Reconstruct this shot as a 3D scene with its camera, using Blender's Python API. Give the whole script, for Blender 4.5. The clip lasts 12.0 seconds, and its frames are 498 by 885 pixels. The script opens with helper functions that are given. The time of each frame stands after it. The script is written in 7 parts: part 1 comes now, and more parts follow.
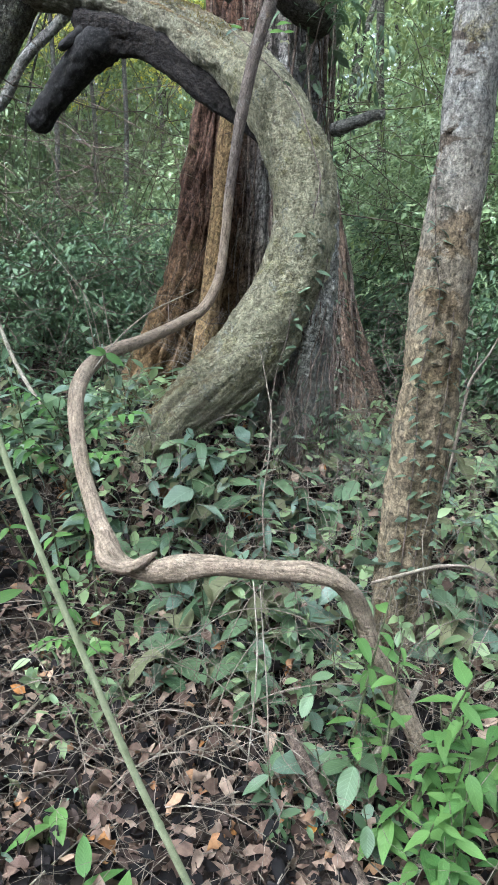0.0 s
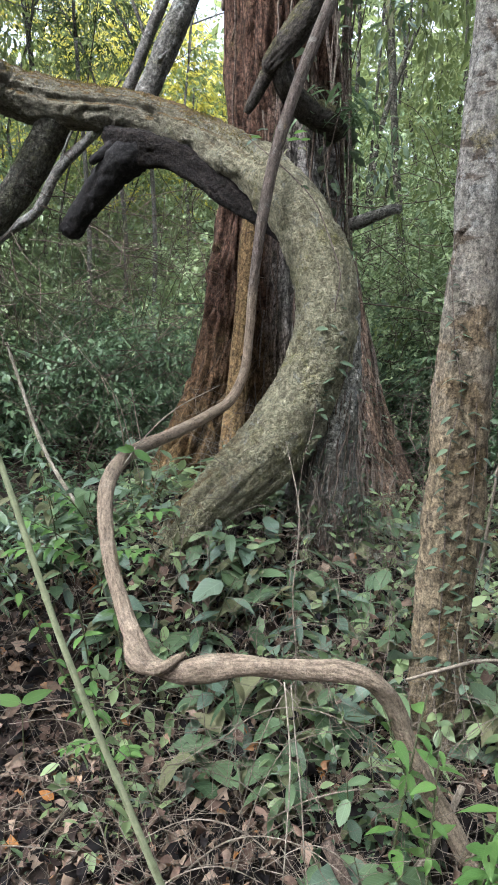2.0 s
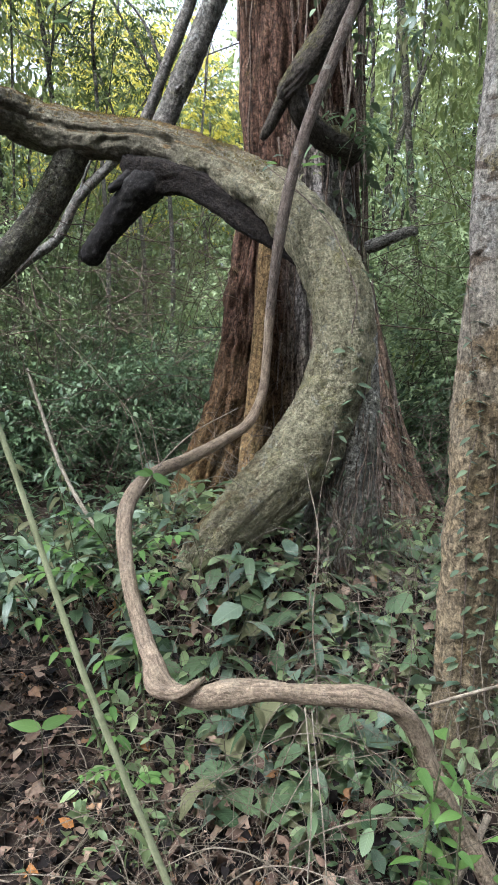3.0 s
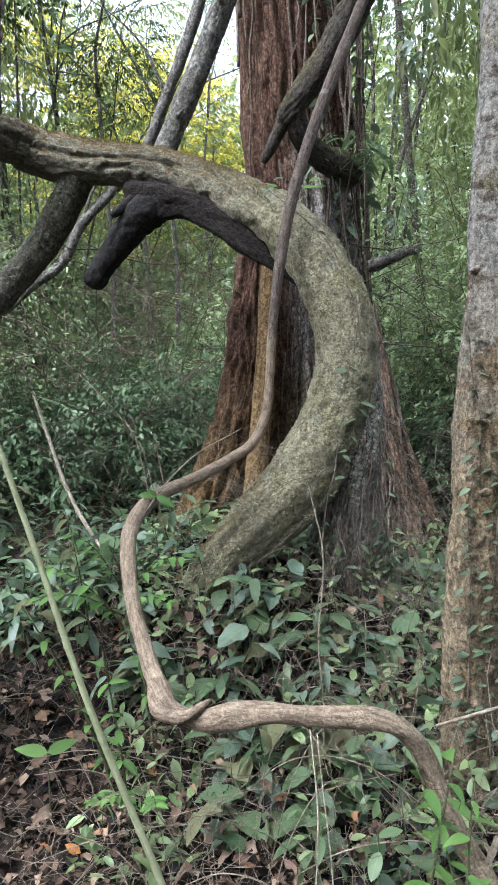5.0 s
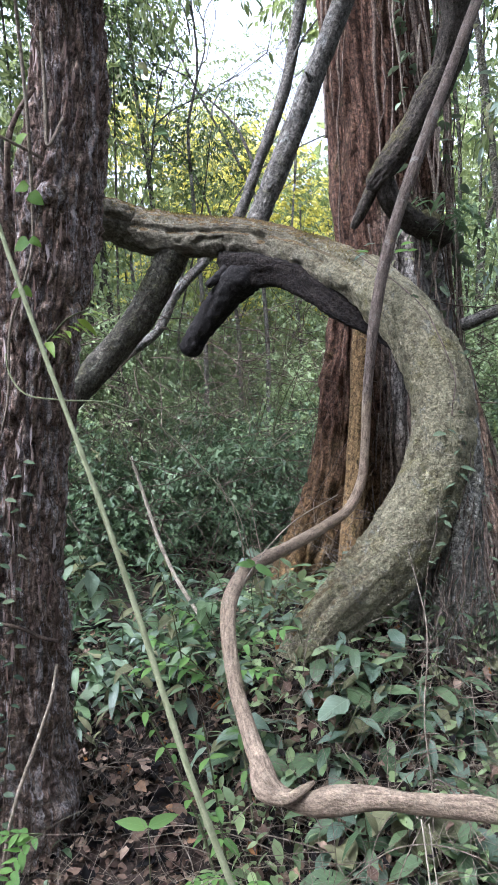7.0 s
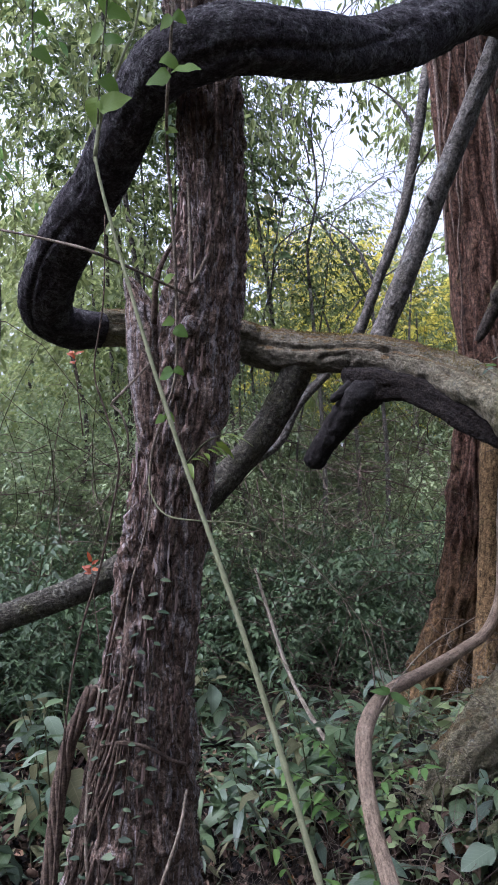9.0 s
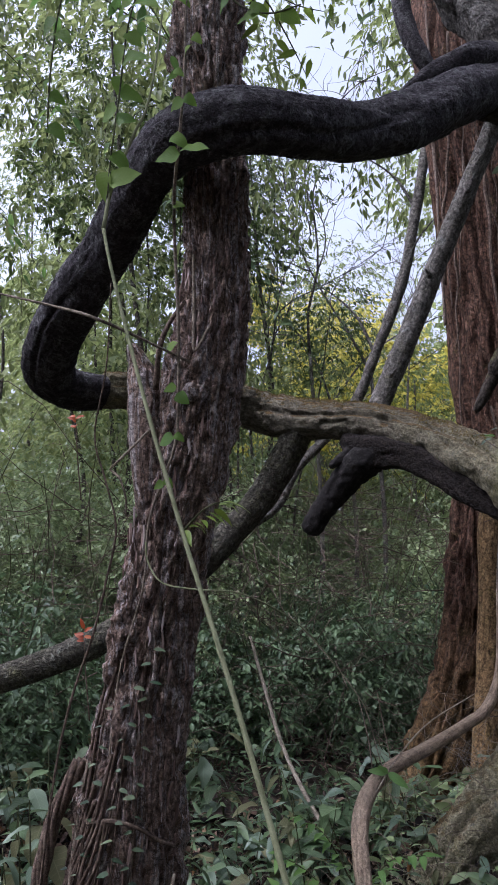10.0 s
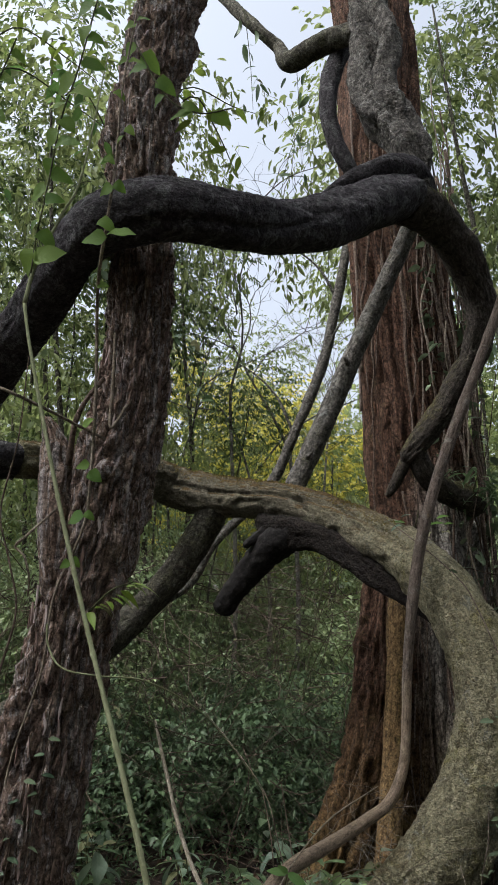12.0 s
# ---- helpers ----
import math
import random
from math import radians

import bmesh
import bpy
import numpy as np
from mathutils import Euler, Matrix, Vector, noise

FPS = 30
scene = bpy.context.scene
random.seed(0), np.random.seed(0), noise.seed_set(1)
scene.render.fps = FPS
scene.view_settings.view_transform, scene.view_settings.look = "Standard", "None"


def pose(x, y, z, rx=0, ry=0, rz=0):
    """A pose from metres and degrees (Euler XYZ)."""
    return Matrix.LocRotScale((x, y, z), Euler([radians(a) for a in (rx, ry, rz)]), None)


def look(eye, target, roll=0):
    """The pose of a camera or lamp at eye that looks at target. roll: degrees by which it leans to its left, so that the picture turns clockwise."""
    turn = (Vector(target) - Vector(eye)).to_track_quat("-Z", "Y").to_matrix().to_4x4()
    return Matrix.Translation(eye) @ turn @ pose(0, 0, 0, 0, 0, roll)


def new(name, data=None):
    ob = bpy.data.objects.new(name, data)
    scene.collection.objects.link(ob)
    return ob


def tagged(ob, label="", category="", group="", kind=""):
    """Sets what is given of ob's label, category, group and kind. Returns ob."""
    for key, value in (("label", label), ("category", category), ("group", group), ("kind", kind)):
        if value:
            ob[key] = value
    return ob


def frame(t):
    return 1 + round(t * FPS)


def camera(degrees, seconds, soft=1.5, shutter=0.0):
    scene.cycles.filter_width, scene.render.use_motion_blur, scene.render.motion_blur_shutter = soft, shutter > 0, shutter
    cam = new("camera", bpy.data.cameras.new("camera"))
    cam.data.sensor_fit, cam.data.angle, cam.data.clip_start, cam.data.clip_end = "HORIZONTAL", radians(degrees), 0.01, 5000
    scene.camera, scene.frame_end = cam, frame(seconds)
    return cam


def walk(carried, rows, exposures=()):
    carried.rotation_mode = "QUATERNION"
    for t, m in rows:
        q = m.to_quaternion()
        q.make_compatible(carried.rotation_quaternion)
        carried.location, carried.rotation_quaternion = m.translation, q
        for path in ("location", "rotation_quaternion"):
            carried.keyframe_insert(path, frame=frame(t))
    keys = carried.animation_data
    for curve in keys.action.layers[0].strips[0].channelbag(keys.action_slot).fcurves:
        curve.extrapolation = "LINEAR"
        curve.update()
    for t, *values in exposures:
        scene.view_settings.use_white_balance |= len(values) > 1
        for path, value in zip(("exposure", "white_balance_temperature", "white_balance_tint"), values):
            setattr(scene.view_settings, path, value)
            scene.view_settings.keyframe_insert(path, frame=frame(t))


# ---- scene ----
# camera: seconds, place, yaw, pitch, roll
def aim(x, y, z, yaw, pitch, roll):
    return pose(x, y, z, 90 + pitch, 0, yaw) @ pose(0, 0, 0, 0, 0, roll)


PATH = [
    (0.00, -0.0478, 0.0105, 1.7378, -5.114, -16.433, 2.976),
    (0.25, -0.0479, 0.0063, 1.7382, -5.142, -15.801, 2.854),
    (0.50, -0.0465, 0.0038, 1.7402, -5.110, -15.140, 2.690),
    (0.75, -0.0427, 0.0037, 1.7453, -4.964, -14.420, 2.457),
    (1.00, -0.0374, 0.0038, 1.7542, -4.676, -13.619, 2.181),
    (1.25, -0.0324, 0.0021, 1.7665, -4.234, -12.736, 1.893),
    (1.50, -0.0302, 0.0009, 1.7791, -3.673, -11.855, 1.592),
    (1.75, -0.0323, 0.0024, 1.7885, -3.048, -11.066, 1.279),
    (2.00, -0.0355, 0.0053, 1.7941, -2.436, -10.384, 0.986),
    (2.25, -0.0365, 0.0074, 1.7961, -1.912, -9.810, 0.746),
    (2.50, -0.0356, 0.0079, 1.7960, -1.490, -9.338, 0.552),
    (2.75, -0.0341, 0.0066, 1.7956, -1.167, -8.962, 0.387),
    (3.00, -0.0325, 0.0043, 1.7954, -0.922, -8.651, 0.242),
    (3.25, -0.0310, 0.0018, 1.7961, -0.733, -8.375, 0.107),
    (3.50, -0.0295, -0.0006, 1.7975, -0.590, -8.129, -0.018),
    (3.75, -0.0279, -0.0027, 1.7992, -0.485, -7.911, -0.136),
    (4.00, -0.0259, -0.0044, 1.8010, -0.411, -7.719, -0.248),
    (4.25, -0.0235, -0.0055, 1.8026, -0.360, -7.552, -0.353),
    (4.50, -0.0204, -0.0059, 1.8038, -0.325, -7.410, -0.453),
    (4.75, -0.0165, -0.0054, 1.8042, -0.298, -7.290, -0.550),
    (5.00, -0.0116, -0.0039, 1.8036, -0.270, -7.191, -0.644),
    (5.25, -0.0058, -0.0015, 1.8020, -0.205, -7.097, -0.738),
    (5.50, -0.0007, 0.0010, 1.8006, 0.061, -6.929, -0.846),
    (5.75, 0.0018, 0.0026, 1.8013, 0.674, -6.603, -0.984),
    (6.00, -0.0017, 0.0033, 1.8072, 1.590, -6.090, -1.161),
    (6.25, -0.0132, 0.0031, 1.8200, 2.716, -5.392, -1.377),
    (6.50, -0.0272, 0.0024, 1.8356, 3.948, -4.575, -1.591),
    (6.75, -0.0381, 0.0013, 1.8492, 5.201, -3.717, -1.767),
    (7.00, -0.0472, -0.0014, 1.8597, 6.487, -2.850, -1.927),
    (7.25, -0.0569, -0.0064, 1.8671, 7.823, -1.990, -2.094),
    (7.50, -0.0675, -0.0112, 1.8724, 9.170, -1.121, -2.242),
    (7.75, -0.0783, -0.0140, 1.8773, 10.469, -0.210, -2.330),
    (8.00, -0.0877, -0.0175, 1.8849, 11.672, 0.779, -2.316),
    (8.25, -0.0958, -0.0217, 1.8947, 12.750, 1.844, -2.212),
    (8.50, -0.1029, -0.0259, 1.9053, 13.674, 2.972, -2.039),
    (8.75, -0.1091, -0.0294, 1.9155, 14.419, 4.152, -1.817),
    (9.00, -0.1147, -0.0316, 1.9243, 14.958, 5.373, -1.568),
    (9.25, -0.1198, -0.0317, 1.9302, 15.263, 6.623, -1.311),
    (9.50, -0.1241, -0.0299, 1.9334, 15.310, 7.878, -1.051),
    (9.75, -0.1234, -0.0300, 1.9397, 15.104, 9.037, -0.723),
    (10.00, -0.1201, -0.0324, 1.9484, 14.686, 10.101, -0.370),
    (10.25, -0.1175, -0.0356, 1.9566, 14.105, 11.094, -0.062),
    (10.50, -0.1150, -0.0378, 1.9640, 13.420, 12.007, 0.180),
    (10.75, -0.1115, -0.0376, 1.9707, 12.677, 12.824, 0.355),
    (11.00, -0.1075, -0.0366, 1.9764, 11.853, 13.548, 0.492),
    (11.25, -0.1038, -0.0367, 1.9808, 10.937, 14.188, 0.616),
    (11.50, -0.1004, -0.0377, 1.9840, 10.018, 14.739, 0.717),
    (11.75, -0.0972, -0.0389, 1.9863, 9.184, 15.207, 0.781),
    (12.00, -0.0942, -0.0401, 1.9880, 8.408, 15.628, 0.823),
]
cam = camera(37.37, 12.0, soft=0.7)
walk(cam, [(row[0], aim(*row[1:])) for row in PATH],
     exposures=[(0.0, 2.84, 5200, 5), (1.5, 2.66, 5450, 9), (2.5, 2.5, 5600, 9), (5.0, 2.6, 5450, 9), (6.5, 2.67, 5400, 13), (7.7, 2.6, 5250, 19), (9.4, 1.64, 5350, 25), (11.0, 1.32, 5750, 13), (12.0, 1.26, 6050, 9)])

# ---------------------------------------------------------------- light
world = bpy.data.worlds.new("sky")
scene.world = world
world.use_nodes = True
wn = world.node_tree.nodes
sky = wn.new("ShaderNodeTexSky")
sky.sky_type = "NISHITA"
sky.sun_disc = False
sky.sun_elevation = radians(57)
sky.sun_rotation = radians(-128)
sky.air_density = 1.0
sky.dust_density = 8.0
sky.ozone_density = 0.6
haze = wn.new("ShaderNodeHueSaturation")
haze.inputs["Saturation"].default_value = 0.3
world.node_tree.links.new(sky.outputs[0], haze.inputs["Color"])
world.node_tree.links.new(haze.outputs[0], wn["Background"].inputs["Color"])
wn["Background"].inputs["Strength"].default_value = 0.15
sun = new("sun", bpy.data.lights.new("sun", "SUN"))
sun.data.energy = 1.0
sun.data.angle = radians(40)
sun.data.color = (1.0, 0.95, 0.86)
sun.matrix_world = look((0.0, 0.0, 0.0), (0.43, 0.34, -0.836))


# ---------------------------------------------------------------- materials
def mix_rgb(nt, fac, a, b, blend="MIX"):
    n = nt.nodes.new("ShaderNodeMix")
    n.data_type, n.blend_type = "RGBA", blend
    for sock, val in ((n.inputs[0], fac), (n.inputs[6], a), (n.inputs[7], b)):
        if isinstance(val, (int, float)):
            sock.default_value = val
        elif isinstance(val, tuple):
            sock.default_value = (*val, 1)
        else:
            nt.links.new(val, sock)
    return n.outputs[2]


def ramp(nt, fac, stops):
    n = nt.nodes.new("ShaderNodeValToRGB")
    els = n.color_ramp.elements
    while len(els) < len(stops):
        els.new(0.5)
    for e, (p, c) in zip(els, stops):
        e.position = p
        e.color = (*c, 1) if isinstance(c, tuple) else (c, c, c, 1)
    nt.links.new(fac, n.inputs[0])
    return n.outputs[0]


def noise_tex(nt, vec, scale, detail=6.0, rough=0.6, dist=0.0):
    n = nt.nodes.new("ShaderNodeTexNoise")
    n.inputs["Scale"].default_value = scale
    n.inputs["Detail"].default_value = detail
    n.inputs["Roughness"].default_value = rough
    n.inputs["Distortion"].default_value = dist
    nt.links.new(vec, n.inputs["Vector"])
    return n.outputs["Fac"]


def mapping(nt, vec, sx, sy, sz):
    n = nt.nodes.new("ShaderNodeMapping")
    n.inputs["Scale"].default_value = (sx, sy, sz)
    nt.links.new(vec, n.inputs["Vector"])
    return n.outputs[0]


def base_mat(name, rough=0.85, spec=0.3):
    m = bpy.data.materials.new(name)
    m.use_nodes = True
    nt = m.node_tree
    b = nt.nodes["Principled BSDF"]
    b.inputs["Roughness"].default_value = rough
    b.inputs["Specular IOR Level"].default_value = spec
    return m, nt, b


def add_bump(nt, b, height, strength, dist):
    n = nt.nodes.new("ShaderNodeBump")
    n.inputs["Strength"].default_value = strength
    n.inputs["Distance"].default_value = dist
    nt.links.new(height, n.inputs["Height"])
    nt.links.new(n.outputs[0], b.inputs["Normal"])


def bark_mat(name, dark, mid, light, streak=6.0, scale=9.0, moss=None, moss_amount=0.0, toplit=False,
             lichen=None, lichen_amount=0.0, bump=0.6, bump_dist=0.012, cracks=0.0, grain=70.0, pits=0.8, patch=None, low=None, mottle=0.6, top=None, patch_at=0.54, east=None, flake=1.0, crust=None, low_span=(0.35, 1.7)):
    """Bark that runs along the stem: UV is metres round and along it. patch: blotches; low: (colour, v0, v1, axis), a second colour below v0 along an axis."""
    m, nt, b = base_mat(name, 0.92, 0.12)
    uv = nt.nodes.new("ShaderNodeUVMap").outputs[0]
    obj = nt.nodes.new("ShaderNodeTexCoord").outputs["Object"]
    along = mapping(nt, uv, scale * streak, scale, 1)
    n1 = noise_tex(nt, along, 1.0, 9, 0.68, 0.5)
    n2 = noise_tex(nt, obj, 3.0, 5, 0.6)
    n3 = noise_tex(nt, obj, grain, 6, 0.72, 0.3)
    n4 = noise_tex(nt, obj, grain * 3.1, 3, 0.6)
    col = ramp(nt, n1, [(0.32, dark), (0.5, mid), (0.68, light)])
    col = mix_rgb(nt, ramp(nt, n2, [(0.38, 0.0), (0.65, 0.75)]), col, mix_rgb(nt, 0.5, col, mid))
    if patch:
        np_ = noise_tex(nt, mapping(nt, obj, 5, 5, 9), 1.0, 4, 0.55, 0.7)
        col = mix_rgb(nt, ramp(nt, np_, [(patch_at, 0.0), (patch_at + 0.03, 0.85)]), col, patch)
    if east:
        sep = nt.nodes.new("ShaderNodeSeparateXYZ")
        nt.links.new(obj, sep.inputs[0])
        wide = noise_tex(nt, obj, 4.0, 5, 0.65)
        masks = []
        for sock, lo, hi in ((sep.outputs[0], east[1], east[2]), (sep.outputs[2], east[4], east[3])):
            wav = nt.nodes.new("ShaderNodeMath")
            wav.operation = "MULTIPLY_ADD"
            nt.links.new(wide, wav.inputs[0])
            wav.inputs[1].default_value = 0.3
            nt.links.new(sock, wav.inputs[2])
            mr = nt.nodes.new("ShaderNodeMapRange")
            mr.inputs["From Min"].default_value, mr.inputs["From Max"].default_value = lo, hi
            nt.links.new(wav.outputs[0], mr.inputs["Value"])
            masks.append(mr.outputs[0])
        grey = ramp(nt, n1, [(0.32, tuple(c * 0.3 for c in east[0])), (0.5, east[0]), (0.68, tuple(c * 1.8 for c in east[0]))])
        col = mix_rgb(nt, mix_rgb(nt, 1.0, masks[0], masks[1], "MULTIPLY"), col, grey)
    height = n1
    if cracks:
        v = nt.nodes.new("ShaderNodeTexVoronoi")
        v.feature = "DISTANCE_TO_EDGE"
        wob = mix_rgb(nt, 0.06, mapping(nt, uv, 42, 11, 1), noise_tex(nt, along, 0.6, 4, 0.6))
        nt.links.new(mapping(nt, wob, 1, 1, 1), v.inputs["Vector"])
        v.inputs["Scale"].default_value = 1.0
        edge = ramp(nt, v.outputs["Distance"], [(0.0, 0.0), (0.16, 1.0)])
        col = mix_rgb(nt, cracks, col, mix_rgb(nt, edge, dark, col))
        height = mix_rgb(nt, 0.5, n1, edge)
    if lichen:
        nl = noise_tex(nt, mapping(nt, obj, 1.0 / flake**0.5, 1.0 / flake**0.5, flake), 13.0, 9, 0.78, 0.6)
        msk = ramp(nt, nl, [(0.60 - 0.2 * lichen_amount, 0.0), (0.64 - 0.2 * lichen_amount, 0.9)])
        col = mix_rgb(nt, msk, col, mix_rgb(nt, n3, tuple(c * 0.5 for c in lichen), lichen))
    if moss:
        nm = noise_tex(nt, obj, 5.0, 9, 0.78, 0.4)
        # Pulls the tint onto upward faces, painting light from above.
        if toplit:
            sep = nt.nodes.new("ShaderNodeSeparateXYZ")
            nt.links.new(nt.nodes.new("ShaderNodeNewGeometry").outputs["Normal"], sep.inputs[0])
            add = nt.nodes.new("ShaderNodeMath")
            add.operation = "MULTIPLY_ADD"
            nt.links.new(sep.outputs[2], add.inputs[0])
            add.inputs[1].default_value = 0.3
            nt.links.new(nm, add.inputs[2])
            nm = add.outputs[0]
        msk = ramp(nt, nm, [(0.66 - 0.3 * moss_amount, 0.0), (0.80 - 0.3 * moss_amount, 0.9)])
        col = mix_rgb(nt, msk, col, mix_rgb(nt, ramp(nt, n4, [(0.38, 0.0), (0.62, 1.0)]), tuple(c * 0.4 for c in moss), moss))
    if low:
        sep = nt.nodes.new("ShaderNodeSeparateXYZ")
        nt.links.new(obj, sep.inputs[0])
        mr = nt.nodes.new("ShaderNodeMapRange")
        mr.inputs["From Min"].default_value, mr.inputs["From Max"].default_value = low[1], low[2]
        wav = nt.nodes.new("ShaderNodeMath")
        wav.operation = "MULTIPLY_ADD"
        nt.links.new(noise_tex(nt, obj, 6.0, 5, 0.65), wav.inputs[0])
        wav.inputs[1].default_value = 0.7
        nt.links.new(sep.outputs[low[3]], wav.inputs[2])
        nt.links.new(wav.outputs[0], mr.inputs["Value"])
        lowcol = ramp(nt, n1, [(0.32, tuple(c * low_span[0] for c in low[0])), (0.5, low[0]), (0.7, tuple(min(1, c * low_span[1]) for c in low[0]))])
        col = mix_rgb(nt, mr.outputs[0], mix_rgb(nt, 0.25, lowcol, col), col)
    if top:
        sep = nt.nodes.new("ShaderNodeSeparateXYZ")
        nt.links.new(nt.nodes.new("ShaderNodeNewGeometry").outputs["Normal"], sep.inputs[0])
        add = nt.nodes.new("ShaderNodeMath")
        add.operation = "MULTIPLY_ADD"
        nt.links.new(noise_tex(nt, obj, 9.0, 8, 0.75, 0.5), add.inputs[0])
        add.inputs[1].default_value = 1.3
        nt.links.new(sep.outputs[2], add.inputs[2])
        sx = nt.nodes.new("ShaderNodeSeparateXYZ")
        nt.links.new(obj, sx.inputs[0])
        side = nt.nodes.new("ShaderNodeMapRange")
        nt.links.new(sx.outputs[0], side.inputs["Value"])
        side.inputs["From Min"].default_value, side.inputs["From Max"].default_value = 0.25, -0.25
        half = nt.nodes.new("ShaderNodeMath")
        half.operation = "MULTIPLY"
        half.inputs[1].default_value = 0.62
        nt.links.new(add.outputs[0], half.inputs[0])
        msk = mix_rgb(nt, 1.0, ramp(nt, half.outputs[0], [(0.72, 0.0), (0.86, 0.9)]), ramp(nt, side.outputs[0], [(0.0, 0.0), (1.0, 1.0)]), "MULTIPLY")
        col = mix_rgb(nt, msk, col, mix_rgb(nt, ramp(nt, n4, [(0.38, 0.0), (0.62, 1.0)]), tuple(c * 0.4 for c in top), top))
    n5 = noise_tex(nt, obj, 34.0, 6, 0.7, 0.8)
    col = mix_rgb(nt, mottle, col, ramp(nt, n5, [(0.36, 0.35), (0.5, 0.9), (0.64, 1.45)]), "MULTIPLY")
    col = mix_rgb(nt, pits, col, ramp(nt, n3, [(0.36, 0.18), (0.5, 0.8), (0.64, 1.25)]), "MULTIPLY")
    col = mix_rgb(nt, pits * 0.7, col, ramp(nt, n4, [(0.36, 0.4), (0.6, 1.15)]), "MULTIPLY")
    relief = mix_rgb(nt, 0.5, mix_rgb(nt, 0.4, height, n5), n3)
    if crust:
        warp = nt.nodes.new("ShaderNodeVectorMath")
        warp.operation = "MULTIPLY_ADD"
        tone = nt.nodes.new("ShaderNodeTexNoise")
        tone.inputs["Scale"].default_value = crust[0] * 0.7
        nt.links.new(obj, tone.inputs["Vector"])
        nt.links.new(tone.outputs["Color"], warp.inputs[0])
        warp.inputs[1].default_value = (3.5 / crust[0],) * 3
        nt.links.new(obj, warp.inputs[2])
        cell = nt.nodes.new("ShaderNodeTexVoronoi")
        cell.inputs["Scale"].default_value = crust[0]
        nt.links.new(warp.outputs[0], cell.inputs["Vector"])
        grit = ramp(nt, cell.outputs["Distance"], [(0.15, 1.2), (0.5, 1.0), (0.75, 0.3)])
        col = mix_rgb(nt, crust[1], col, grit, "MULTIPLY")
        relief = mix_rgb(nt, 0.45, relief, grit)
    nt.links.new(col, b.inputs["Base Color"])
    add_bump(nt, b, relief, bump, bump_dist)
    return m


def leaf_mat(name, a, c, vein=0.35, gloss=0.42, through_light=0.35, per="object", spec=0.4):
    m, nt, b = base_mat(name, gloss, spec)
    if per == "object":
        rnd = nt.nodes.new("ShaderNodeObjectInfo").outputs["Random"]
    else:
        rnd = nt.nodes.new("ShaderNodeNewGeometry").outputs["Random Per Island"]
    obj = nt.nodes.new("ShaderNodeTexCoord").outputs["Object"]
    col = mix_rgb(nt, rnd, a, c)
    blot = noise_tex(nt, obj, 35.0, 4, 0.6)
    col = mix_rgb(nt, ramp(nt, blot, [(0.35, 0.0), (0.75, 0.5)]), col, tuple(min(1, (p + q) * 0.75) for p, q in zip(a, c)))
    if vein:
        uv = nt.nodes.new("ShaderNodeUVMap").outputs[0]
        sep = nt.nodes.new("ShaderNodeSeparateXYZ")
        nt.links.new(uv, sep.inputs[0])
        ab = nt.nodes.new("ShaderNodeMath")
        ab.operation = "ABSOLUTE"
        nt.links.new(sep.outputs[0], ab.inputs[0])
        rib = ramp(nt, ab.outputs[0], [(0.0, 1.0), (0.05, 0.0)])
        skew = nt.nodes.new("ShaderNodeMath")
        skew.operation = "MULTIPLY_ADD"
        nt.links.new(ab.outputs[0], skew.inputs[0])
        skew.inputs[1].default_value = -0.28
        nt.links.new(sep.outputs[1], skew.inputs[2])
        sn = nt.nodes.new("ShaderNodeMath")
        sn.operation = "SINE"
        mul = nt.nodes.new("ShaderNodeMath")
        mul.operation = "MULTIPLY"
        nt.links.new(skew.outputs[0], mul.inputs[0])
        mul.inputs[1].default_value = 55.0
        nt.links.new(mul.outputs[0], sn.inputs[0])
        lat = ramp(nt, sn.outputs[0], [(0.86, 0.0), (0.98, 0.5)])
        both = mix_rgb(nt, 1.0, rib, lat, "LIGHTEN")
        pale = tuple(min(1, q * 1.9 + 0.02) for q in c)
        col = mix_rgb(nt, mix_rgb(nt, 1.0, both, (vein,) * 3, "MULTIPLY"), col, pale)
        add_bump(nt, b, sn.outputs[0], 0.15, 0.002)
    nt.links.new(col, b.inputs["Base Color"])
    tr = nt.nodes.new("ShaderNodeBsdfTranslucent")
    nt.links.new(mix_rgb(nt, 0.5, col, tuple(min(1, q * 1.8) for q in c)), tr.inputs["Color"])
    mx = nt.nodes.new("ShaderNodeMixShader")
    mx.inputs[0].default_value = through_light
    nt.links.new(b.outputs[0], mx.inputs[1])
    nt.links.new(tr.outputs[0], mx.inputs[2])
    nt.links.new(mx.outputs[0], nt.nodes["Material Output"].inputs[0])
    return m


def litter_mat(name, stops, per="island"):
    m, nt, b = base_mat(name, 0.8, 0.12)
    rnd = nt.nodes.new("ShaderNodeNewGeometry").outputs["Random Per Island"] if per == "island" else nt.nodes.new("ShaderNodeObjectInfo").outputs["Random"]
    obj = nt.nodes.new("ShaderNodeTexCoord").outputs["Object"]
    col = ramp(nt, rnd, stops)
    col = mix_rgb(nt, 0.7, col, ramp(nt, noise_tex(nt, obj, 45.0, 5, 0.65), [(0.3, 0.3), (0.7, 1.0)]), "MULTIPLY")
    nt.links.new(col, b.inputs["Base Color"])
    add_bump(nt, b, noise_tex(nt, obj, 120.0, 4, 0.6), 0.3, 0.003)
    return m


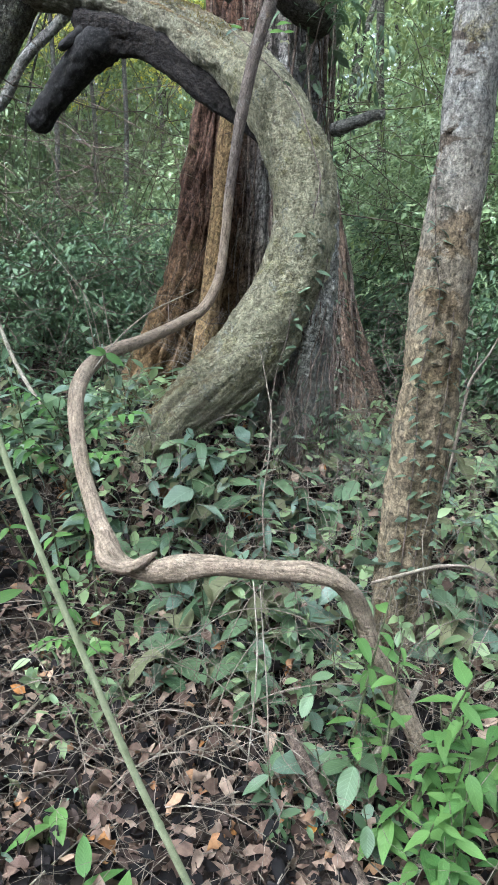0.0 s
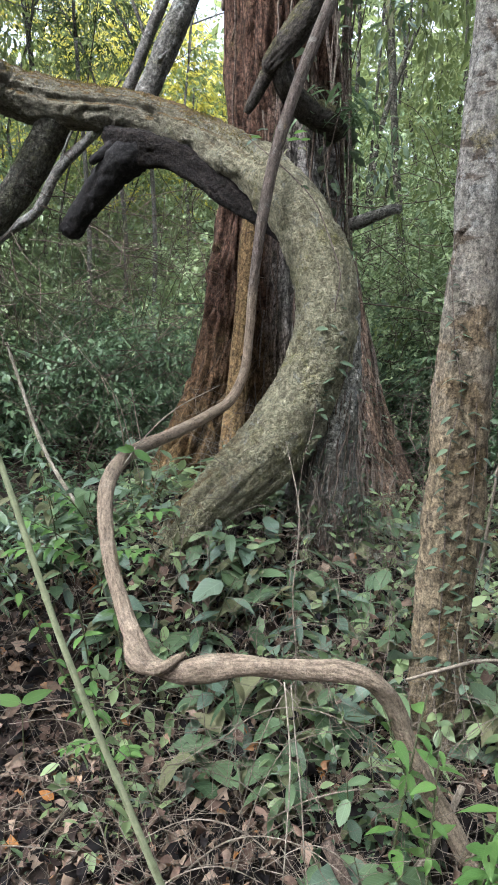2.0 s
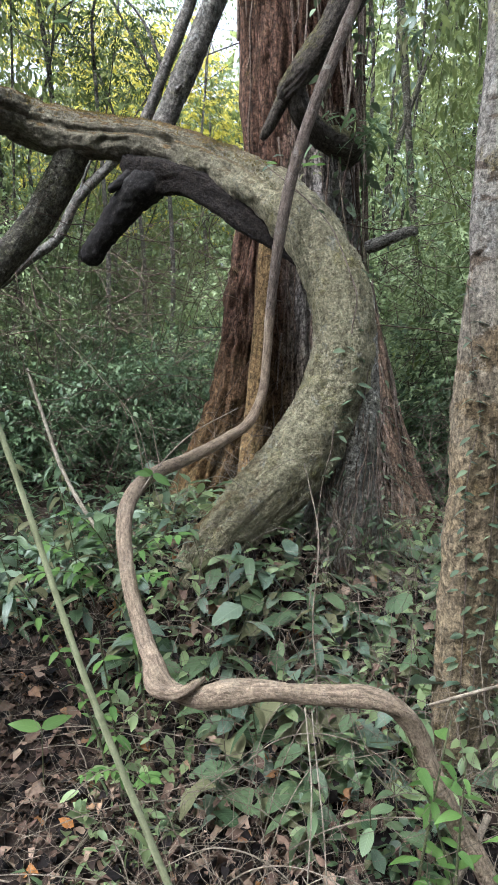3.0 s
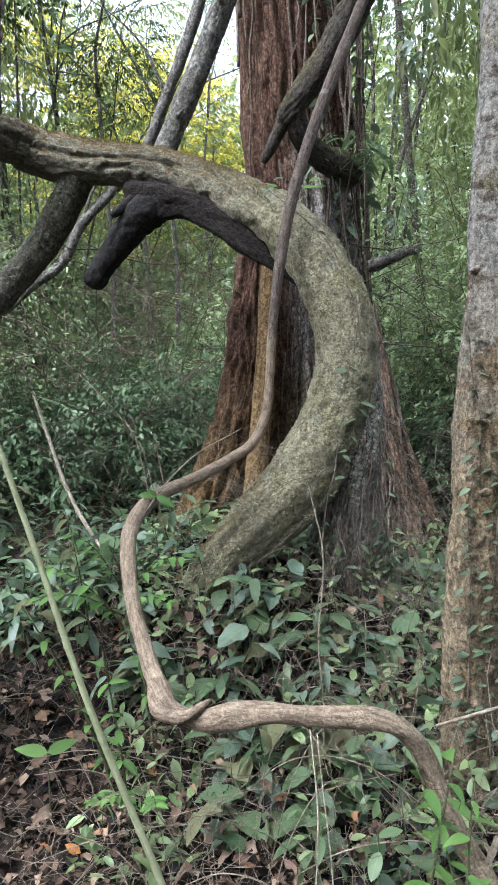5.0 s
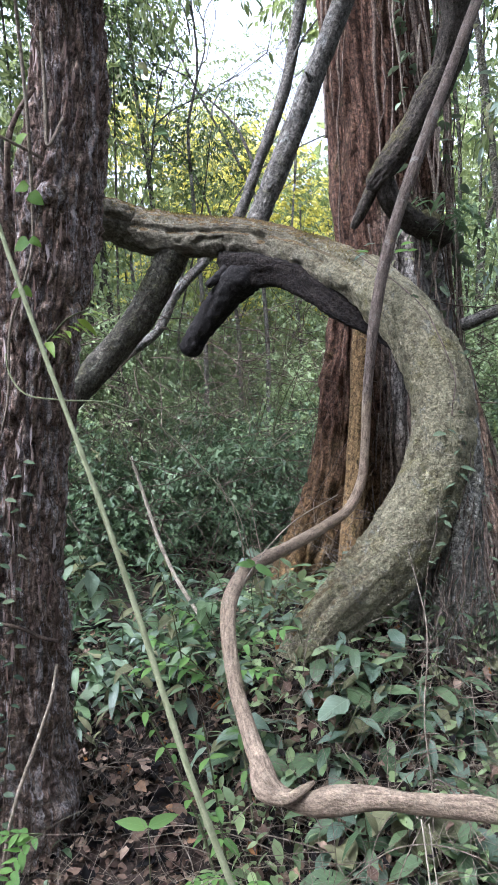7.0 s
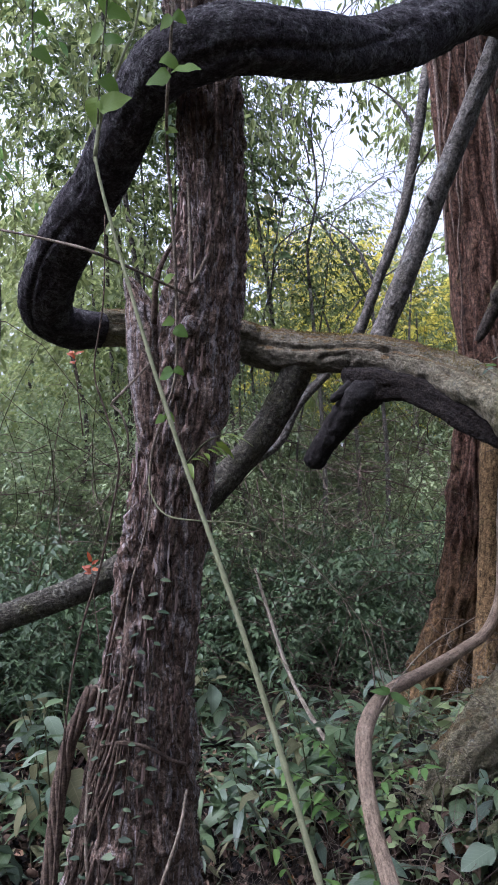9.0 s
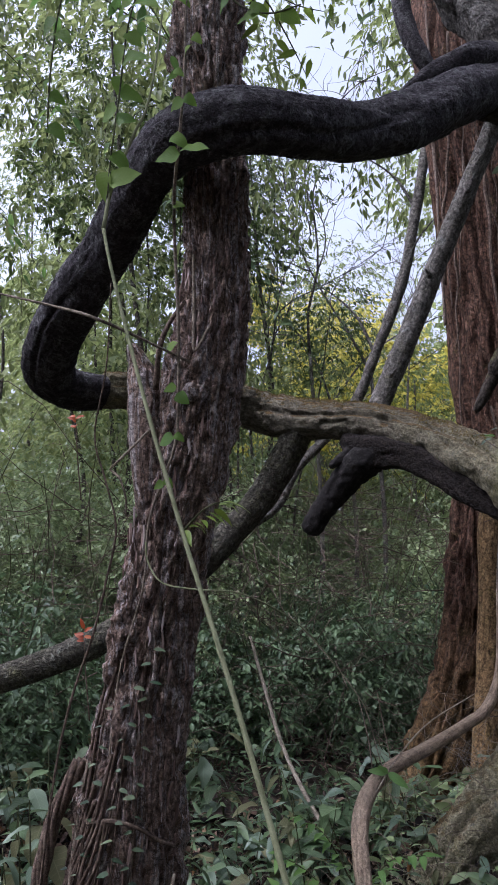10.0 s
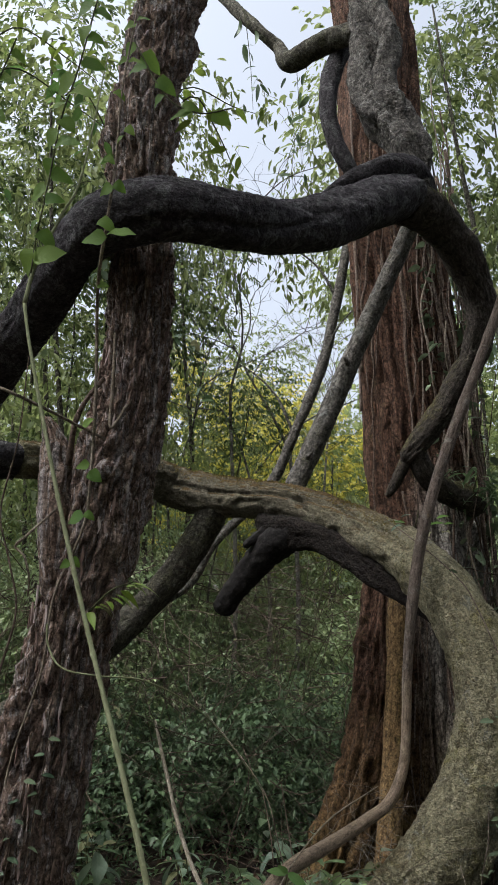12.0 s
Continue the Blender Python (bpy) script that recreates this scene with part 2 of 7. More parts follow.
M_SOIL, _nt, _b = base_mat("soil", 0.95, 0.1)
_o = _nt.nodes.new("ShaderNodeTexCoord").outputs["Object"]
_c = ramp(_nt, noise_tex(_nt, _o, 26.0, 8, 0.7), [(0.3, (0.012, 0.009, 0.008)), (0.55, (0.045, 0.032, 0.025)), (0.75, (0.10, 0.07, 0.055))])
_c = mix_rgb(_nt, ramp(_nt, noise_tex(_nt, _o, 1.7, 4, 0.6), [(0.4, 0.0), (0.65, 0.6)]), _c, (0.05, 0.04, 0.032))
_nt.links.new(_c, _b.inputs["Base Color"])
add_bump(_nt, _b, noise_tex(_nt, _o, 40.0, 8, 0.7), 0.9, 0.03)

M_ARCH = bark_mat("arch_bark", (0.11, 0.097, 0.064), (0.275, 0.248, 0.16), (0.40, 0.37, 0.25), streak=3.0, scale=11, moss=(0.27, 0.24, 0.09),
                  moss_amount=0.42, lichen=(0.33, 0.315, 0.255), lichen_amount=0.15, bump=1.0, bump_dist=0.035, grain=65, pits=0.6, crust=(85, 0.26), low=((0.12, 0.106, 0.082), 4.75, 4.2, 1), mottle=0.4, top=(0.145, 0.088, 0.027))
M_RIB = bark_mat("rib_bark", (0.10, 0.09, 0.078), (0.27, 0.25, 0.21), (0.42, 0.40, 0.35), streak=2.6, scale=18, lichen=(0.44, 0.43, 0.39), lichen_amount=0.35, moss=(0.15, 0.13, 0.06),
                 moss_amount=0.3, bump=1.0, bump_dist=0.025, grain=50, pits=0.9, mottle=0.5, crust=(70, 0.35))
# Near-black tone carries the backlit darkness of the overhead stem.
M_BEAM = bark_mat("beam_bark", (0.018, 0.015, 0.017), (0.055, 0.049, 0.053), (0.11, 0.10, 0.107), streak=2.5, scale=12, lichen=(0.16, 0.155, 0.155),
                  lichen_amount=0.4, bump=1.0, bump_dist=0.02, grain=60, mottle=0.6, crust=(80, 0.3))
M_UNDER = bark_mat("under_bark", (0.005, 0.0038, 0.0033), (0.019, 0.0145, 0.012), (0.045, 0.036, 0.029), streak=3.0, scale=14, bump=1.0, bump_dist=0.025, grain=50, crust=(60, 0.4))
# Olive tint on upward faces stands for the hook's top-lit edges.
M_HOOK = bark_mat("hook_bark", (0.014, 0.011, 0.01), (0.055, 0.046, 0.038), (0.12, 0.105, 0.085), streak=3.0, scale=16, moss=(0.10, 0.09, 0.035), moss_amount=0.35, toplit=True, bump=1.0, bump_dist=0.02, grain=60, mottle=0.6)
M_BLACK = bark_mat("charred_wood", (0.005, 0.0045, 0.004), (0.016, 0.014, 0.0135), (0.05, 0.045, 0.041), streak=2.0, scale=22, bump=1.0, grain=45)
M_VINE = bark_mat("vine_bark", (0.045, 0.033, 0.027), (0.125, 0.098, 0.081), (0.22, 0.18, 0.15), streak=5.5, scale=18, lichen=(0.27, 0.24, 0.205), lichen_amount=0.2, moss=(0.30, 0.205, 0.075), moss_amount=0.25,
                  bump=1.0, bump_dist=0.008, grain=130, pits=0.4, low=((0.27, 0.205, 0.145), 2.15, 2.3, 2), low_span=(0.4, 1.4), mottle=0.3, crust=(120, 0.2))
M_STRAND = bark_mat("strand_bark", (0.035, 0.024, 0.018), (0.115, 0.083, 0.064), (0.21, 0.16, 0.125), streak=4.0, scale=16, bump=0.6, bump_dist=0.005, grain=60)
M_RED = bark_mat("red_bark", (0.010, 0.0055, 0.004), (0.105, 0.056, 0.036), (0.19, 0.12, 0.084), streak=6.0, scale=6, moss=(0.12, 0.10, 0.035), moss_amount=0.3,
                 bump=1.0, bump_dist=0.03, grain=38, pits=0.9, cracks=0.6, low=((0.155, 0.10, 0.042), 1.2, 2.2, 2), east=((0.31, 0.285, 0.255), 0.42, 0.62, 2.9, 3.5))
M_TAN = bark_mat("tan_root", (0.06, 0.035, 0.018), (0.19, 0.122, 0.058), (0.28, 0.195, 0.105), streak=4.0, scale=12, bump=0.9, bump_dist=0.012, grain=50, pits=0.9,
                 moss=(0.13, 0.105, 0.03), moss_amount=0.4)
M_LEFT = bark_mat("flaky_bark", (0.04, 0.026, 0.02), (0.29, 0.203, 0.157), (0.52, 0.425, 0.37), streak=7.0, scale=7.5, bump=1.0, bump_dist=0.04, cracks=0.6, grain=60,
                  lichen=(0.56, 0.50, 0.48), lichen_amount=0.42, flake=0.12, pits=0.9, mottle=0.7)
M_RIGHT = bark_mat("smooth_bark", (0.145, 0.13, 0.11), (0.225, 0.205, 0.178), (0.30, 0.28, 0.25), streak=5.0, scale=14, lichen=(0.32, 0.305, 0.28), lichen_amount=0.3,
                   patch=(0.075, 0.052, 0.036), patch_at=0.56, low=((0.22, 0.16, 0.088), 1.75, 2.5, 2), low_span=(0.3, 1.7), moss=(0.20, 0.16, 0.05), moss_amount=0.3, bump=1.0, bump_dist=0.02, grain=60, pits=0.85, mottle=0.6)
M_TRUNK = bark_mat("grey_bark", (0.05, 0.045, 0.038), (0.15, 0.138, 0.12), (0.26, 0.245, 0.215), streak=2.5, scale=11, moss=(0.12, 0.12, 0.05), moss_amount=0.25,
                   lichen=(0.27, 0.27, 0.25), lichen_amount=0.2, bump=1.0, bump_dist=0.02, grain=50, mottle=0.8, crust=(70, 0.15))
M_RISER = bark_mat("riser_bark", (0.03, 0.026, 0.023), (0.10, 0.09, 0.08), (0.20, 0.185, 0.165), streak=2.0, scale=18, lichen=(0.25, 0.24, 0.22), lichen_amount=0.3, bump=1.0, bump_dist=0.03, grain=45, mottle=0.8, crust=(45, 0.4))
M_FOOT = bark_mat("foot_bark", (0.04, 0.025, 0.018), (0.25, 0.165, 0.115), (0.40, 0.29, 0.225), streak=5.0, scale=7, bump=1.0, bump_dist=0.03, grain=45, cracks=0.6, moss=(0.10, 0.09, 0.035), moss_amount=0.3)
M_LIMB = bark_mat("limb_bark", (0.02, 0.018, 0.014), (0.09, 0.082, 0.063), (0.18, 0.168, 0.13), lichen=(0.27, 0.265, 0.22), lichen_amount=0.2, streak=2.5, scale=12, moss=(0.11, 0.11, 0.045), moss_amount=0.4, bump=1.0, bump_dist=0.025, grain=50, mottle=0.8, crust=(55, 0.35))
M_ROOT = bark_mat("aerial_root", (0.07, 0.05, 0.04), (0.17, 0.13, 0.105), (0.30, 0.25, 0.21), streak=4.0, scale=14, bump=0.4, bump_dist=0.004)
M_STEM = bark_mat("green_cane", (0.12, 0.13, 0.07), (0.19, 0.20, 0.115), (0.25, 0.26, 0.16), streak=3.0, scale=10, bump=0.2, bump_dist=0.002, grain=120, pits=0.2, mottle=0.2)
M_TWIG = bark_mat("dry_twig", (0.09, 0.072, 0.055), (0.20, 0.163, 0.125), (0.33, 0.28, 0.225), streak=4.0, scale=18, bump=0.3, bump_dist=0.002, pits=0.6)
M_PALE = bark_mat("bleached_wood", (0.12, 0.10, 0.075), (0.25, 0.215, 0.165), (0.36, 0.32, 0.26), streak=4.0, scale=18, bump=0.3, bump_dist=0.002, pits=0.5)
M_STALK = bark_mat("plant_stalk", (0.03, 0.034, 0.018), (0.075, 0.08, 0.04), (0.13, 0.13, 0.07), streak=3.0, scale=18, bump=0.2, bump_dist=0.002, pits=0.5)
M_LEAF = leaf_mat("leaf_waxy", (0.015, 0.034, 0.014), (0.105, 0.15, 0.07), gloss=0.45, spec=0.35, through_light=0.25)
M_GREYLEAF = leaf_mat("leaf_greyish", (0.03, 0.054, 0.036), (0.12, 0.158, 0.103), gloss=0.42, spec=0.42, through_light=0.2)
M_IVY = leaf_mat("leaf_ivy", (0.03, 0.05, 0.026), (0.13, 0.162, 0.095), gloss=0.55, spec=0.22, through_light=0.15)
M_DEEPIVY = leaf_mat("leaf_deep_ivy", (0.014, 0.03, 0.016), (0.06, 0.088, 0.048), gloss=0.45, spec=0.35, through_light=0.15)
M_BRIGHT = leaf_mat("leaf_bright", (0.034, 0.082, 0.02), (0.105, 0.18, 0.046), vein=0.25, through_light=0.4, gloss=0.55, spec=0.22)
M_CLIMB = leaf_mat("leaf_climber", (0.035, 0.09, 0.016), (0.12, 0.18, 0.03), vein=0.12, gloss=0.6, spec=0.15, through_light=0.45)
M_LIME = leaf_mat("leaf_lime", (0.08, 0.14, 0.02), (0.16, 0.21, 0.035), vein=0.3)
M_FAR = leaf_mat("leaf_shrub", (0.036, 0.066, 0.026), (0.21, 0.262, 0.115), vein=0, gloss=0.45, per="island", spec=0.4, through_light=0.28)
M_DARKLEAF = leaf_mat("leaf_deep", (0.012, 0.027, 0.012), (0.08, 0.12, 0.054), vein=0, gloss=0.5, per="island", spec=0.25, through_light=0.25)
M_CANOPY = leaf_mat("leaf_canopy", (0.02, 0.038, 0.014), (0.19, 0.22, 0.082), vein=0, gloss=0.5, spec=0.25, through_light=0.44, per="island")
M_AIRY = leaf_mat("leaf_airy", (0.03, 0.06, 0.015), (0.19, 0.22, 0.068), vein=0, gloss=0.5, spec=0.25, through_light=0.45, per="island")
M_MOSS = leaf_mat("moss_blade", (0.035, 0.03, 0.01), (0.15, 0.115, 0.035), vein=0, gloss=0.8, spec=0.1, through_light=0.2, per="island")
M_REDLEAF = leaf_mat("leaf_red", (0.22, 0.035, 0.012), (0.36, 0.09, 0.02), vein=0.2)
M_DIMCROWN = leaf_mat("leaf_dim_canopy", (0.012, 0.024, 0.009), (0.09, 0.122, 0.04), vein=0, gloss=0.5, spec=0.25, through_light=0.33, per="island")
# Yellow is brightened to carry the sunlight on the far leaves.
M_YELLOW = leaf_mat("leaf_sun_yellow", (0.10, 0.14, 0.025), (0.60, 0.50, 0.09), vein=0, gloss=0.5, spec=0.25, through_light=0.5, per="island")
M_LITTER = litter_mat("dead_leaf", [(0.0, (0.006, 0.005, 0.005)), (0.36, (0.016, 0.012, 0.011)), (0.54, (0.07, 0.044, 0.032)), (0.78, (0.16, 0.105, 0.076)), (0.95, (0.34, 0.245, 0.18)), (1.0, (0.27, 0.12, 0.035))])

M_DEAD = litter_mat("fallen_leaf", [(0.0, (0.09, 0.055, 0.045)), (0.4, (0.20, 0.13, 0.10)), (0.75, (0.31, 0.215, 0.165)), (0.93, (0.38, 0.28, 0.22)), (1.0, (0.42, 0.20, 0.03))], "object")
M_FLAKE = litter_mat("bark_strip", [(0.0, (0.11, 0.07, 0.058)), (0.5, (0.25, 0.172, 0.145)), (0.85, (0.36, 0.275, 0.25)), (1.0, (0.46, 0.39, 0.37))], "object")
M_DULL = leaf_mat("leaf_withered", (0.05, 0.056, 0.026), (0.17, 0.165, 0.09), gloss=0.7, spec=0.15)


# ---------------------------------------------------------------- shaping tools
def lattice(ix, iy, seed):
    h = (ix.astype(np.int64) * 374761393 + iy.astype(np.int64) * 668265263 + seed * 1274126177) & 0x7FFFFFFF
    h = ((h ^ (h >> 13)) * 1103515245) & 0x7FFFFFFF
    return ((h ^ (h >> 16)) & 0xFFFF) / 65535.0


def vnoise(x, y, seed=0, wrap=0):
    ix, iy = np.floor(x).astype(np.int64), np.floor(y).astype(np.int64)
    fx, fy = x - ix, y - iy
    fx, fy = fx * fx * (3 - 2 * fx), fy * fy * (3 - 2 * fy)
    jx = ix + 1
    if wrap:
        ix, jx = ix % wrap, jx % wrap
    a, b = lattice(ix, iy, seed), lattice(jx, iy, seed)
    c, d = lattice(ix, iy + 1, seed), lattice(jx, iy + 1, seed)
    return (a * (1 - fx) + b * fx) * (1 - fy) + (c * (1 - fx) + d * fx) * fy


def fbm(x, y, seed=0, octaves=3, wrap=0):
    out, amp, tot = 0, 1.0, 0
    for k in range(octaves):
        out = out + amp * vnoise(x * 2**k, y * 2**k, seed + k, wrap * 2**k)
        tot += amp
        amp *= 0.5
    return out / tot


def sstep(a, b, x):
    t = np.clip((x - a) / (b - a), 0, 1)
    return t * t * (3 - 2 * t)


def smooth_path(ctrl, step):
    """Catmull-Rom through (x, y, z, radius) rows, at even steps."""
    c = np.array(ctrl, float)
    c = np.vstack([2 * c[0] - c[1], c, 2 * c[-1] - c[-2]])
    out = []
    for i in range(1, len(c) - 2):
        n = max(2, int(np.linalg.norm(c[i + 1, :3] - c[i, :3]) / step))
        t = np.linspace(0, 1, n, endpoint=False)[:, None]
        out.append(0.5 * (2 * c[i] + (c[i + 1] - c[i - 1]) * t + (2 * c[i - 1] - 5 * c[i] + 4 * c[i + 1] - c[i + 2]) * t**2
                          + (3 * c[i] - c[i - 1] - 3 * c[i + 1] + c[i + 2]) * t**3))
    out.append(c[-2:-1])
    p = np.vstack(out)
    p[:, 3] = np.maximum(p[:, 3], 0.0008)
    return p


def tube(name, ctrl, segs=12, step=0.03, shape=None, material=None):
    """A stem swept along ctrl. shape(theta, s, radius) gives the outward offset in metres."""
    p = smooth_path(ctrl, step)
    tan = np.gradient(p[:, :3], axis=0)
    tan /= np.linalg.norm(tan, axis=1)[:, None]
    ref = np.array([0.0, -1.0, 0.0]) if abs(tan[0][1]) < 0.9 else np.array([1.0, 0.0, 0.0])
    na = np.zeros_like(tan)
    for i in range(len(p)):
        ref = ref - tan[i] * (ref @ tan[i])
        ref /= np.linalg.norm(ref)
        na[i] = ref
    nb = np.cross(tan, na)
    s = np.r_[0, np.cumsum(np.linalg.norm(np.diff(p[:, :3], axis=0), axis=1))]
    th = np.linspace(0, 2 * np.pi, segs, endpoint=False)
    TH, S = np.meshgrid(th, s)
    r = np.repeat(p[:, 3:4], segs, 1)
    if shape:
        r = np.maximum(r + shape(TH, S, r), 0.0005)
    v = p[:, None, :3] + r[..., None] * (np.cos(TH)[..., None] * na[:, None] + np.sin(TH)[..., None] * nb[:, None])
    n = len(p)
    verts = np.vstack([v.reshape(-1, 3), p[0, :3], p[-1, :3]])
    i, j = np.meshgrid(np.arange(n - 1), np.arange(segs), indexing="ij")
    j2 = (j + 1) % segs
    quads = np.stack([i * segs + j, i * segs + j2, (i + 1) * segs + j2, (i + 1) * segs + j], -1).reshape(-1, 4)
    faces = quads.tolist()
    faces += [[n * segs, (k + 1) % segs, k] for k in range(segs)]
    faces += [[n * segs + 1, (n - 1) * segs + k, (n - 1) * segs + (k + 1) % segs] for k in range(segs)]
    me = bpy.data.meshes.new(name)
    me.from_pydata(verts.tolist(), [], faces)
    circ = 2 * np.pi * float(np.median(p[:, 3]))
    u = np.stack([j, j + 1, j + 1, j], -1) / segs * circ
    w = np.stack([s[i], s[i], s[i + 1], s[i + 1]], -1)
    uv = np.stack([u, w], -1).reshape(-1, 2)
    uv = np.vstack([uv, np.zeros((6 * segs, 2))])
    layer = me.uv_layers.new(name="UVMap")
    layer.data.foreach_set("uv", uv.astype(np.float32).ravel())
    me.polygons.foreach_set("use_smooth", [True] * len(me.polygons))
    if material:
        me.materials.append(material)
    me.update()
    return me


def thing(name, place, label, category, group="", kind=""):
    ob = new(name)
    ob.location = place
    ob.empty_display_size = 0.1
    return tagged(ob, label, category, group, kind)


def part(name, me, parent, label=""):
    """A mesh in world place under a thing whose turn is none."""
    ob = new(name, me)
    ob.parent = parent
    root = parent
    off = Vector(root.location)
    while root.parent:
        root = root.parent
        off = off + Vector(root.location)
    ob.location = -off
    if label:
        ob["label"] = label
    return ob


def lumpy(amount, fu=4, fs=6.0, seed=1):
    def shape(th, s, r):
        return (fbm(th / (2 * np.pi) * fu, s * fs, seed, 3, fu) - 0.5) * 2 * amount * r
    return shape


def fissured(depth, fu=14, fs=3.0, seed=1, flute=0.0, nflute=5):
    """Bark in upright plates with grooves between them."""
    def shape(th, s, r):
        wob = (fbm(th / (2 * np.pi) * 6, s * 2.0, seed + 9, 2, 6) - 0.5) * 1.6
        u = th / (2 * np.pi) * fu
        n = fbm(u, s * fs + 0 * u, seed, 3, fu)
        ridge = 1 - np.abs(2 * n - 1)
        plates = fbm(u * 1.0, s * fs * 3.2, seed + 5, 2, fu)
        out = -depth * np.clip((ridge - 0.72) / 0.28, 0, 1) ** 0.7 + depth * 0.7 * (plates - 0.5)
        out = out + (fbm(th / (2 * np.pi) * 3, s * 1.3, seed + 3, 2, 3) - 0.5) * 0.16 * r
        if flute:
            out = out + flute * r * np.sin(nflute * th + wob)
        return out
    return shape


def furrowed(depth, fu, fs, seed, lump=0.14, flute=0.0, nflute=5):
    """Bark split by long crooked furrows into fibrous ridges."""
    def shape(th, s, r):
        wob = 0.9 * (fbm(th / (2 * np.pi) * 5, s * 2.2, seed + 8, 2, 5) - 0.5)
        ridge = np.abs(fbm(th / (2 * np.pi) * fu + wob + 60, s * fs, seed, 3) - 0.5) * 2
        out = -depth * np.clip(1 - ridge / 0.26, 0, 1) ** 0.8 + 0.7 * depth * (fbm(th / (2 * np.pi) * fu * 3, s * fs * 3, seed + 4, 2, fu * 3) - 0.5)
        out = out + (fbm(th / (2 * np.pi) * 4, s * 1.5, seed + 3, 2, 4) - 0.5) * lump * r
        return out + flute * r * np.sin(nflute * th + 2 * wob) if flute else out
    return shape


def leaf_shape(rows=5, width=0.42, fold=0.25, droop=0.25, tip=1.0, waist=0.45, wave=0.0, seed=0):
    """A blade one unit long towards +y, its face to +z: rows of (left, rib, right)."""
    t = np.linspace(0, 1, rows + 1)
    w = width * 0.5 * (t**waist) * np.clip(1 - t, 0, 1) ** tip
    w = w / max(w.max(), 1e-6) * width * 0.5
    w[0], w[-1] = width * 0.02, 0.003
    y = np.sin(t * droop * 1.2) / (droop * 1.2) if droop else t
    z = -droop * 0.6 * t**2
    wv = wave * np.sin(t * 9 + seed)
    verts, uv = [], []
    for k in range(rows + 1):
        verts += [(-w[k], y[k], z[k] + fold * w[k] + wv[k] * w[k]), (0, y[k], z[k]), (w[k], y[k], z[k] + fold * w[k] - wv[k] * w[k])]
        uv += [(-w[k] / (width * 0.5), t[k]), (0, t[k]), (w[k] / (width * 0.5), t[k])]
    faces = []
    for k in range(rows):
        a = 3 * k
        faces += [(a, a + 1, a + 4, a + 3), (a + 1, a + 2, a + 5, a + 4)]
    return np.array(verts), np.array(faces), np.array(uv)


def leaf_mesh(name, material, **kw):
    v, f, uv = leaf_shape(**kw)
    me = bpy.data.meshes.new(name)
    me.from_pydata(v.tolist(), [], f.tolist())
    layer = me.uv_layers.new(name="UVMap")
    layer.data.foreach_set("uv", uv[f.ravel()].astype(np.float32).ravel())
    me.polygons.foreach_set("use_smooth", [True] * len(me.polygons))
    me.materials.append(material)
    return me


def turns(yaw, pitch, roll):
    """Rotation matrices, n x 3 x 3: blade along +y, pitched, then turned about z."""
    cy, sy, cp, sp, cr, sr = np.cos(yaw), np.sin(yaw), np.cos(pitch), np.sin(pitch), np.cos(roll), np.sin(roll)
    z, o = np.zeros_like(yaw), np.ones_like(yaw)
    rz = np.stack([np.stack([cy, -sy, z], -1), np.stack([sy, cy, z], -1), np.stack([z, z, o], -1)], -2)
    rx = np.stack([np.stack([o, z, z], -1), np.stack([z, cp, -sp], -1), np.stack([z, sp, cp], -1)], -2)
    ry = np.stack([np.stack([cr, z, sr], -1), np.stack([z, o, z], -1), np.stack([-sr, z, cr], -1)], -2)
    return rz @ rx @ ry


def scatter_mesh(name, places, size, yaw, pitch, roll, blade, material):
    """Many blades joined into one mesh."""
    v, f, uv = blade
    R = turns(yaw, pitch, roll)
    V = np.einsum("nij,vj->nvi", R, v) * size[:, None, None] + places[:, None, :]
    n, k = len(places), len(v)
    F = (f[None] + (np.arange(n) * k)[:, None, None]).reshape(-1, f.shape[1])
    me = bpy.data.meshes.new(name)
    me.vertices.add(n * k)
    me.vertices.foreach_set("co", V.astype(np.float32).ravel())
    me.loops.add(F.size)
    me.loops.foreach_set("vertex_index", F.astype(np.int32).ravel())
    me.polygons.add(len(F))
    me.polygons.foreach_set("loop_start", (np.arange(len(F)) * f.shape[1]).astype(np.int32))
    me.polygons.foreach_set("loop_total", np.full(len(F), f.shape[1], np.int32))
    me.polygons.foreach_set("use_smooth", np.ones(len(F), bool))
    me.materials.append(material)
    me.update(calc_edges=True)
    return me


SMALL = leaf_shape(rows=4, width=0.42, fold=0.3, droop=0.35, tip=0.8, waist=0.65)
DIAMOND = (np.array([(0, 0, 0), (-0.27, 0.42, 0.07), (0, 1, -0.12), (0.27, 0.42, 0.07)]), np.array([(0, 3, 2), (0, 2, 1)]), None)
SLIM = (np.array([(0, 0, 0), (-0.14, 0.4, 0.04), (0, 1, -0.22), (0.14, 0.4, 0.04)]), np.array([(0, 3, 2), (0, 2, 1)]), None)
OVAL = (np.array([(0, 0, 0), (-0.25, 0.28, 0.05), (-0.22, 0.68, 0.03), (0, 1, -0.12), (0.22, 0.68, 0.03), (0.25, 0.28, 0.05)]), np.array([(0, 5, 4, 3), (0, 3, 2, 1)]), None)
LONG = leaf_shape(rows=3, width=0.26, fold=0.3, droop=0.45)


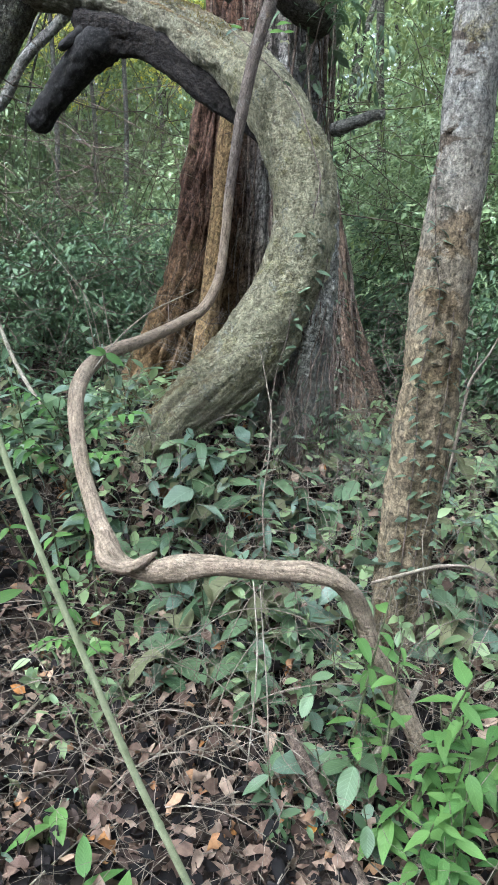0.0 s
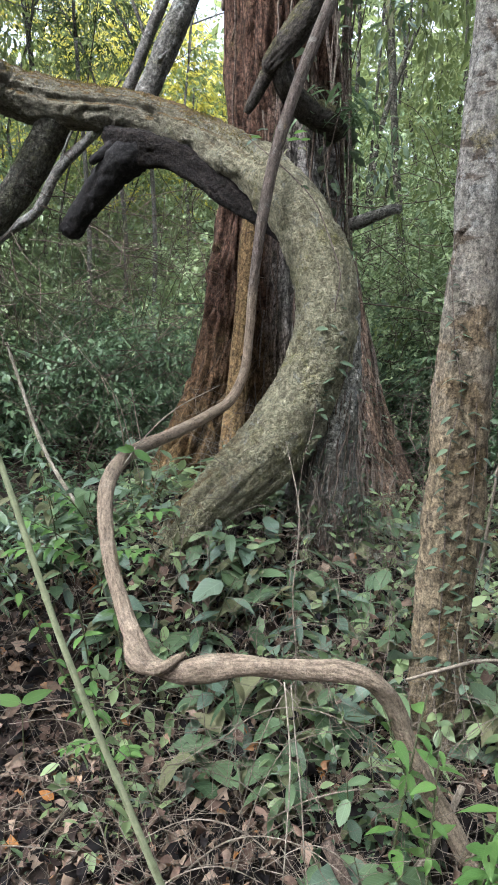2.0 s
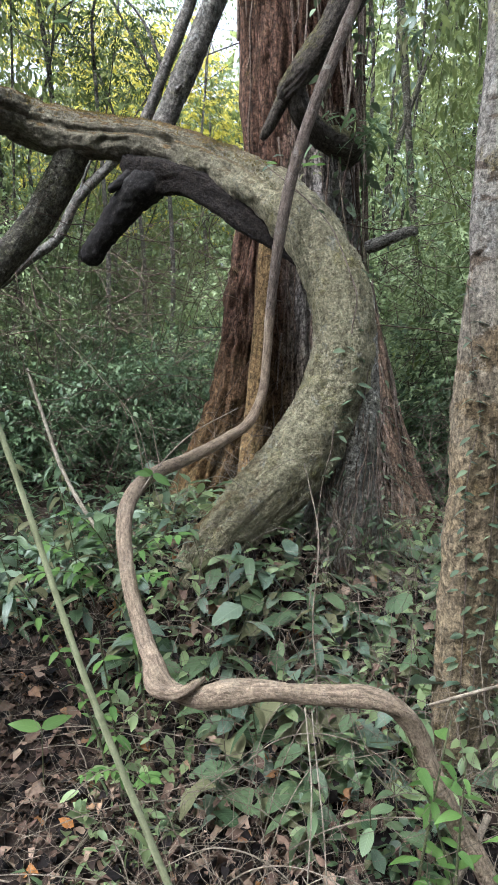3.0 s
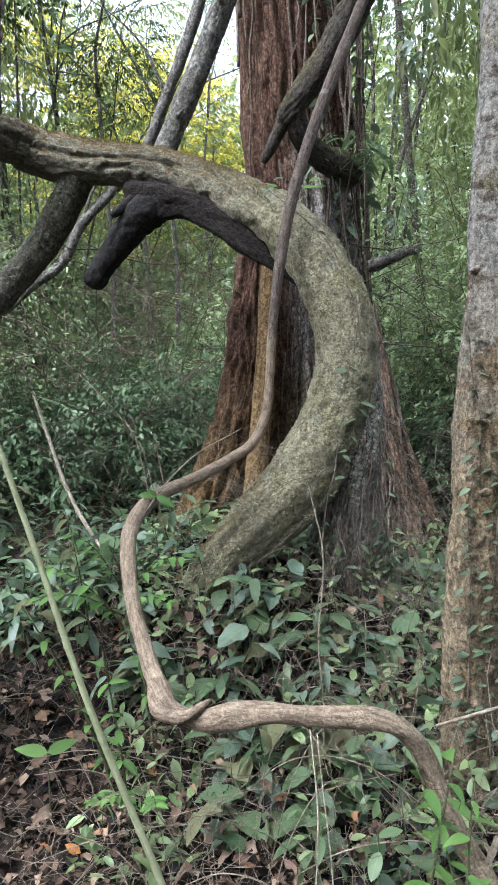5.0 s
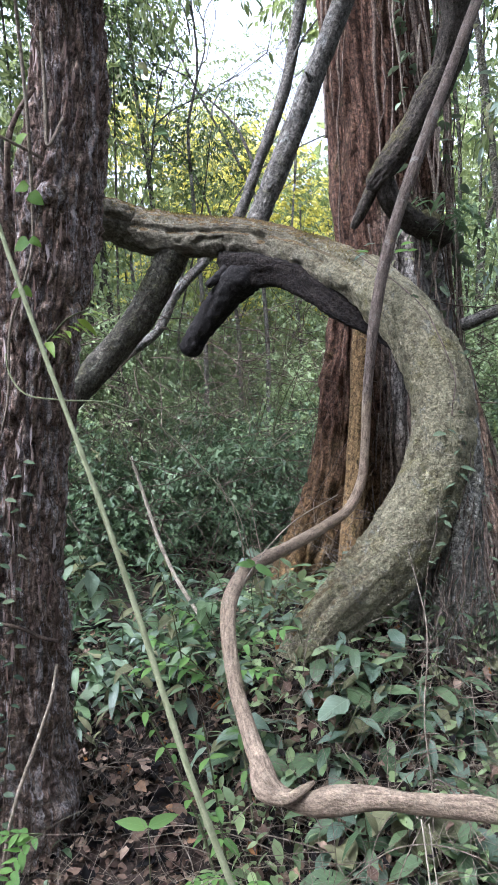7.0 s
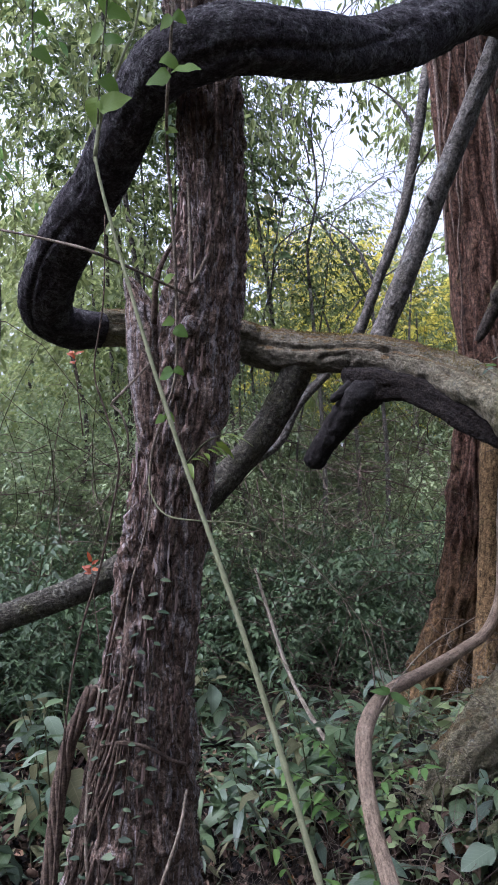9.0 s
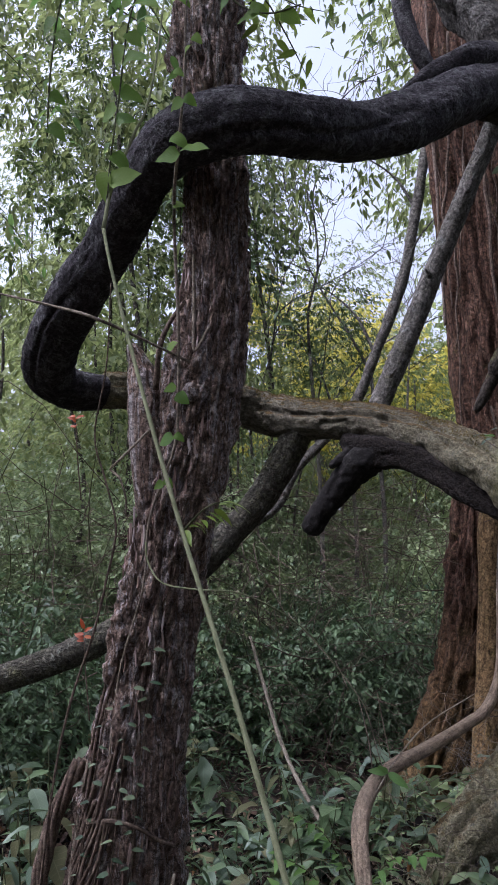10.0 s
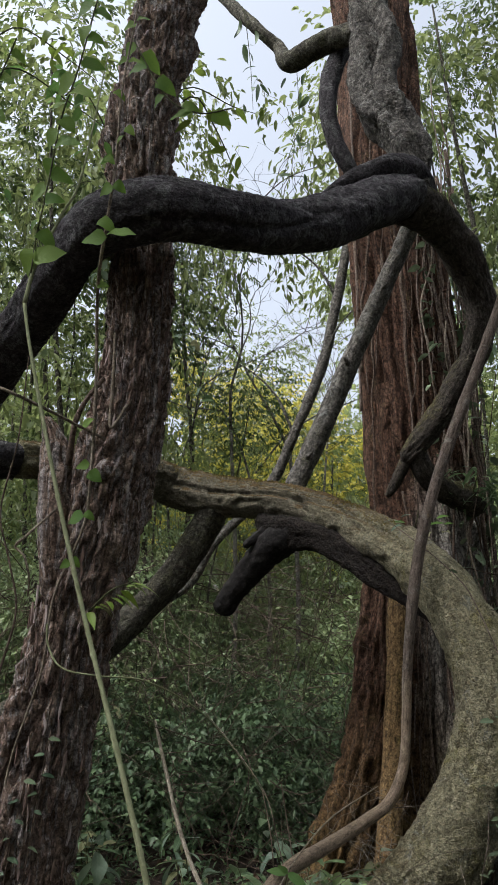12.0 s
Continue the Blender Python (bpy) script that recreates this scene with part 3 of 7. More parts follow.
# ---------------------------------------------------------------- ground
def ground_z(x, y):
    x, y = np.asarray(x, float), np.asarray(y, float)
    z = 0.42 * sstep(2.2, 4.6, y) + 0.46 * np.exp(-((x - 0.0) ** 2 / 0.8 + (y - 3.6) ** 2 / 0.5))
    z = z + 0.16 * np.exp(-((x - 0.8) ** 2 / 0.3 + (y - 2.5) ** 2 / 0.35)) + 0.10 * np.exp(-((x + 1.5) ** 2 / 0.4 + (y - 2.9) ** 2 / 0.3))
    z = z + 0.05 * (fbm(x * 1.1 + 50, y * 1.1 + 50, 3, 3) - 0.5) + 0.03 * (fbm(x * 6 + 90, y * 6 + 90, 8, 2) - 0.5)
    far = sstep(9, 40, np.hypot(x, y))
    return z + far * 1.2 * (fbm(x * 0.08 + 20, y * 0.08 + 20, 5, 2) - 0.5)


def build_ground():
    """One sheet: fine near the path, wide rings out to the horizon."""
    a = np.concatenate([np.arange(-5, 5.001, 0.06)])
    far = np.array([6, 8, 11, 15, 22, 35, 60, 120, 300, 900, 2500])
    xs = np.concatenate([-far[::-1], a, far])
    ys = np.concatenate([-far[::-1], np.arange(-5, 9.001, 0.06), far[2:]])
    X, Y = np.meshgrid(xs, ys)
    Z = ground_z(X, Y)
    verts = np.stack([X, Y, Z], -1).reshape(-1, 3)
    nx, ny = len(xs), len(ys)
    i, j = np.meshgrid(np.arange(ny - 1), np.arange(nx - 1), indexing="ij")
    q = np.stack([i * nx + j, i * nx + j + 1, (i + 1) * nx + j + 1, (i + 1) * nx + j], -1).reshape(-1, 4)
    me = bpy.data.meshes.new("ground")
    me.from_pydata(verts.tolist(), [], q.tolist())
    me.polygons.foreach_set("use_smooth", [True] * len(me.polygons))
    me.materials.append(M_SOIL)
    return tagged(new("ground", me), "dark forest soil strewn with dead leaves", "ground", kind="structure")


build_ground()


# ---------------------------------------------------------------- great tree with buttresses
def build_great_tree():
    gz = 0.35
    t = thing("buttressed_tree", (0.43, 5.5, gz), "huge red-brown buttressed tree trunk hung with thin roots", "tree")
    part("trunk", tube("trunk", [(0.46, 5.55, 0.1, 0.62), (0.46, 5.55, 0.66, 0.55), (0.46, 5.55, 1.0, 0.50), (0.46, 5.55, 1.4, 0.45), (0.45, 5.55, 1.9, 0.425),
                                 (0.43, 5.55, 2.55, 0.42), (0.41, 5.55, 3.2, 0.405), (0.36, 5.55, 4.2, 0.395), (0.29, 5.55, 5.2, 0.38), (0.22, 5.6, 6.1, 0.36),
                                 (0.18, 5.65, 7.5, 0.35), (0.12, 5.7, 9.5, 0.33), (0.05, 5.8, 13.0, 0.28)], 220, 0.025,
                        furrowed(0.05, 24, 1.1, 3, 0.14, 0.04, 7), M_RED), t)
    part("buttress", tube("buttress", [(0.10, 5.30, 2.7, 0.10), (0.06, 5.22, 2.1, 0.17), (0.00, 5.12, 1.5, 0.2), (-0.14, 5.0, 1.0, 0.2), (-0.32, 4.92, 0.62, 0.19),
                                       (-0.55, 4.85, 0.3, 0.16)], 110, 0.016, furrowed(0.06, 12, 2.2, 12, 0.4, 0.06, 5), M_RED), t)
    part("buttress", tube("buttress", [(0.927, 5.05, 1.522, 0.066), (0.994, 5.00, 1.254, 0.085), (1.071, 4.96, 0.986, 0.097), (1.167, 4.92, 0.718, 0.104), (1.294, 4.90, 0.484, 0.097), (1.506, 4.88, 0.289, 0.077)],
                          48, 0.02, furrowed(0.018, 10, 2.0, 17, 0.2, 0.05, 5), M_FOOT), t)
    part("buttress", tube("buttress", [(0.55, 5.15, 1.7, 0.08), (0.58, 4.98, 1.2, 0.15), (0.62, 4.85, 0.8, 0.17), (0.68, 4.7, 0.35, 0.17)],
                          48, 0.03, furrowed(0.02, 10, 2.0, 18, 0.2, 0.05, 5), M_RED), t)
    foot = [(0.699, 5.22, 2.029, 0.198), (0.750, 5.12, 1.638, 0.235), (0.788, 5.04, 1.291, 0.268), (0.812, 4.98, 0.946, 0.310), (0.832, 4.92, 0.604, 0.357), (0.849, 4.88, 0.177, 0.407)]
    part("buttress", tube("buttress", foot, 110, 0.02, furrowed(0.03, 18, 2.0, 19, 0.25, 0.08, 6), M_FOOT), t, "grey-brown buttress overgrown with roots")
    part("root", tube("root", [(0.20, 5.25, 2.75, 0.02), (0.175, 4.98, 2.48, 0.05), (0.152, 4.93, 2.122, 0.062), (0.119, 4.86, 1.669, 0.066), (0.088, 4.79, 1.295, 0.068), (0.058, 4.73, 0.997, 0.073), (0.03, 4.68, 0.6, 0.085), (0.02, 4.66, 0.35, 0.1)],
                      32, 0.03, lumpy(0.25, 5, 3.0, 4), M_TAN), t, "smooth tan root running down the trunk")
    rng = random.Random(4)
    for k in range(95):
        right = k % 4 != 0
        a = rng.uniform(-1.5, 0.35) if right else rng.uniform(-2.7, -1.5)
        z1 = rng.uniform(1.4, 6.8) if k < 60 else rng.uniform(1.2, 2.6)
        z0 = max(0.4, z1 - rng.uniform(0.8, 3.2))
        rows, n, drift, wob = [], 12, rng.uniform(-0.7, 0.7), rng.uniform(0.02, 0.07)
        thick = rng.choice((0.004, 0.006, 0.008, 0.013))
        for i in range(n):
            f = i / (n - 1)
            z = z1 + (z0 - z1) * f
            rr = 0.42 + 0.015 + 0.17 * max(0, (1.6 - z) / 1.6) + rng.uniform(-0.01, 0.025)
            aa = a + drift * f + rng.uniform(-wob, wob)
            rows.append((0.47 - 0.04 * max(0, z - 2) + rr * math.cos(aa), 5.55 + rr * math.sin(aa), z, thick * rng.uniform(0.7, 1.2)))
        part("aerial_root", tube("aerial_root", rows, 6, 0.04, None, M_STRAND if k % 3 else M_ROOT), t)
    c = np.array(foot)
    for k in range(60):
        z1, z0 = rng.uniform(1.0, 2.2), rng.uniform(0.45, 0.8)
        a, drift = rng.uniform(-1.25, 1.3), rng.uniform(-0.7, 0.7)
        rows, r0 = [], rng.choice((0.0025, 0.004, 0.006, 0.009))
        for i in range(8):
            f = i / 7
            z = z1 + (z0 - z1) * f
            x, y, rad = (float(np.interp(-z, -c[:, 2], c[:, q])) for q in (0, 1, 3))
            aa = a + drift * f + rng.uniform(-0.16, 0.16)
            rad = rad * 1.0 + rng.uniform(0.0, 0.02)
            rows.append((x + rad * math.sin(aa), y - rad * math.cos(aa), z, r0 * rng.uniform(0.8, 1.2)))
        part("aerial_root", tube("aerial_root", rows, 6, 0.03, None, M_ROOT if k % 3 else M_STRAND), t)
    part("branch_stub", tube("branch_stub", [(0.85, 5.15, 2.36, 0.045), (0.98, 5.05, 2.40, 0.04), (1.08, 4.98, 2.44, 0.034), (1.14, 4.95, 2.44, 0.028)], 14, 0.02, lumpy(0.25, 4, 12, 3), M_TRUNK), t)
    return t


build_great_tree()


# ---------------------------------------------------------------- looping liana
ARCH = [(-0.400, 3.43, 0.360, 0.085), (-0.235, 3.44, 0.625, 0.125), (-0.080, 3.45, 0.832, 0.157), (0.079, 3.46, 0.994, 0.171), (0.240, 3.50, 1.161, 0.175), (0.363, 3.53, 1.351, 0.174), (0.444, 3.57, 1.547, 0.166), (0.479, 3.61, 1.728, 0.160),
        (0.479, 3.66, 1.907, 0.157), (0.438, 3.72, 2.076, 0.154), (0.363, 3.81, 2.244, 0.152), (0.250, 3.92, 2.398, 0.146), (0.115, 4.07, 2.528, 0.139), (-0.090, 4.28, 2.685, 0.127), (-0.306, 4.46, 2.804, 0.116),
        (-0.552, 4.60, 2.900, 0.119), (-0.806, 4.70, 2.946, 0.132), (-1.060, 4.76, 2.986, 0.140), (-1.303, 4.76, 3.043, 0.140), (-1.420, 4.65, 3.080, 0.122), (-1.677, 4.30, 3.062, 0.118), (-1.900, 4.05, 3.049, 0.113),
        (-2.050, 3.90, 3.035, 0.112)]
BEAM = [(-2.05, 3.9, 3.035, 0.112), (-2.2, 3.75, 3.03, 0.125), (-2.25, 3.6, 3.09, 0.138), (-2.109, 3.4, 3.19, 0.138), (-1.801, 3.1, 3.316, 0.132), (-1.465, 2.8, 3.467, 0.125), (-1.19, 2.5, 3.545, 0.125),
        (-0.966, 2.3, 3.545, 0.127), (-0.74, 2.3, 3.566, 0.123), (-0.53, 2.5, 3.625, 0.128), (-0.38, 2.8, 3.76, 0.134), (-0.191, 3.05, 3.931, 0.138),
        (0.031, 3.3, 4.168, 0.135), (0.215, 3.6, 4.419, 0.13)]
HOOK = [(0.214, 3.60, 4.404, 0.131), (0.418, 3.90, 4.428, 0.126), (0.584, 4.10, 4.296, 0.123), (0.691, 4.25, 4.083, 0.101), (0.682, 4.35, 3.825, 0.094), (0.557, 4.50, 3.586, 0.089), (0.414, 4.58, 3.391, 0.085),
        (0.321, 4.63, 3.272, 0.078), (0.248, 4.66, 3.184, 0.058), (0.222, 4.67, 3.153, 0.018)]


def build_liana():
    t = thing("looping_liana", (-0.05, 3.5, 0.6), "giant looping liana stem with mossy grey bark", "liana")

    def ridge_at(th, centre, width):
        d = (th - centre + np.pi) % (2 * np.pi) - np.pi
        return np.exp(-(d / width) ** 2)

    def granular(th, s, r):
        return 0.016 * (fbm(th / (2 * np.pi) * 48, s * 46, 33, 2, 48) - 0.5) + 0.016 * (fbm(th / (2 * np.pi) * 22, s * 20, 35, 2, 22) - 0.5)

    def hooped(th, s, r):
        seam = ridge_at(th, 0.75 + 0.12 * np.sin(s * 5), 0.10) * sstep(0.25, 0.6, s) * (1 - sstep(1.9, 2.3, s))
        flats = 0.045 * np.cos(2 * th - 0.8 + 0.4 * s) + 0.03 * np.cos(5 * th + 1.5 * np.sin(s * 2.2))
        plates = np.clip(fbm(th / (2 * np.pi) * 14, s * 7, 29, 3, 14) - 0.58, 0, 1) * -0.5
        foot = 1 - sstep(0.45, 1.1, s)
        lobes = -0.24 * np.clip(1 - 5 * np.abs(fbm(th / (2 * np.pi) * 7 + 20, s * 1.2, 57, 2) - 0.5), 0, 1) * foot
        return r * (flats + plates - 0.14 * seam + lobes) + lumpy(0.06, 5, 4.0, 21)(th, s, r)

    def gnarled(th, s, r):
        groove = ridge_at(th, -0.55 + 0.25 * np.sin(s * 2.4 + 1), 0.14) + 0.7 * ridge_at(th, 0.25 + 0.35 * np.sin(s * 3.1), 0.10) * sstep(0.45, 0.6, fbm(s * 2.0, s * 0.0, 31, 2))
        knots = fbm(th / (2 * np.pi) * 6, s * 4.5, 27, 3, 6)
        holes = np.clip(0.36 - fbm(th / (2 * np.pi) * 8, s * 5.5, 45, 2, 8), 0, 1)
        return r * (0.05 * np.cos(2 * th + s) - 0.16 * groove + 0.28 * np.clip(knots - 0.58, -0.1, 1) - 1.1 * holes) + lumpy(0.10, 6, 5.0, 22)(th, s, r)

    def crusty(th, s, r):
        g = fbm(th / (2 * np.pi) * 64, s * 62, 33, 2, 64)
        return 0.009 * (g - 0.5) + 0.010 * np.clip(fbm(th / (2 * np.pi) * 22, s * 20, 35, 2, 22) - 0.62, 0, 1) * -3

    def arched(th, s, r):
        f = sstep(2.1, 2.7, s)
        return (1 - f) * hooped(th, s, r) + f * gnarled(th, s, r) + granular(th, s, r)

    def beamed(th, s, r):
        swell = r * (0.09 * np.cos(2 * (th + s * 0.7)) + 0.05 * np.cos(3 * (th + s * 0.5)))
        groove = -0.12 * r * np.clip(1 - 8 * np.abs(fbm(th / (2 * np.pi) * 5, s * 1.1, 39, 2, 5) - 0.5), 0, 1)
        return swell + groove + lumpy(0.16, 6, 3.5, 24)(th, s, r) + 0.9 * crusty(th, s, r) + 0.006 * (fbm(th / (2 * np.pi) * 100, s * 100, 41, 2, 100) - 0.5)

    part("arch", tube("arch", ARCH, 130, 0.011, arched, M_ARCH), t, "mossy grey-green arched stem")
    # The thin last stretch stands for the arch's shaded inner edge.
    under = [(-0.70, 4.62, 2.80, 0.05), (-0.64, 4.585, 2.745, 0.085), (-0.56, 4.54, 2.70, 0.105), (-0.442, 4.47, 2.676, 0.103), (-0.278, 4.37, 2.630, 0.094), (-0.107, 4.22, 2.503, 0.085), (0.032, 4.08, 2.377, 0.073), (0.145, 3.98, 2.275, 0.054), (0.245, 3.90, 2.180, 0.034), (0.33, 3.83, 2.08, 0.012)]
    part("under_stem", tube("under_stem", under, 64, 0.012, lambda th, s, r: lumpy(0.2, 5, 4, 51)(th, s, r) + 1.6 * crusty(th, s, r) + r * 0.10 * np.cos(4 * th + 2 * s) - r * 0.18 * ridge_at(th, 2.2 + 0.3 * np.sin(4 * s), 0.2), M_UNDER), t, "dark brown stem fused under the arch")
    rib = [(0.541, 3.66, 0.525, 0.247), (0.519, 3.64, 0.755, 0.216), (0.521, 3.62, 0.965, 0.176), (0.539, 3.60, 1.170, 0.140), (0.557, 3.58, 1.370, 0.114), (0.572, 3.60, 1.576, 0.091), (0.578, 3.63, 1.768, 0.073),
        (0.574, 3.68, 1.934, 0.059), (0.542, 3.74, 2.090, 0.040), (0.493, 3.80, 2.222, 0.017)]
    part("arch_rib", tube("arch_rib", rib, 80, 0.014, lambda th, s, r: furrowed(0.03, 9, 2.4, 34, 0.5)(th, s, r) * (1 - sstep(0.5, 1.1, s)) + lumpy(0.16, 6, 6, 31)(th, s, r) + granular(th, s, r), M_RIB), t, "grey lichened rib widening into roots")
    rng = random.Random(19)
    c = np.array(rib)
    for k in range(26):
        z1, z0 = rng.uniform(0.8, 1.7), rng.uniform(0.35, 0.6)
        a, drift = rng.uniform(-1.2, 1.3), rng.uniform(-0.8, 0.8)
        run, r0 = [], rng.choice((0.002, 0.003, 0.004))
        for i in range(8):
            f = i / 7
            z = z1 + (z0 - z1) * f
            x, y, rad = (float(np.interp(z, c[:, 2], c[:, q])) for q in (0, 1, 3))
            aa = a + drift * f + rng.uniform(-0.2, 0.2)
            rad = rad + rng.uniform(-0.002, 0.014)
            run.append((x + rad * math.sin(aa), y - rad * math.cos(aa), z, r0 * rng.uniform(0.8, 1.2)))
        part("aerial_root", tube("aerial_root", run, 6, 0.03, None, M_ROOT if k % 3 else M_STRAND), t)
    part("crossbeam", tube("crossbeam", BEAM, 110, 0.012, beamed, M_BEAM), t, "overhead stem, bark coloured near black for its backlit look")
    part("hook", tube("hook", HOOK, 64, 0.014, lambda th, s, r: lumpy(0.2, 5, 6, 41)(th, s, r) - 0.06 * r + crusty(th, s, r) + r * 0.07 * np.cos(3 * th + 2 * s), M_HOOK), t)
    part("twig", tube("twig", [(0.286, 4.66, 3.236, 0.051), (0.211, 4.70, 3.119, 0.040), (0.155, 4.74, 3.017, 0.033), (0.114, 4.76, 2.954, 0.020)], 24, 0.01, lumpy(0.25, 5, 10, 40), M_HOOK), t)
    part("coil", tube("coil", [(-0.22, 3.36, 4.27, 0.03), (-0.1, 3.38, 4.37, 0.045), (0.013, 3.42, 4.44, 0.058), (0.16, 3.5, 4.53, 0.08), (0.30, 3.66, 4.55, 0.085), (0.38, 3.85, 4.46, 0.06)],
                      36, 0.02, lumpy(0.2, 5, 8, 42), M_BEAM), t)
    part("riser", tube("riser", [(0.24, 3.62, 4.42, 0.10), (0.27, 3.66, 4.70, 0.10), (0.20, 3.75, 5.0, 0.135), (0.10, 3.82, 5.15, 0.13), (0.03, 3.9, 5.44, 0.10), (0.05, 4.0, 5.93, 0.10),
                                 (0.04, 4.1, 6.5, 0.11), (0.0, 4.3, 7.3, 0.1)], 48, 0.025, lambda th, s, r: lumpy(0.34, 6, 6, 43)(th, s, r) + 2.0 * crusty(th, s, r) + r * 0.12 * np.cos(4 * th + 5 * s), M_RISER), t, "grey knotted stem climbing the trunk")
    part("riser", tube("riser", [(0.27, 3.72, 4.55, 0.03), (0.24, 3.70, 4.8, 0.06), (0.18, 3.70, 5.05, 0.08), (0.15, 3.76, 5.34, 0.072), (0.20, 3.86, 5.77, 0.066), (0.11, 3.97, 6.2, 0.075), (0.15, 4.1, 6.9, 0.07)], 32, 0.025, lambda th, s, r: lumpy(0.34, 5, 7, 44)(th, s, r) + 2.0 * crusty(th, s, r) + r * 0.12 * np.cos(3 * th - 5 * s), M_RISER), t)
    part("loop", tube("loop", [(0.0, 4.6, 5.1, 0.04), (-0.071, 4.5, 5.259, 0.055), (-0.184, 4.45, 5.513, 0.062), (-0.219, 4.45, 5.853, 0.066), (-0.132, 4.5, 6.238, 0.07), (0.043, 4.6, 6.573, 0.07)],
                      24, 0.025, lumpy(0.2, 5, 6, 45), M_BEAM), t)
    part("branch", tube("branch", [(0.06, 4.25, 6.2, 0.085), (-0.169, 4.4, 6.3, 0.083), (-0.341, 4.5, 6.314, 0.078), (-0.52, 4.6, 6.325, 0.07), (-0.60, 4.7, 6.56, 0.054), (-0.756, 4.7, 6.747, 0.05),
                                   (-0.961, 4.8, 7.074, 0.047), (-1.129, 4.9, 7.379, 0.046)], 32, 0.02, lambda th, s, r: lumpy(0.25, 5, 6, 46)(th, s, r) + 0.5 * crusty(th, s, r), M_LIMB), t)
    part("fork", tube("fork", [(0.307, 4.66, 3.228, 0.062), (0.355, 4.72, 3.091, 0.066), (0.499, 4.85, 2.997, 0.082), (0.681, 5.00, 2.975, 0.095), (0.700, 5.24, 2.950, 0.060)], 36, 0.015, lambda th, s, r: lumpy(0.25, 5, 8, 47)(th, s, r) + crusty(th, s, r), M_HOOK), t)
    part("broken_stub", tube("broken_stub", [(-0.36, 4.44, 2.66, 0.07), (-0.48, 4.47, 2.665, 0.095), (-0.585, 4.52, 2.625, 0.112), (-0.690, 4.57, 2.535, 0.094), (-0.790, 4.63, 2.428, 0.083), (-0.875, 4.66, 2.330, 0.075), (-0.931, 4.68, 2.256, 0.070), (-0.958, 4.68, 2.220, 0.060), (-0.972, 4.68, 2.200, 0.02)], 44, 0.01, lambda th, s, r: lumpy(0.13, 7, 9, 48)(th, s, r) + 0.022 * (fbm(th / (2 * np.pi) * 16, s * 30, 53, 3, 16) - 0.5), M_BLACK), t, "charred black broken branch stub")
    part("broken_stub", tube("broken_stub", [(-0.614, 4.58, 2.724, 0.060), (-0.685, 4.52, 2.675, 0.036), (-0.738, 4.50, 2.635, 0.029), (-0.775, 4.50, 2.608, 0.025), (-0.79, 4.50, 2.597, 0.008)], 24, 0.006, lumpy(0.3, 6, 22, 49), M_BLACK), t)
    part("limb", tube("limb", [(-0.985, 4.75, 2.98, 0.1), (-1.05, 4.77, 2.87, 0.105), (-1.127, 4.8, 2.732, 0.101), (-1.295, 4.8, 2.467, 0.096), (-1.518, 4.75, 2.197, 0.095), (-1.69, 4.63, 2.0, 0.094),
                               (-1.914, 4.4, 1.74, 0.09), (-2.157, 4.15, 1.56, 0.085), (-2.409, 4.0, 1.442, 0.083), (-2.75, 3.9, 1.32, 0.083), (-3.2, 3.85, 1.15, 0.085), (-3.8, 3.8, 0.8, 0.088), (-4.6, 3.8, 0.3, 0.09)],
                      48, 0.02, lambda th, s, r: lumpy(0.13, 5, 5, 50)(th, s, r) + 0.7 * crusty(th, s, r), M_LIMB), t, "grey-brown limb slanting down to the ground")
    return t


def moss_on_arch():
    rng = np.random.default_rng(65)
    path = smooth_path(ARCH, 0.01)
    path = path[(path[:, 0] < 0.3) & (path[:, 2] > 2.2)]
    way = np.gradient(path[:, :2], axis=0)
    way /= np.linalg.norm(way, axis=1)[:, None]
    which = rng.integers(0, len(path), 5200)
    pick, way = path[which], way[which]
    a = rng.normal(0.0, 0.5, 5200)
    out = pick[:, 3]
    p = pick[:, :3] + np.stack([-way[:, 1] * np.sin(a) * out, way[:, 0] * np.sin(a) * out, np.cos(a) * out - 0.006], -1)
    me = scatter_mesh("moss", p, rng.uniform(0.009, 0.023, 5200), rng.uniform(0, 6.28, 5200), rng.normal(0.9, 0.4, 5200), rng.normal(0, 0.5, 5200), SLIM, M_MOSS)
    tagged(new("moss", me), "brown-green moss along the arched stem", "moss", kind="stuff")


build_liana()
moss_on_arch()


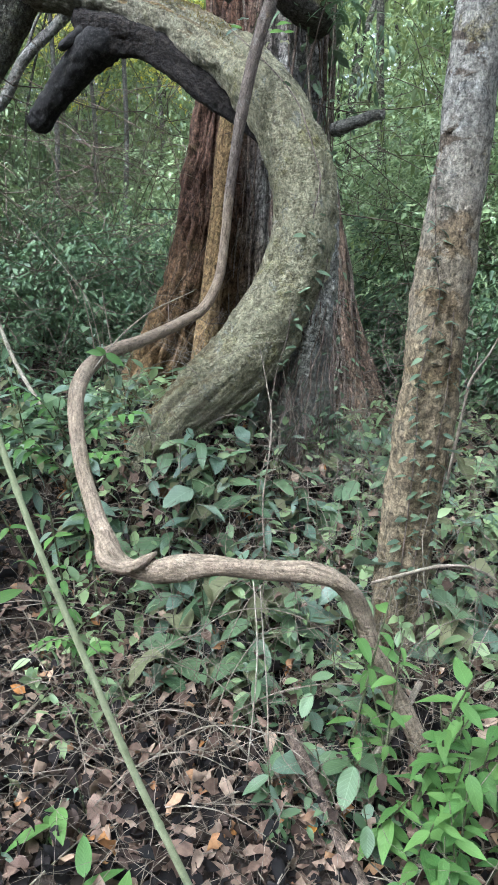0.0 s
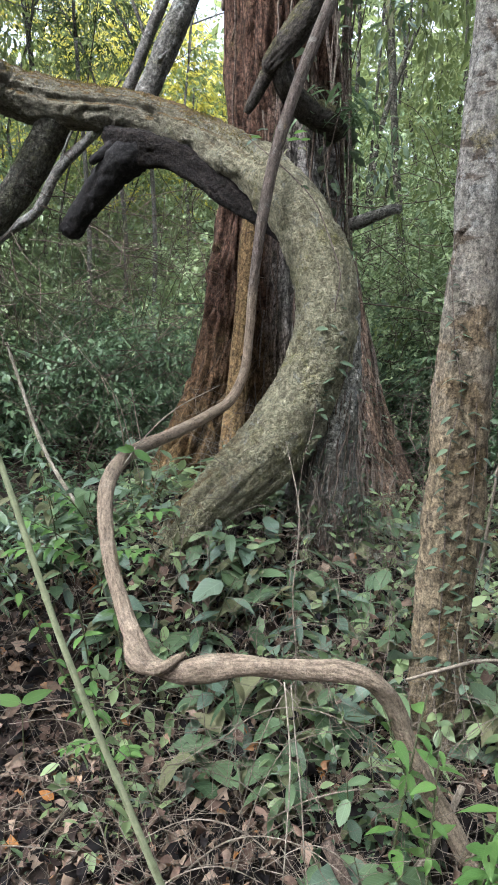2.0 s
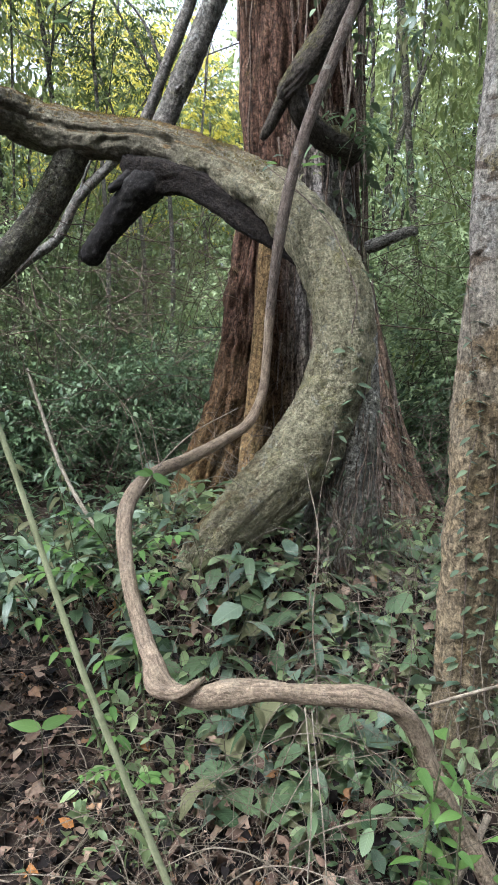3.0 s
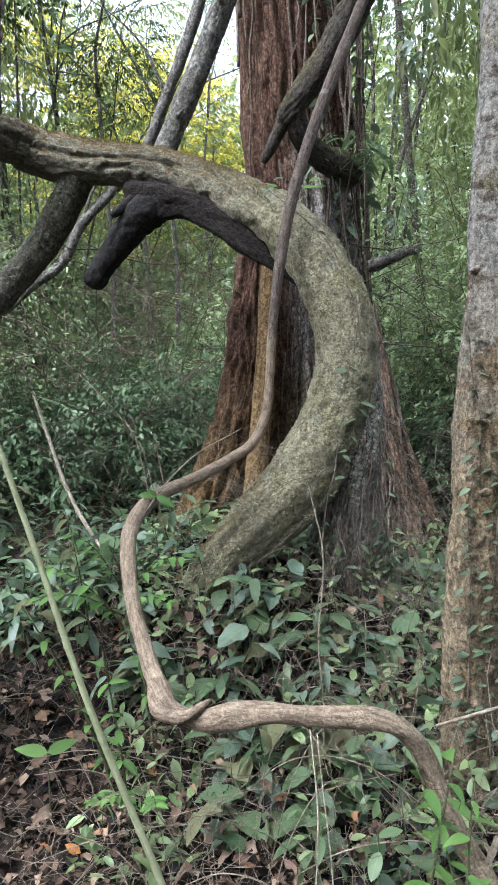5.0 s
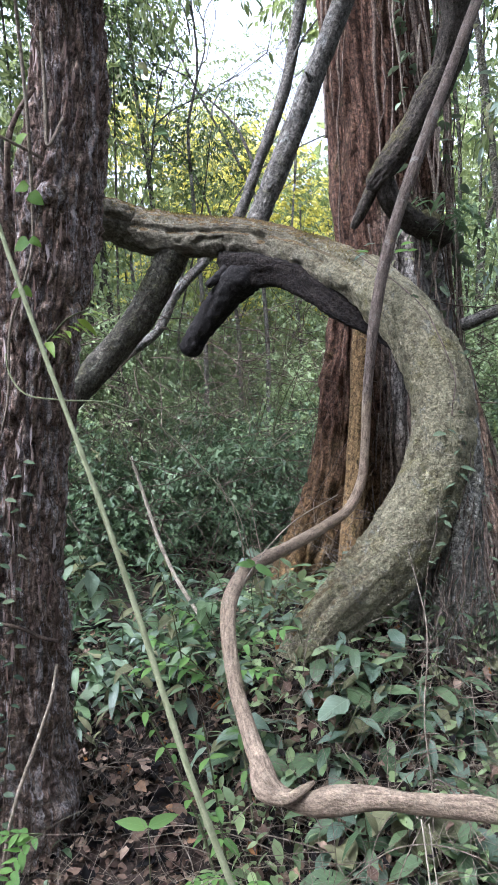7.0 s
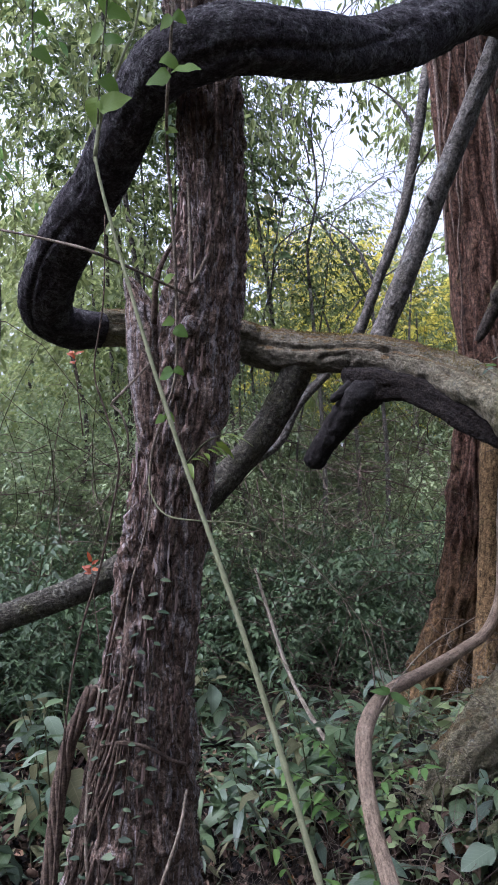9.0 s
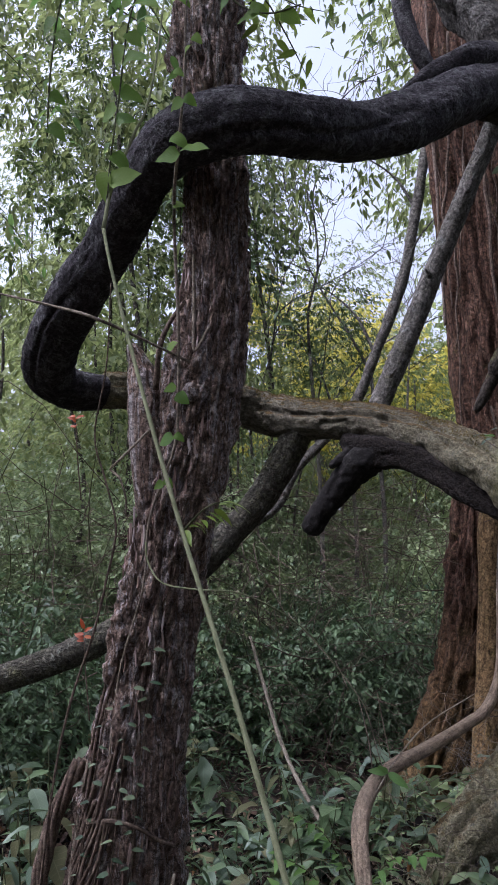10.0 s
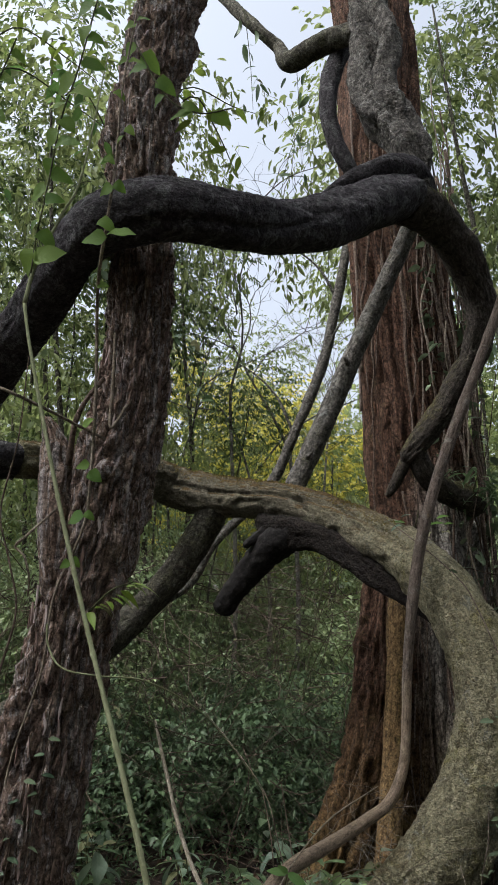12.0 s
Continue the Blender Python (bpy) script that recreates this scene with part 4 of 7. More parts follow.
# ---------------------------------------------------------------- pale twisted vine
def build_vine():
    t = thing("twisted_vine", (0.66, 1.95, 0.05), "pale beige twisted woody vine rising from the undergrowth", "vine")

    def twisted(th, s, r):
        low = 1 - sstep(1.3, 1.7, s)
        cords = np.cos(2 * (th + s * 9)) * 0.10 + np.cos(3 * (th + s * 11 + 1)) * 0.05
        fibre = 0.05 * (fbm((th / (2 * np.pi) + s * 1.4) * 14 + 200, s * 5, 63, 2) - 0.5)
        return r * (low * cords + fibre) + lumpy(0.10, 5, 8, 61)(th, s, r)

    run = [(0.728, 1.90, 0.167, 0.0299), (0.675, 1.93, 0.267, 0.0282), (0.629, 1.96, 0.342, 0.0299), (0.575, 1.98, 0.444, 0.0308), (0.537, 2.00, 0.529, 0.0290), (0.503, 2.00, 0.617, 0.0273), (0.455, 1.99, 0.693, 0.0290),
           (0.390, 1.98, 0.742, 0.0308), (0.318, 1.98, 0.760, 0.0317), (0.239, 2.00, 0.749, 0.0290), (0.167, 2.01, 0.750, 0.0299), (0.086, 2.03, 0.748, 0.0317), (0.004, 2.05, 0.739, 0.0343), (-0.063, 2.06, 0.728, 0.0378),
           (-0.131, 2.07, 0.707, 0.0352), (-0.191, 2.09, 0.707, 0.0299), (-0.247, 2.11, 0.729, 0.0290), (-0.280, 2.14, 0.768, 0.0290), (-0.321, 2.22, 0.818, 0.0273), (-0.371, 2.32, 0.906, 0.0255), (-0.404, 2.40, 1.004, 0.0255),
           (-0.428, 2.50, 1.093, 0.0273), (-0.432, 2.60, 1.159, 0.0282), (-0.408, 2.75, 1.210, 0.0282), (-0.347, 2.95, 1.231, 0.0273), (-0.237, 3.20, 1.242, 0.0273), (-0.091, 3.40, 1.293, 0.0255), (0.018, 3.50, 1.356, 0.0238),
           (0.086, 3.55, 1.489, 0.0229), (0.110, 3.58, 1.692, 0.0220), (0.126, 3.60, 1.909, 0.0229), (0.159, 3.62, 2.179, 0.0264), (0.216, 3.68, 2.479, 0.0290), (0.315, 3.75, 2.812, 0.0290), (0.451, 3.83, 3.161, 0.0299),
           (0.601, 3.90, 3.530, 0.0282), (0.749, 3.95, 3.894, 0.0290), (0.950, 4.00, 4.400, 0.0282), (1.200, 4.10, 5.200, 0.0264), (1.500, 4.30, 6.500, 0.0246)]
    part("stem", tube("stem", run, 40, 0.009, twisted, M_VINE), t)
    part("wrap", tube("wrap", [(-0.31, 2.16, 0.775, 0.016), (-0.285, 2.085, 0.738, 0.024), (-0.235, 2.06, 0.728, 0.024), (-0.19, 2.05, 0.738, 0.018), (-0.155, 2.065, 0.755, 0.013), (-0.13, 2.10, 0.757, 0.006)], 14, 0.01, lumpy(0.2, 4, 15, 62), M_VINE), t)
    return t


build_vine()


# ---------------------------------------------------------------- left and right trunks
FLAKY = [(-1.44, 2.82, -0.05, 0.33), (-1.405, 2.8, 0.347, 0.28), (-1.36, 2.76, 0.648, 0.24), (-1.304, 2.71, 0.961, 0.208), (-1.25, 2.66, 1.306, 0.182), (-1.195, 2.63, 1.634, 0.163), (-1.15, 2.61, 1.878, 0.16),
         (-1.11, 2.6, 2.116, 0.163), (-1.055, 2.6, 2.343, 0.163), (-1.025, 2.6, 2.557, 0.168), (-0.985, 2.6, 2.734, 0.165), (-0.948, 2.6, 2.94, 0.145), (-0.938, 2.6, 3.179, 0.132), (-0.94, 2.6, 3.508, 0.131),
         (-0.97, 2.61, 3.9, 0.148), (-0.995, 2.62, 4.22, 0.152), (-0.95, 2.64, 4.566, 0.149), (-0.915, 2.68, 4.87, 0.146), (-0.88, 2.75, 5.31, 0.14), (-0.8, 2.9, 6.5, 0.12)]


def hug(z, ang, lift=0.0):
    """A place on the flaky trunk's bark: ang 0 faces the clearing, positive to +x."""
    c = np.array(FLAKY)
    x, y, r = (float(np.interp(z, c[:, 2], c[:, k])) for k in (0, 1, 3))
    return (x + (r + lift) * math.sin(ang), y - (r + lift) * math.cos(ang), z)


def flake_mesh(seed):
    """A narrow ragged strip of bark, lifted at one end."""
    r = np.random.default_rng(900 + seed)
    rows = 7
    top, under = [], []
    lean = r.uniform(-0.06, 0.06)
    for k in range(rows):
        f = k / (rows - 1)
        w = 0.05 * (0.25 + math.sin(math.pi * (0.06 + 0.88 * f))) * r.uniform(0.7, 1.15)
        mid = lean * math.sin(5 * f + seed) + r.uniform(-0.012, 0.012)
        bend = 0.05 * f ** 2 + r.uniform(-0.006, 0.006)
        for sgn in (-1, 1):
            top.append((mid + sgn * w, f - 0.5, bend + 0.018))
            under.append((mid + sgn * w * 1.1, f - 0.5, bend - 0.09))
    verts = top + under
    n = 2 * rows
    faces = []
    for k in range(rows - 1):
        a = 2 * k
        faces += [(a, a + 1, a + 3, a + 2), (n + a, n + a + 2, n + a + 3, n + a + 1), (a, a + 2, n + a + 2, n + a), (a + 1, n + a + 1, n + a + 3, a + 3)]
    faces += [(0, n, n + 1, 1), (n - 2, n - 1, 2 * n - 1, 2 * n - 2)]
    me = bpy.data.meshes.new("bark_strip")
    me.from_pydata(verts, [], faces)
    me.materials.append(M_FLAKE)
    return me


def build_left_tree():
    def flaky(th, s, r):
        wob = 1.1 * (fbm(th / (2 * np.pi) * 5, s * 3.0, 79, 2, 5) - 0.5)
        u = th / (2 * np.pi) * 25 + wob
        ridge = np.abs(fbm(u + 60, s * 7.0, 71, 3) - 0.5) * 2
        cut = np.clip(1 - ridge / 0.3, 0, 1) ** 0.8
        torn = fbm(th / (2 * np.pi) * 34, s * 24, 75, 2, 34) - 0.5
        knobs = np.clip(fbm(th / (2 * np.pi) * 6, s * 5.0, 72, 2, 6) - 0.6, 0, 1)
        big = (fbm(th / (2 * np.pi) * 4, s * 1.5, 74, 2, 4) - 0.5) * 0.2 * r
        return big - 0.028 * cut + 0.03 * torn + 0.11 * knobs + 0.010 * (fbm(th / (2 * np.pi) * 90, s * 60, 76, 2, 90) - 0.5)

    t = thing("flaky_barked_tree", (-1.44, 2.82, 0.15), "leaning tree with deeply flaky grey-brown bark", "tree")
    rng = random.Random(78)
    flakes = [flake_mesh(k) for k in range(9)]
    trunk = part("trunk", tube("trunk", FLAKY, 160, 0.013, flaky, M_LEFT), t)
    part("stub", tube("stub", [(-1.16, 2.52, 2.2, 0.06), (-1.18, 2.5, 2.5, 0.075), (-1.20, 2.5, 2.68, 0.06), (-1.25, 2.49, 2.82, 0.02)], 28, 0.02, fissured(0.012, 10, 8, 72), M_LEFT), trunk, "broken dead stub beside the trunk")
    part("knot", tube("knot", [(-0.985, 2.47, 2.60, 0.02), (-0.985, 2.425, 2.60, 0.035), (-0.985, 2.405, 2.60, 0.012)], 16, 0.008, lumpy(0.3, 5, 20, 73), M_LEFT), trunk)
    for k in range(280):
        z, a = rng.uniform(0.3, 5.2), rng.uniform(-1.35, 1.35)
        p = hug(z, a, 0.0)
        ob = new("bark_strip", rng.choice(flakes))
        ob.parent = trunk
        size = rng.uniform(0.03, 0.085)
        up = Vector((0.1 + rng.uniform(-0.12, 0.12), 0.0, 1.0)).normalized()
        face = Vector((math.sin(a), -math.cos(a), 0.0))
        face = (face - up * face.dot(up)).normalized()
        side = up.cross(face)
        turn = Matrix(((side.x, up.x, face.x, 0), (side.y, up.y, face.y, 0), (side.z, up.z, face.z, 0), (0, 0, 0, 1)))
        ob.matrix_local = Matrix.Translation(p) @ turn @ Matrix.Rotation(rng.uniform(-0.03, 0.05), 4, "X") @ Matrix.Diagonal((size * rng.uniform(0.7, 1.2), size, size * 0.8, 1))
    return t


def build_right_tree():
    def knobbed(th, s, r):
        return lumpy(0.12, 6, 6, 81)(th, s, r) + (1 - sstep(1.3, 2.0, s)) * (0.034 * (fbm(th / (2 * np.pi) * 12, s * 11, 82, 3, 12) - 0.4) + 0.012 * (fbm(th / (2 * np.pi) * 40, s * 40, 83, 2, 40) - 0.5))

    t = thing("slender_tree", (0.78, 2.5, 0.15), "slender tree with mottled grey and tan bark", "tree")
    trunk = part("trunk", tube("trunk", [(0.79, 2.5, 0.0, 0.11), (0.777, 2.5, 0.3, 0.092), (0.772, 2.49, 0.5, 0.094), (0.777, 2.48, 0.705, 0.1), (0.78, 2.46, 0.953, 0.1), (0.783, 2.45, 1.164, 0.096),
                                 (0.781, 2.44, 1.363, 0.091), (0.782, 2.43, 1.59, 0.089), (0.788, 2.43, 1.768, 0.086), (0.796, 2.43, 1.95, 0.083), (0.80, 2.43, 2.2, 0.08),
                                 (0.803, 2.43, 2.45, 0.078), (0.816, 2.43, 2.774, 0.075), (0.83, 2.44, 3.6, 0.07), (0.85, 2.45, 5.5, 0.06)], 96, 0.012, knobbed, M_RIGHT), t)
    for x, y, z, r in ((0.732, 2.388, 2.05, 0.012), (0.80, 2.353, 1.82, 0.014), (0.77, 2.362, 1.33, 0.016), (0.85, 2.385, 1.05, 0.018), (0.71, 2.41, 0.92, 0.016), (0.80, 2.37, 0.72, 0.018)):
        part("knot", tube("knot", [(x - 0.022, y + 0.008, z - 0.006, r * 0.3), (x, y, z, r), (x + 0.022, y + 0.006, z + 0.004, r * 0.3)], 18, 0.004, lumpy(0.45, 5, 30, int(z * 50)), M_RIGHT), trunk)
    return t


build_left_tree()
build_right_tree()


def build_slant_trees():
    t = thing("slanting_trunk", (-0.6, 4.7, 2.8), "slanting mossy grey trunk rising from the limb", "tree")
    trunk = part("trunk", tube("trunk", [(-0.60, 4.69, 2.78, 0.06), (-0.549, 4.7, 2.877, 0.069), (-0.458, 4.72, 3.088, 0.069), (-0.265, 4.72, 3.514, 0.068), (-0.065, 4.7, 3.968, 0.066), (0.098, 4.65, 4.316, 0.063),
                                 (0.279, 4.55, 4.681, 0.06), (0.40, 4.4, 4.90, 0.065)], 64, 0.015, lambda th, s, r: lumpy(0.12, 6, 7, 91)(th, s, r) + 0.008 * (fbm(th / (2 * np.pi) * 30, s * 40, 96, 2, 30) - 0.5), M_TRUNK), t)
    for x, y, z, dx, dz in ((-0.40, 4.64, 3.2, 0.04, 0.03), (-0.12, 4.63, 3.84, -0.03, 0.04), (0.12, 4.58, 4.36, 0.04, 0.02)):
        part("twig_stub", tube("twig_stub", [(x, y + 0.01, z, 0.018), (x + dx * 0.6, y - 0.02, z + dz * 0.6, 0.012), (x + dx, y - 0.035, z + dz, 0.007)], 12, 0.01, lumpy(0.3, 4, 20, 93), M_TRUNK), trunk)
    t = thing("thin_leaning_tree", (-4.2, 6.2, 0.45), "thin grey leaning sapling trunk behind the liana", "tree")
    trunk = part("trunk", tube("trunk", [(-4.6, 6.2, 0.4, 0.04), (-3.011, 6.2, 1.514, 0.04), (-2.287, 6.2, 1.933, 0.039), (-1.751, 6.2, 2.347, 0.041), (-1.501, 6.2, 2.528, 0.04), (-1.319, 6.2, 2.849, 0.043), (-1.071, 6.2, 3.094, 0.042),
                                 (-0.80, 6.2, 3.40, 0.045), (-0.619, 6.2, 3.815, 0.047), (-0.362, 6.2, 4.444, 0.047), (-0.213, 6.2, 5.107, 0.046), (-0.109, 6.2, 5.626, 0.044), (0.042, 6.2, 6.348, 0.042),
                                 (0.173, 6.2, 7.11, 0.04), (0.4, 6.2, 9.0, 0.04)], 24, 0.03, lumpy(0.2, 5, 7, 92), M_TRUNK), t)
    for x, z, dx, dz in ((-0.62, 3.82, -0.35, 0.55), (-0.36, 4.45, 0.30, 0.5), (-1.32, 2.85, 0.25, 0.4), (-0.21, 5.1, -0.4, 0.5)):
        part("twig", tube("twig", [(x, 6.2, z, 0.018), (x + dx * 0.4, 6.15, z + dz * 0.6, 0.011), (x + dx, 6.1, z + dz, 0.006), (x + dx * 1.7, 6.1, z + dz * 1.3, 0.003)], 7, 0.04, lumpy(0.2, 4, 9, 94), M_TRUNK), trunk)


build_slant_trees()


def build_stick():
    t = thing("dead_stick", (-0.8, 4.2, 0.5), "pale bare dead stick standing in the undergrowth", "stick")
    part("stem", tube("stem", [(-1.335, 4.6, 1.56, 0.008), (-1.24, 4.55, 1.285, 0.011), (-1.115, 4.45, 0.98, 0.012), (-0.975, 4.35, 0.755, 0.012), (-0.75, 4.2, 0.48, 0.012)], 12, 0.03, lumpy(0.2, 4, 9, 95), M_PALE), t)


build_stick()


# ---------------------------------------------------------------- green cane
def build_cane():
    t = thing("green_cane", (0.03, 1.49, 0.0), "slender green cane leaning across the clearing", "cane")

    def noded(th, s, r):
        return r * 0.25 * np.exp(-(((s % 0.23) - 0.11) / 0.006) ** 2)

    rows = [(0.045, 1.480, -0.030, 0.0103), (-0.017, 1.500, 0.125, 0.0102), (-0.150, 1.542, 0.412, 0.0094), (-0.263, 1.583, 0.683, 0.0087), (-0.395, 1.625, 1.018, 0.0080), (-0.525, 1.708, 1.366, 0.0073),
            (-0.620, 1.750, 1.629, 0.0068), (-0.709, 1.792, 1.851, 0.0064), (-0.788, 1.833, 2.040, 0.0062), (-0.893, 1.875, 2.323, 0.0060), (-0.989, 1.917, 2.600, 0.0056), (-1.084, 1.958, 2.893, 0.0053),
            (-1.135, 2.000, 3.050, 0.0056)]
    part("stem", tube("stem", rows, 14, 0.008, noded, M_STEM), t)
    part("tip", tube("tip", [(-1.135, 2.0, 3.05, 0.0075), (-1.12, 2.02, 3.2, 0.006), (-1.06, 2.05, 3.4, 0.005), (-1.02, 2.1, 3.6, 0.004), (-1.0, 2.2, 4.2, 0.003)], 8, 0.03, None, M_STEM), t)
    return t


build_cane()


# ---------------------------------------------------------------- dead leaves and twigs on the ground
def crumpled(width, fold, droop, seed):
    """A dry curled blade with a ragged edge."""
    v, f, uv = leaf_shape(rows=4, width=width, fold=fold, droop=droop, tip=0.75, waist=0.6, wave=0.5, seed=seed)
    r = np.random.default_rng(seed)
    v = v.copy()
    v[:, 0] *= r.uniform(0.82, 1.12, len(v))
    v[:, 1] += r.normal(0, 0.012, len(v))
    v[:, 2] += r.normal(0, 0.05, len(v))
    return v, f, uv


def scatter_litter():
    rng = np.random.default_rng(11)

    def lay(n, x0, x1, y0, y1, smin, smax, name, blade, lift=0.02, flat=0.45, fade=0.7):
        x, y = rng.uniform(x0, x1, n), rng.uniform(y0, y1, n)
        inner = np.minimum(np.minimum(x - x0, x1 - x), np.minimum(y - y0, y1 - y)) + 0.5 * (fbm(x * 1.3 + 40, y * 1.3 + 40, 6, 2) - 0.5)
        keep = inner > rng.uniform(0, fade, n)
        x, y = x[keep], y[keep]
        n = len(x)
        p = np.stack([x, y, ground_z(x, y) + rng.uniform(0.0, lift, n)], -1)
        return scatter_mesh(name, p, smin + (smax - smin) * rng.uniform(0, 1, n) ** 1.6, rng.uniform(0, 6.28, n), rng.normal(0.1, flat * 0.6, n), rng.normal(0, flat, n), blade, M_LITTER)

    flat = leaf_shape(rows=4, width=0.55, fold=-0.2, droop=0.25, wave=0.3, seed=2)
    for k, (n, width, fold, droop) in enumerate(((5400, 0.5, 0.6, 0.6), (5000, 0.6, -0.4, 0.5), (4600, 0.36, 0.9, 0.9), (5000, 0.55, 0.3, -0.7), (4200, 0.7, 0.5, 0.3), (3600, 0.3, -0.8, 1.0))):
        ob = new("dead_leaves", lay(int(n * 1.3), -3.0, 2.3, 0.35, 4.8, 0.022, 0.092, "dead_leaves", crumpled(width, fold, droop, 60 + k), 0.04, 0.75))
        tagged(ob, "carpet of curled brown dead leaves", "leaf litter", kind="stuff")
    ob = new("dead_leaves", lay(7000, -7, 7, 3.5, 10, 0.06, 0.12, "dead_leaves", flat))
    tagged(ob, "carpet of curled brown dead leaves", "leaf litter", kind="stuff")
    ob = new("dead_leaves", lay(34000, -8, 8, -7, 6, 0.03, 0.10, "dead_leaves", DIAMOND, fade=3.0))
    tagged(ob, "thin scatter of brown dead leaves on the soil", "leaf litter", kind="stuff")


scatter_litter()


def caught_litter():
    """Dead leaves that lie on the low plants instead of the soil."""
    rng = np.random.default_rng(17)
    for k in range(3):
        n = 420
        x, y = rng.uniform(-0.5, 1.5, n), rng.uniform(1.5, 3.4, n)
        p = np.stack([x, y, ground_z(x, y) + rng.uniform(0.02, 0.2, n)], -1)
        me = scatter_mesh("dead_leaves", p, rng.uniform(0.03, 0.085, n), rng.uniform(0, 6.28, n), rng.normal(-0.3, 0.6, n), rng.normal(0, 0.7, n), crumpled(0.5, 0.6, 0.7, 90 + k), M_LITTER)
        tagged(new("dead_leaves", me), "curled dead leaves caught in the low plants", "leaf litter", kind="stuff")


caught_litter()

# ---------------------------------------------------------------- undergrowth plants
LEAVES = {
    "broad": [leaf_mesh("leaf", M_LEAF, rows=8, width=0.48, fold=0.25, droop=d, wave=w, tip=0.8, waist=0.7, seed=i) for i, (d, w) in enumerate(((0.3, 0.05), (0.6, 0.1), (0.15, 0.12)))],
    "lance": [leaf_mesh("leaf", M_LEAF, rows=8, width=0.32, fold=0.3, droop=d, wave=w, tip=0.9, waist=0.65, seed=i) for i, (d, w) in enumerate(((0.4, 0.05), (0.8, 0.1), (0.2, 0.12)))],
    "bright": [leaf_mesh("leaf", M_BRIGHT, rows=8, width=0.38, fold=0.25, droop=d, wave=w, tip=1.0, waist=0.6, seed=i) for i, (d, w) in enumerate(((0.35, 0.08), (0.7, 0.1), (0.2, 0.15)))],
}

for kind, width in (("broad", 0.54), ("lance", 0.27)):
    LEAVES[kind] *= 2
    LEAVES[kind] += [leaf_mesh("leaf", M_GREYLEAF, rows=8, width=width * k, fold=f, droop=d, wave=w, tip=0.85, waist=0.7, seed=i) for i, (k, f, d, w) in enumerate(((1.0, 0.2, 0.4, 0.2), (0.8, 0.35, 0.8, 0.15), (1.1, 0.15, 0.25, 0.25), (0.9, 0.5, 0.6, 0.3)))]
    LEAVES[kind] += [leaf_mesh("leaf", M_DULL, rows=8, width=width, fold=0.4 + 0.2 * i, droop=0.7 + 0.2 * i, wave=0.3, tip=0.8, waist=0.7, seed=9 + i) for i in range(2)]


def place_part(name, me, parent, m, label=""):
    ob = new(name, me)
    ob.parent = parent
    ob.matrix_local = m
    if label:
        ob["label"] = label
    return ob


def leaf_pose(p, yaw, pitch, roll, size):
    return Matrix.Translation(p) @ Matrix.Rotation(yaw, 4, "Z") @ Matrix.Rotation(pitch, 4, "X") @ Matrix.Rotation(roll, 4, "Y") @ Matrix.Diagonal((size, size, size, 1))


PLANT_LABEL = {"broad": "low understory plant with broad dull green leaves", "lance": "low understory plant with narrow pointed leaves", "bright": "young plant with fresh bright green leaves"}


def plant(x, y, h, n, size, style, rng, lean=None, group="undergrowth plants", z=None):
    gz = float(ground_z(x, y)) if z is None else z
    t = thing("understory_plant", (x, y, gz), PLANT_LABEL[style], "plant", group)
    if lean is None:
        lean = (rng.uniform(-0.35, 0.35), rng.uniform(-0.35, 0.25))
    pts = []
    for i in range(5):
        f = i / 4
        pts.append((lean[0] * h * f**1.4, lean[1] * h * f**1.4, h * f - 0.01, 0.0045 * (1 - 0.65 * f) * (0.7 + h)))
    me = tube("stem", pts, 6, h / 8, None, M_STALK)
    place_part("stem", me, t, Matrix.Identity(4))
    path = smooth_path(pts, h / 12)
    a0 = rng.uniform(0, 6.28)
    for k in range(n):
        f = 0.25 + 0.75 * (k + rng.random() * 0.5) / n
        p = path[min(len(path) - 1, int(f * (len(path) - 1)))][:3]
        yaw = a0 + k * 2.4 + rng.uniform(-0.4, 0.4)
        pitch = rng.uniform(-0.8, 0.3) + 0.2 * f
        s = size * rng.uniform(0.65, 1.15) * (1.1 - 0.35 * abs(f - 0.6))
        place_part("leaf", rng.choice(LEAVES[style]), t, leaf_pose(Vector(p), yaw, pitch, rng.uniform(-0.4, 0.4), s))
    return t


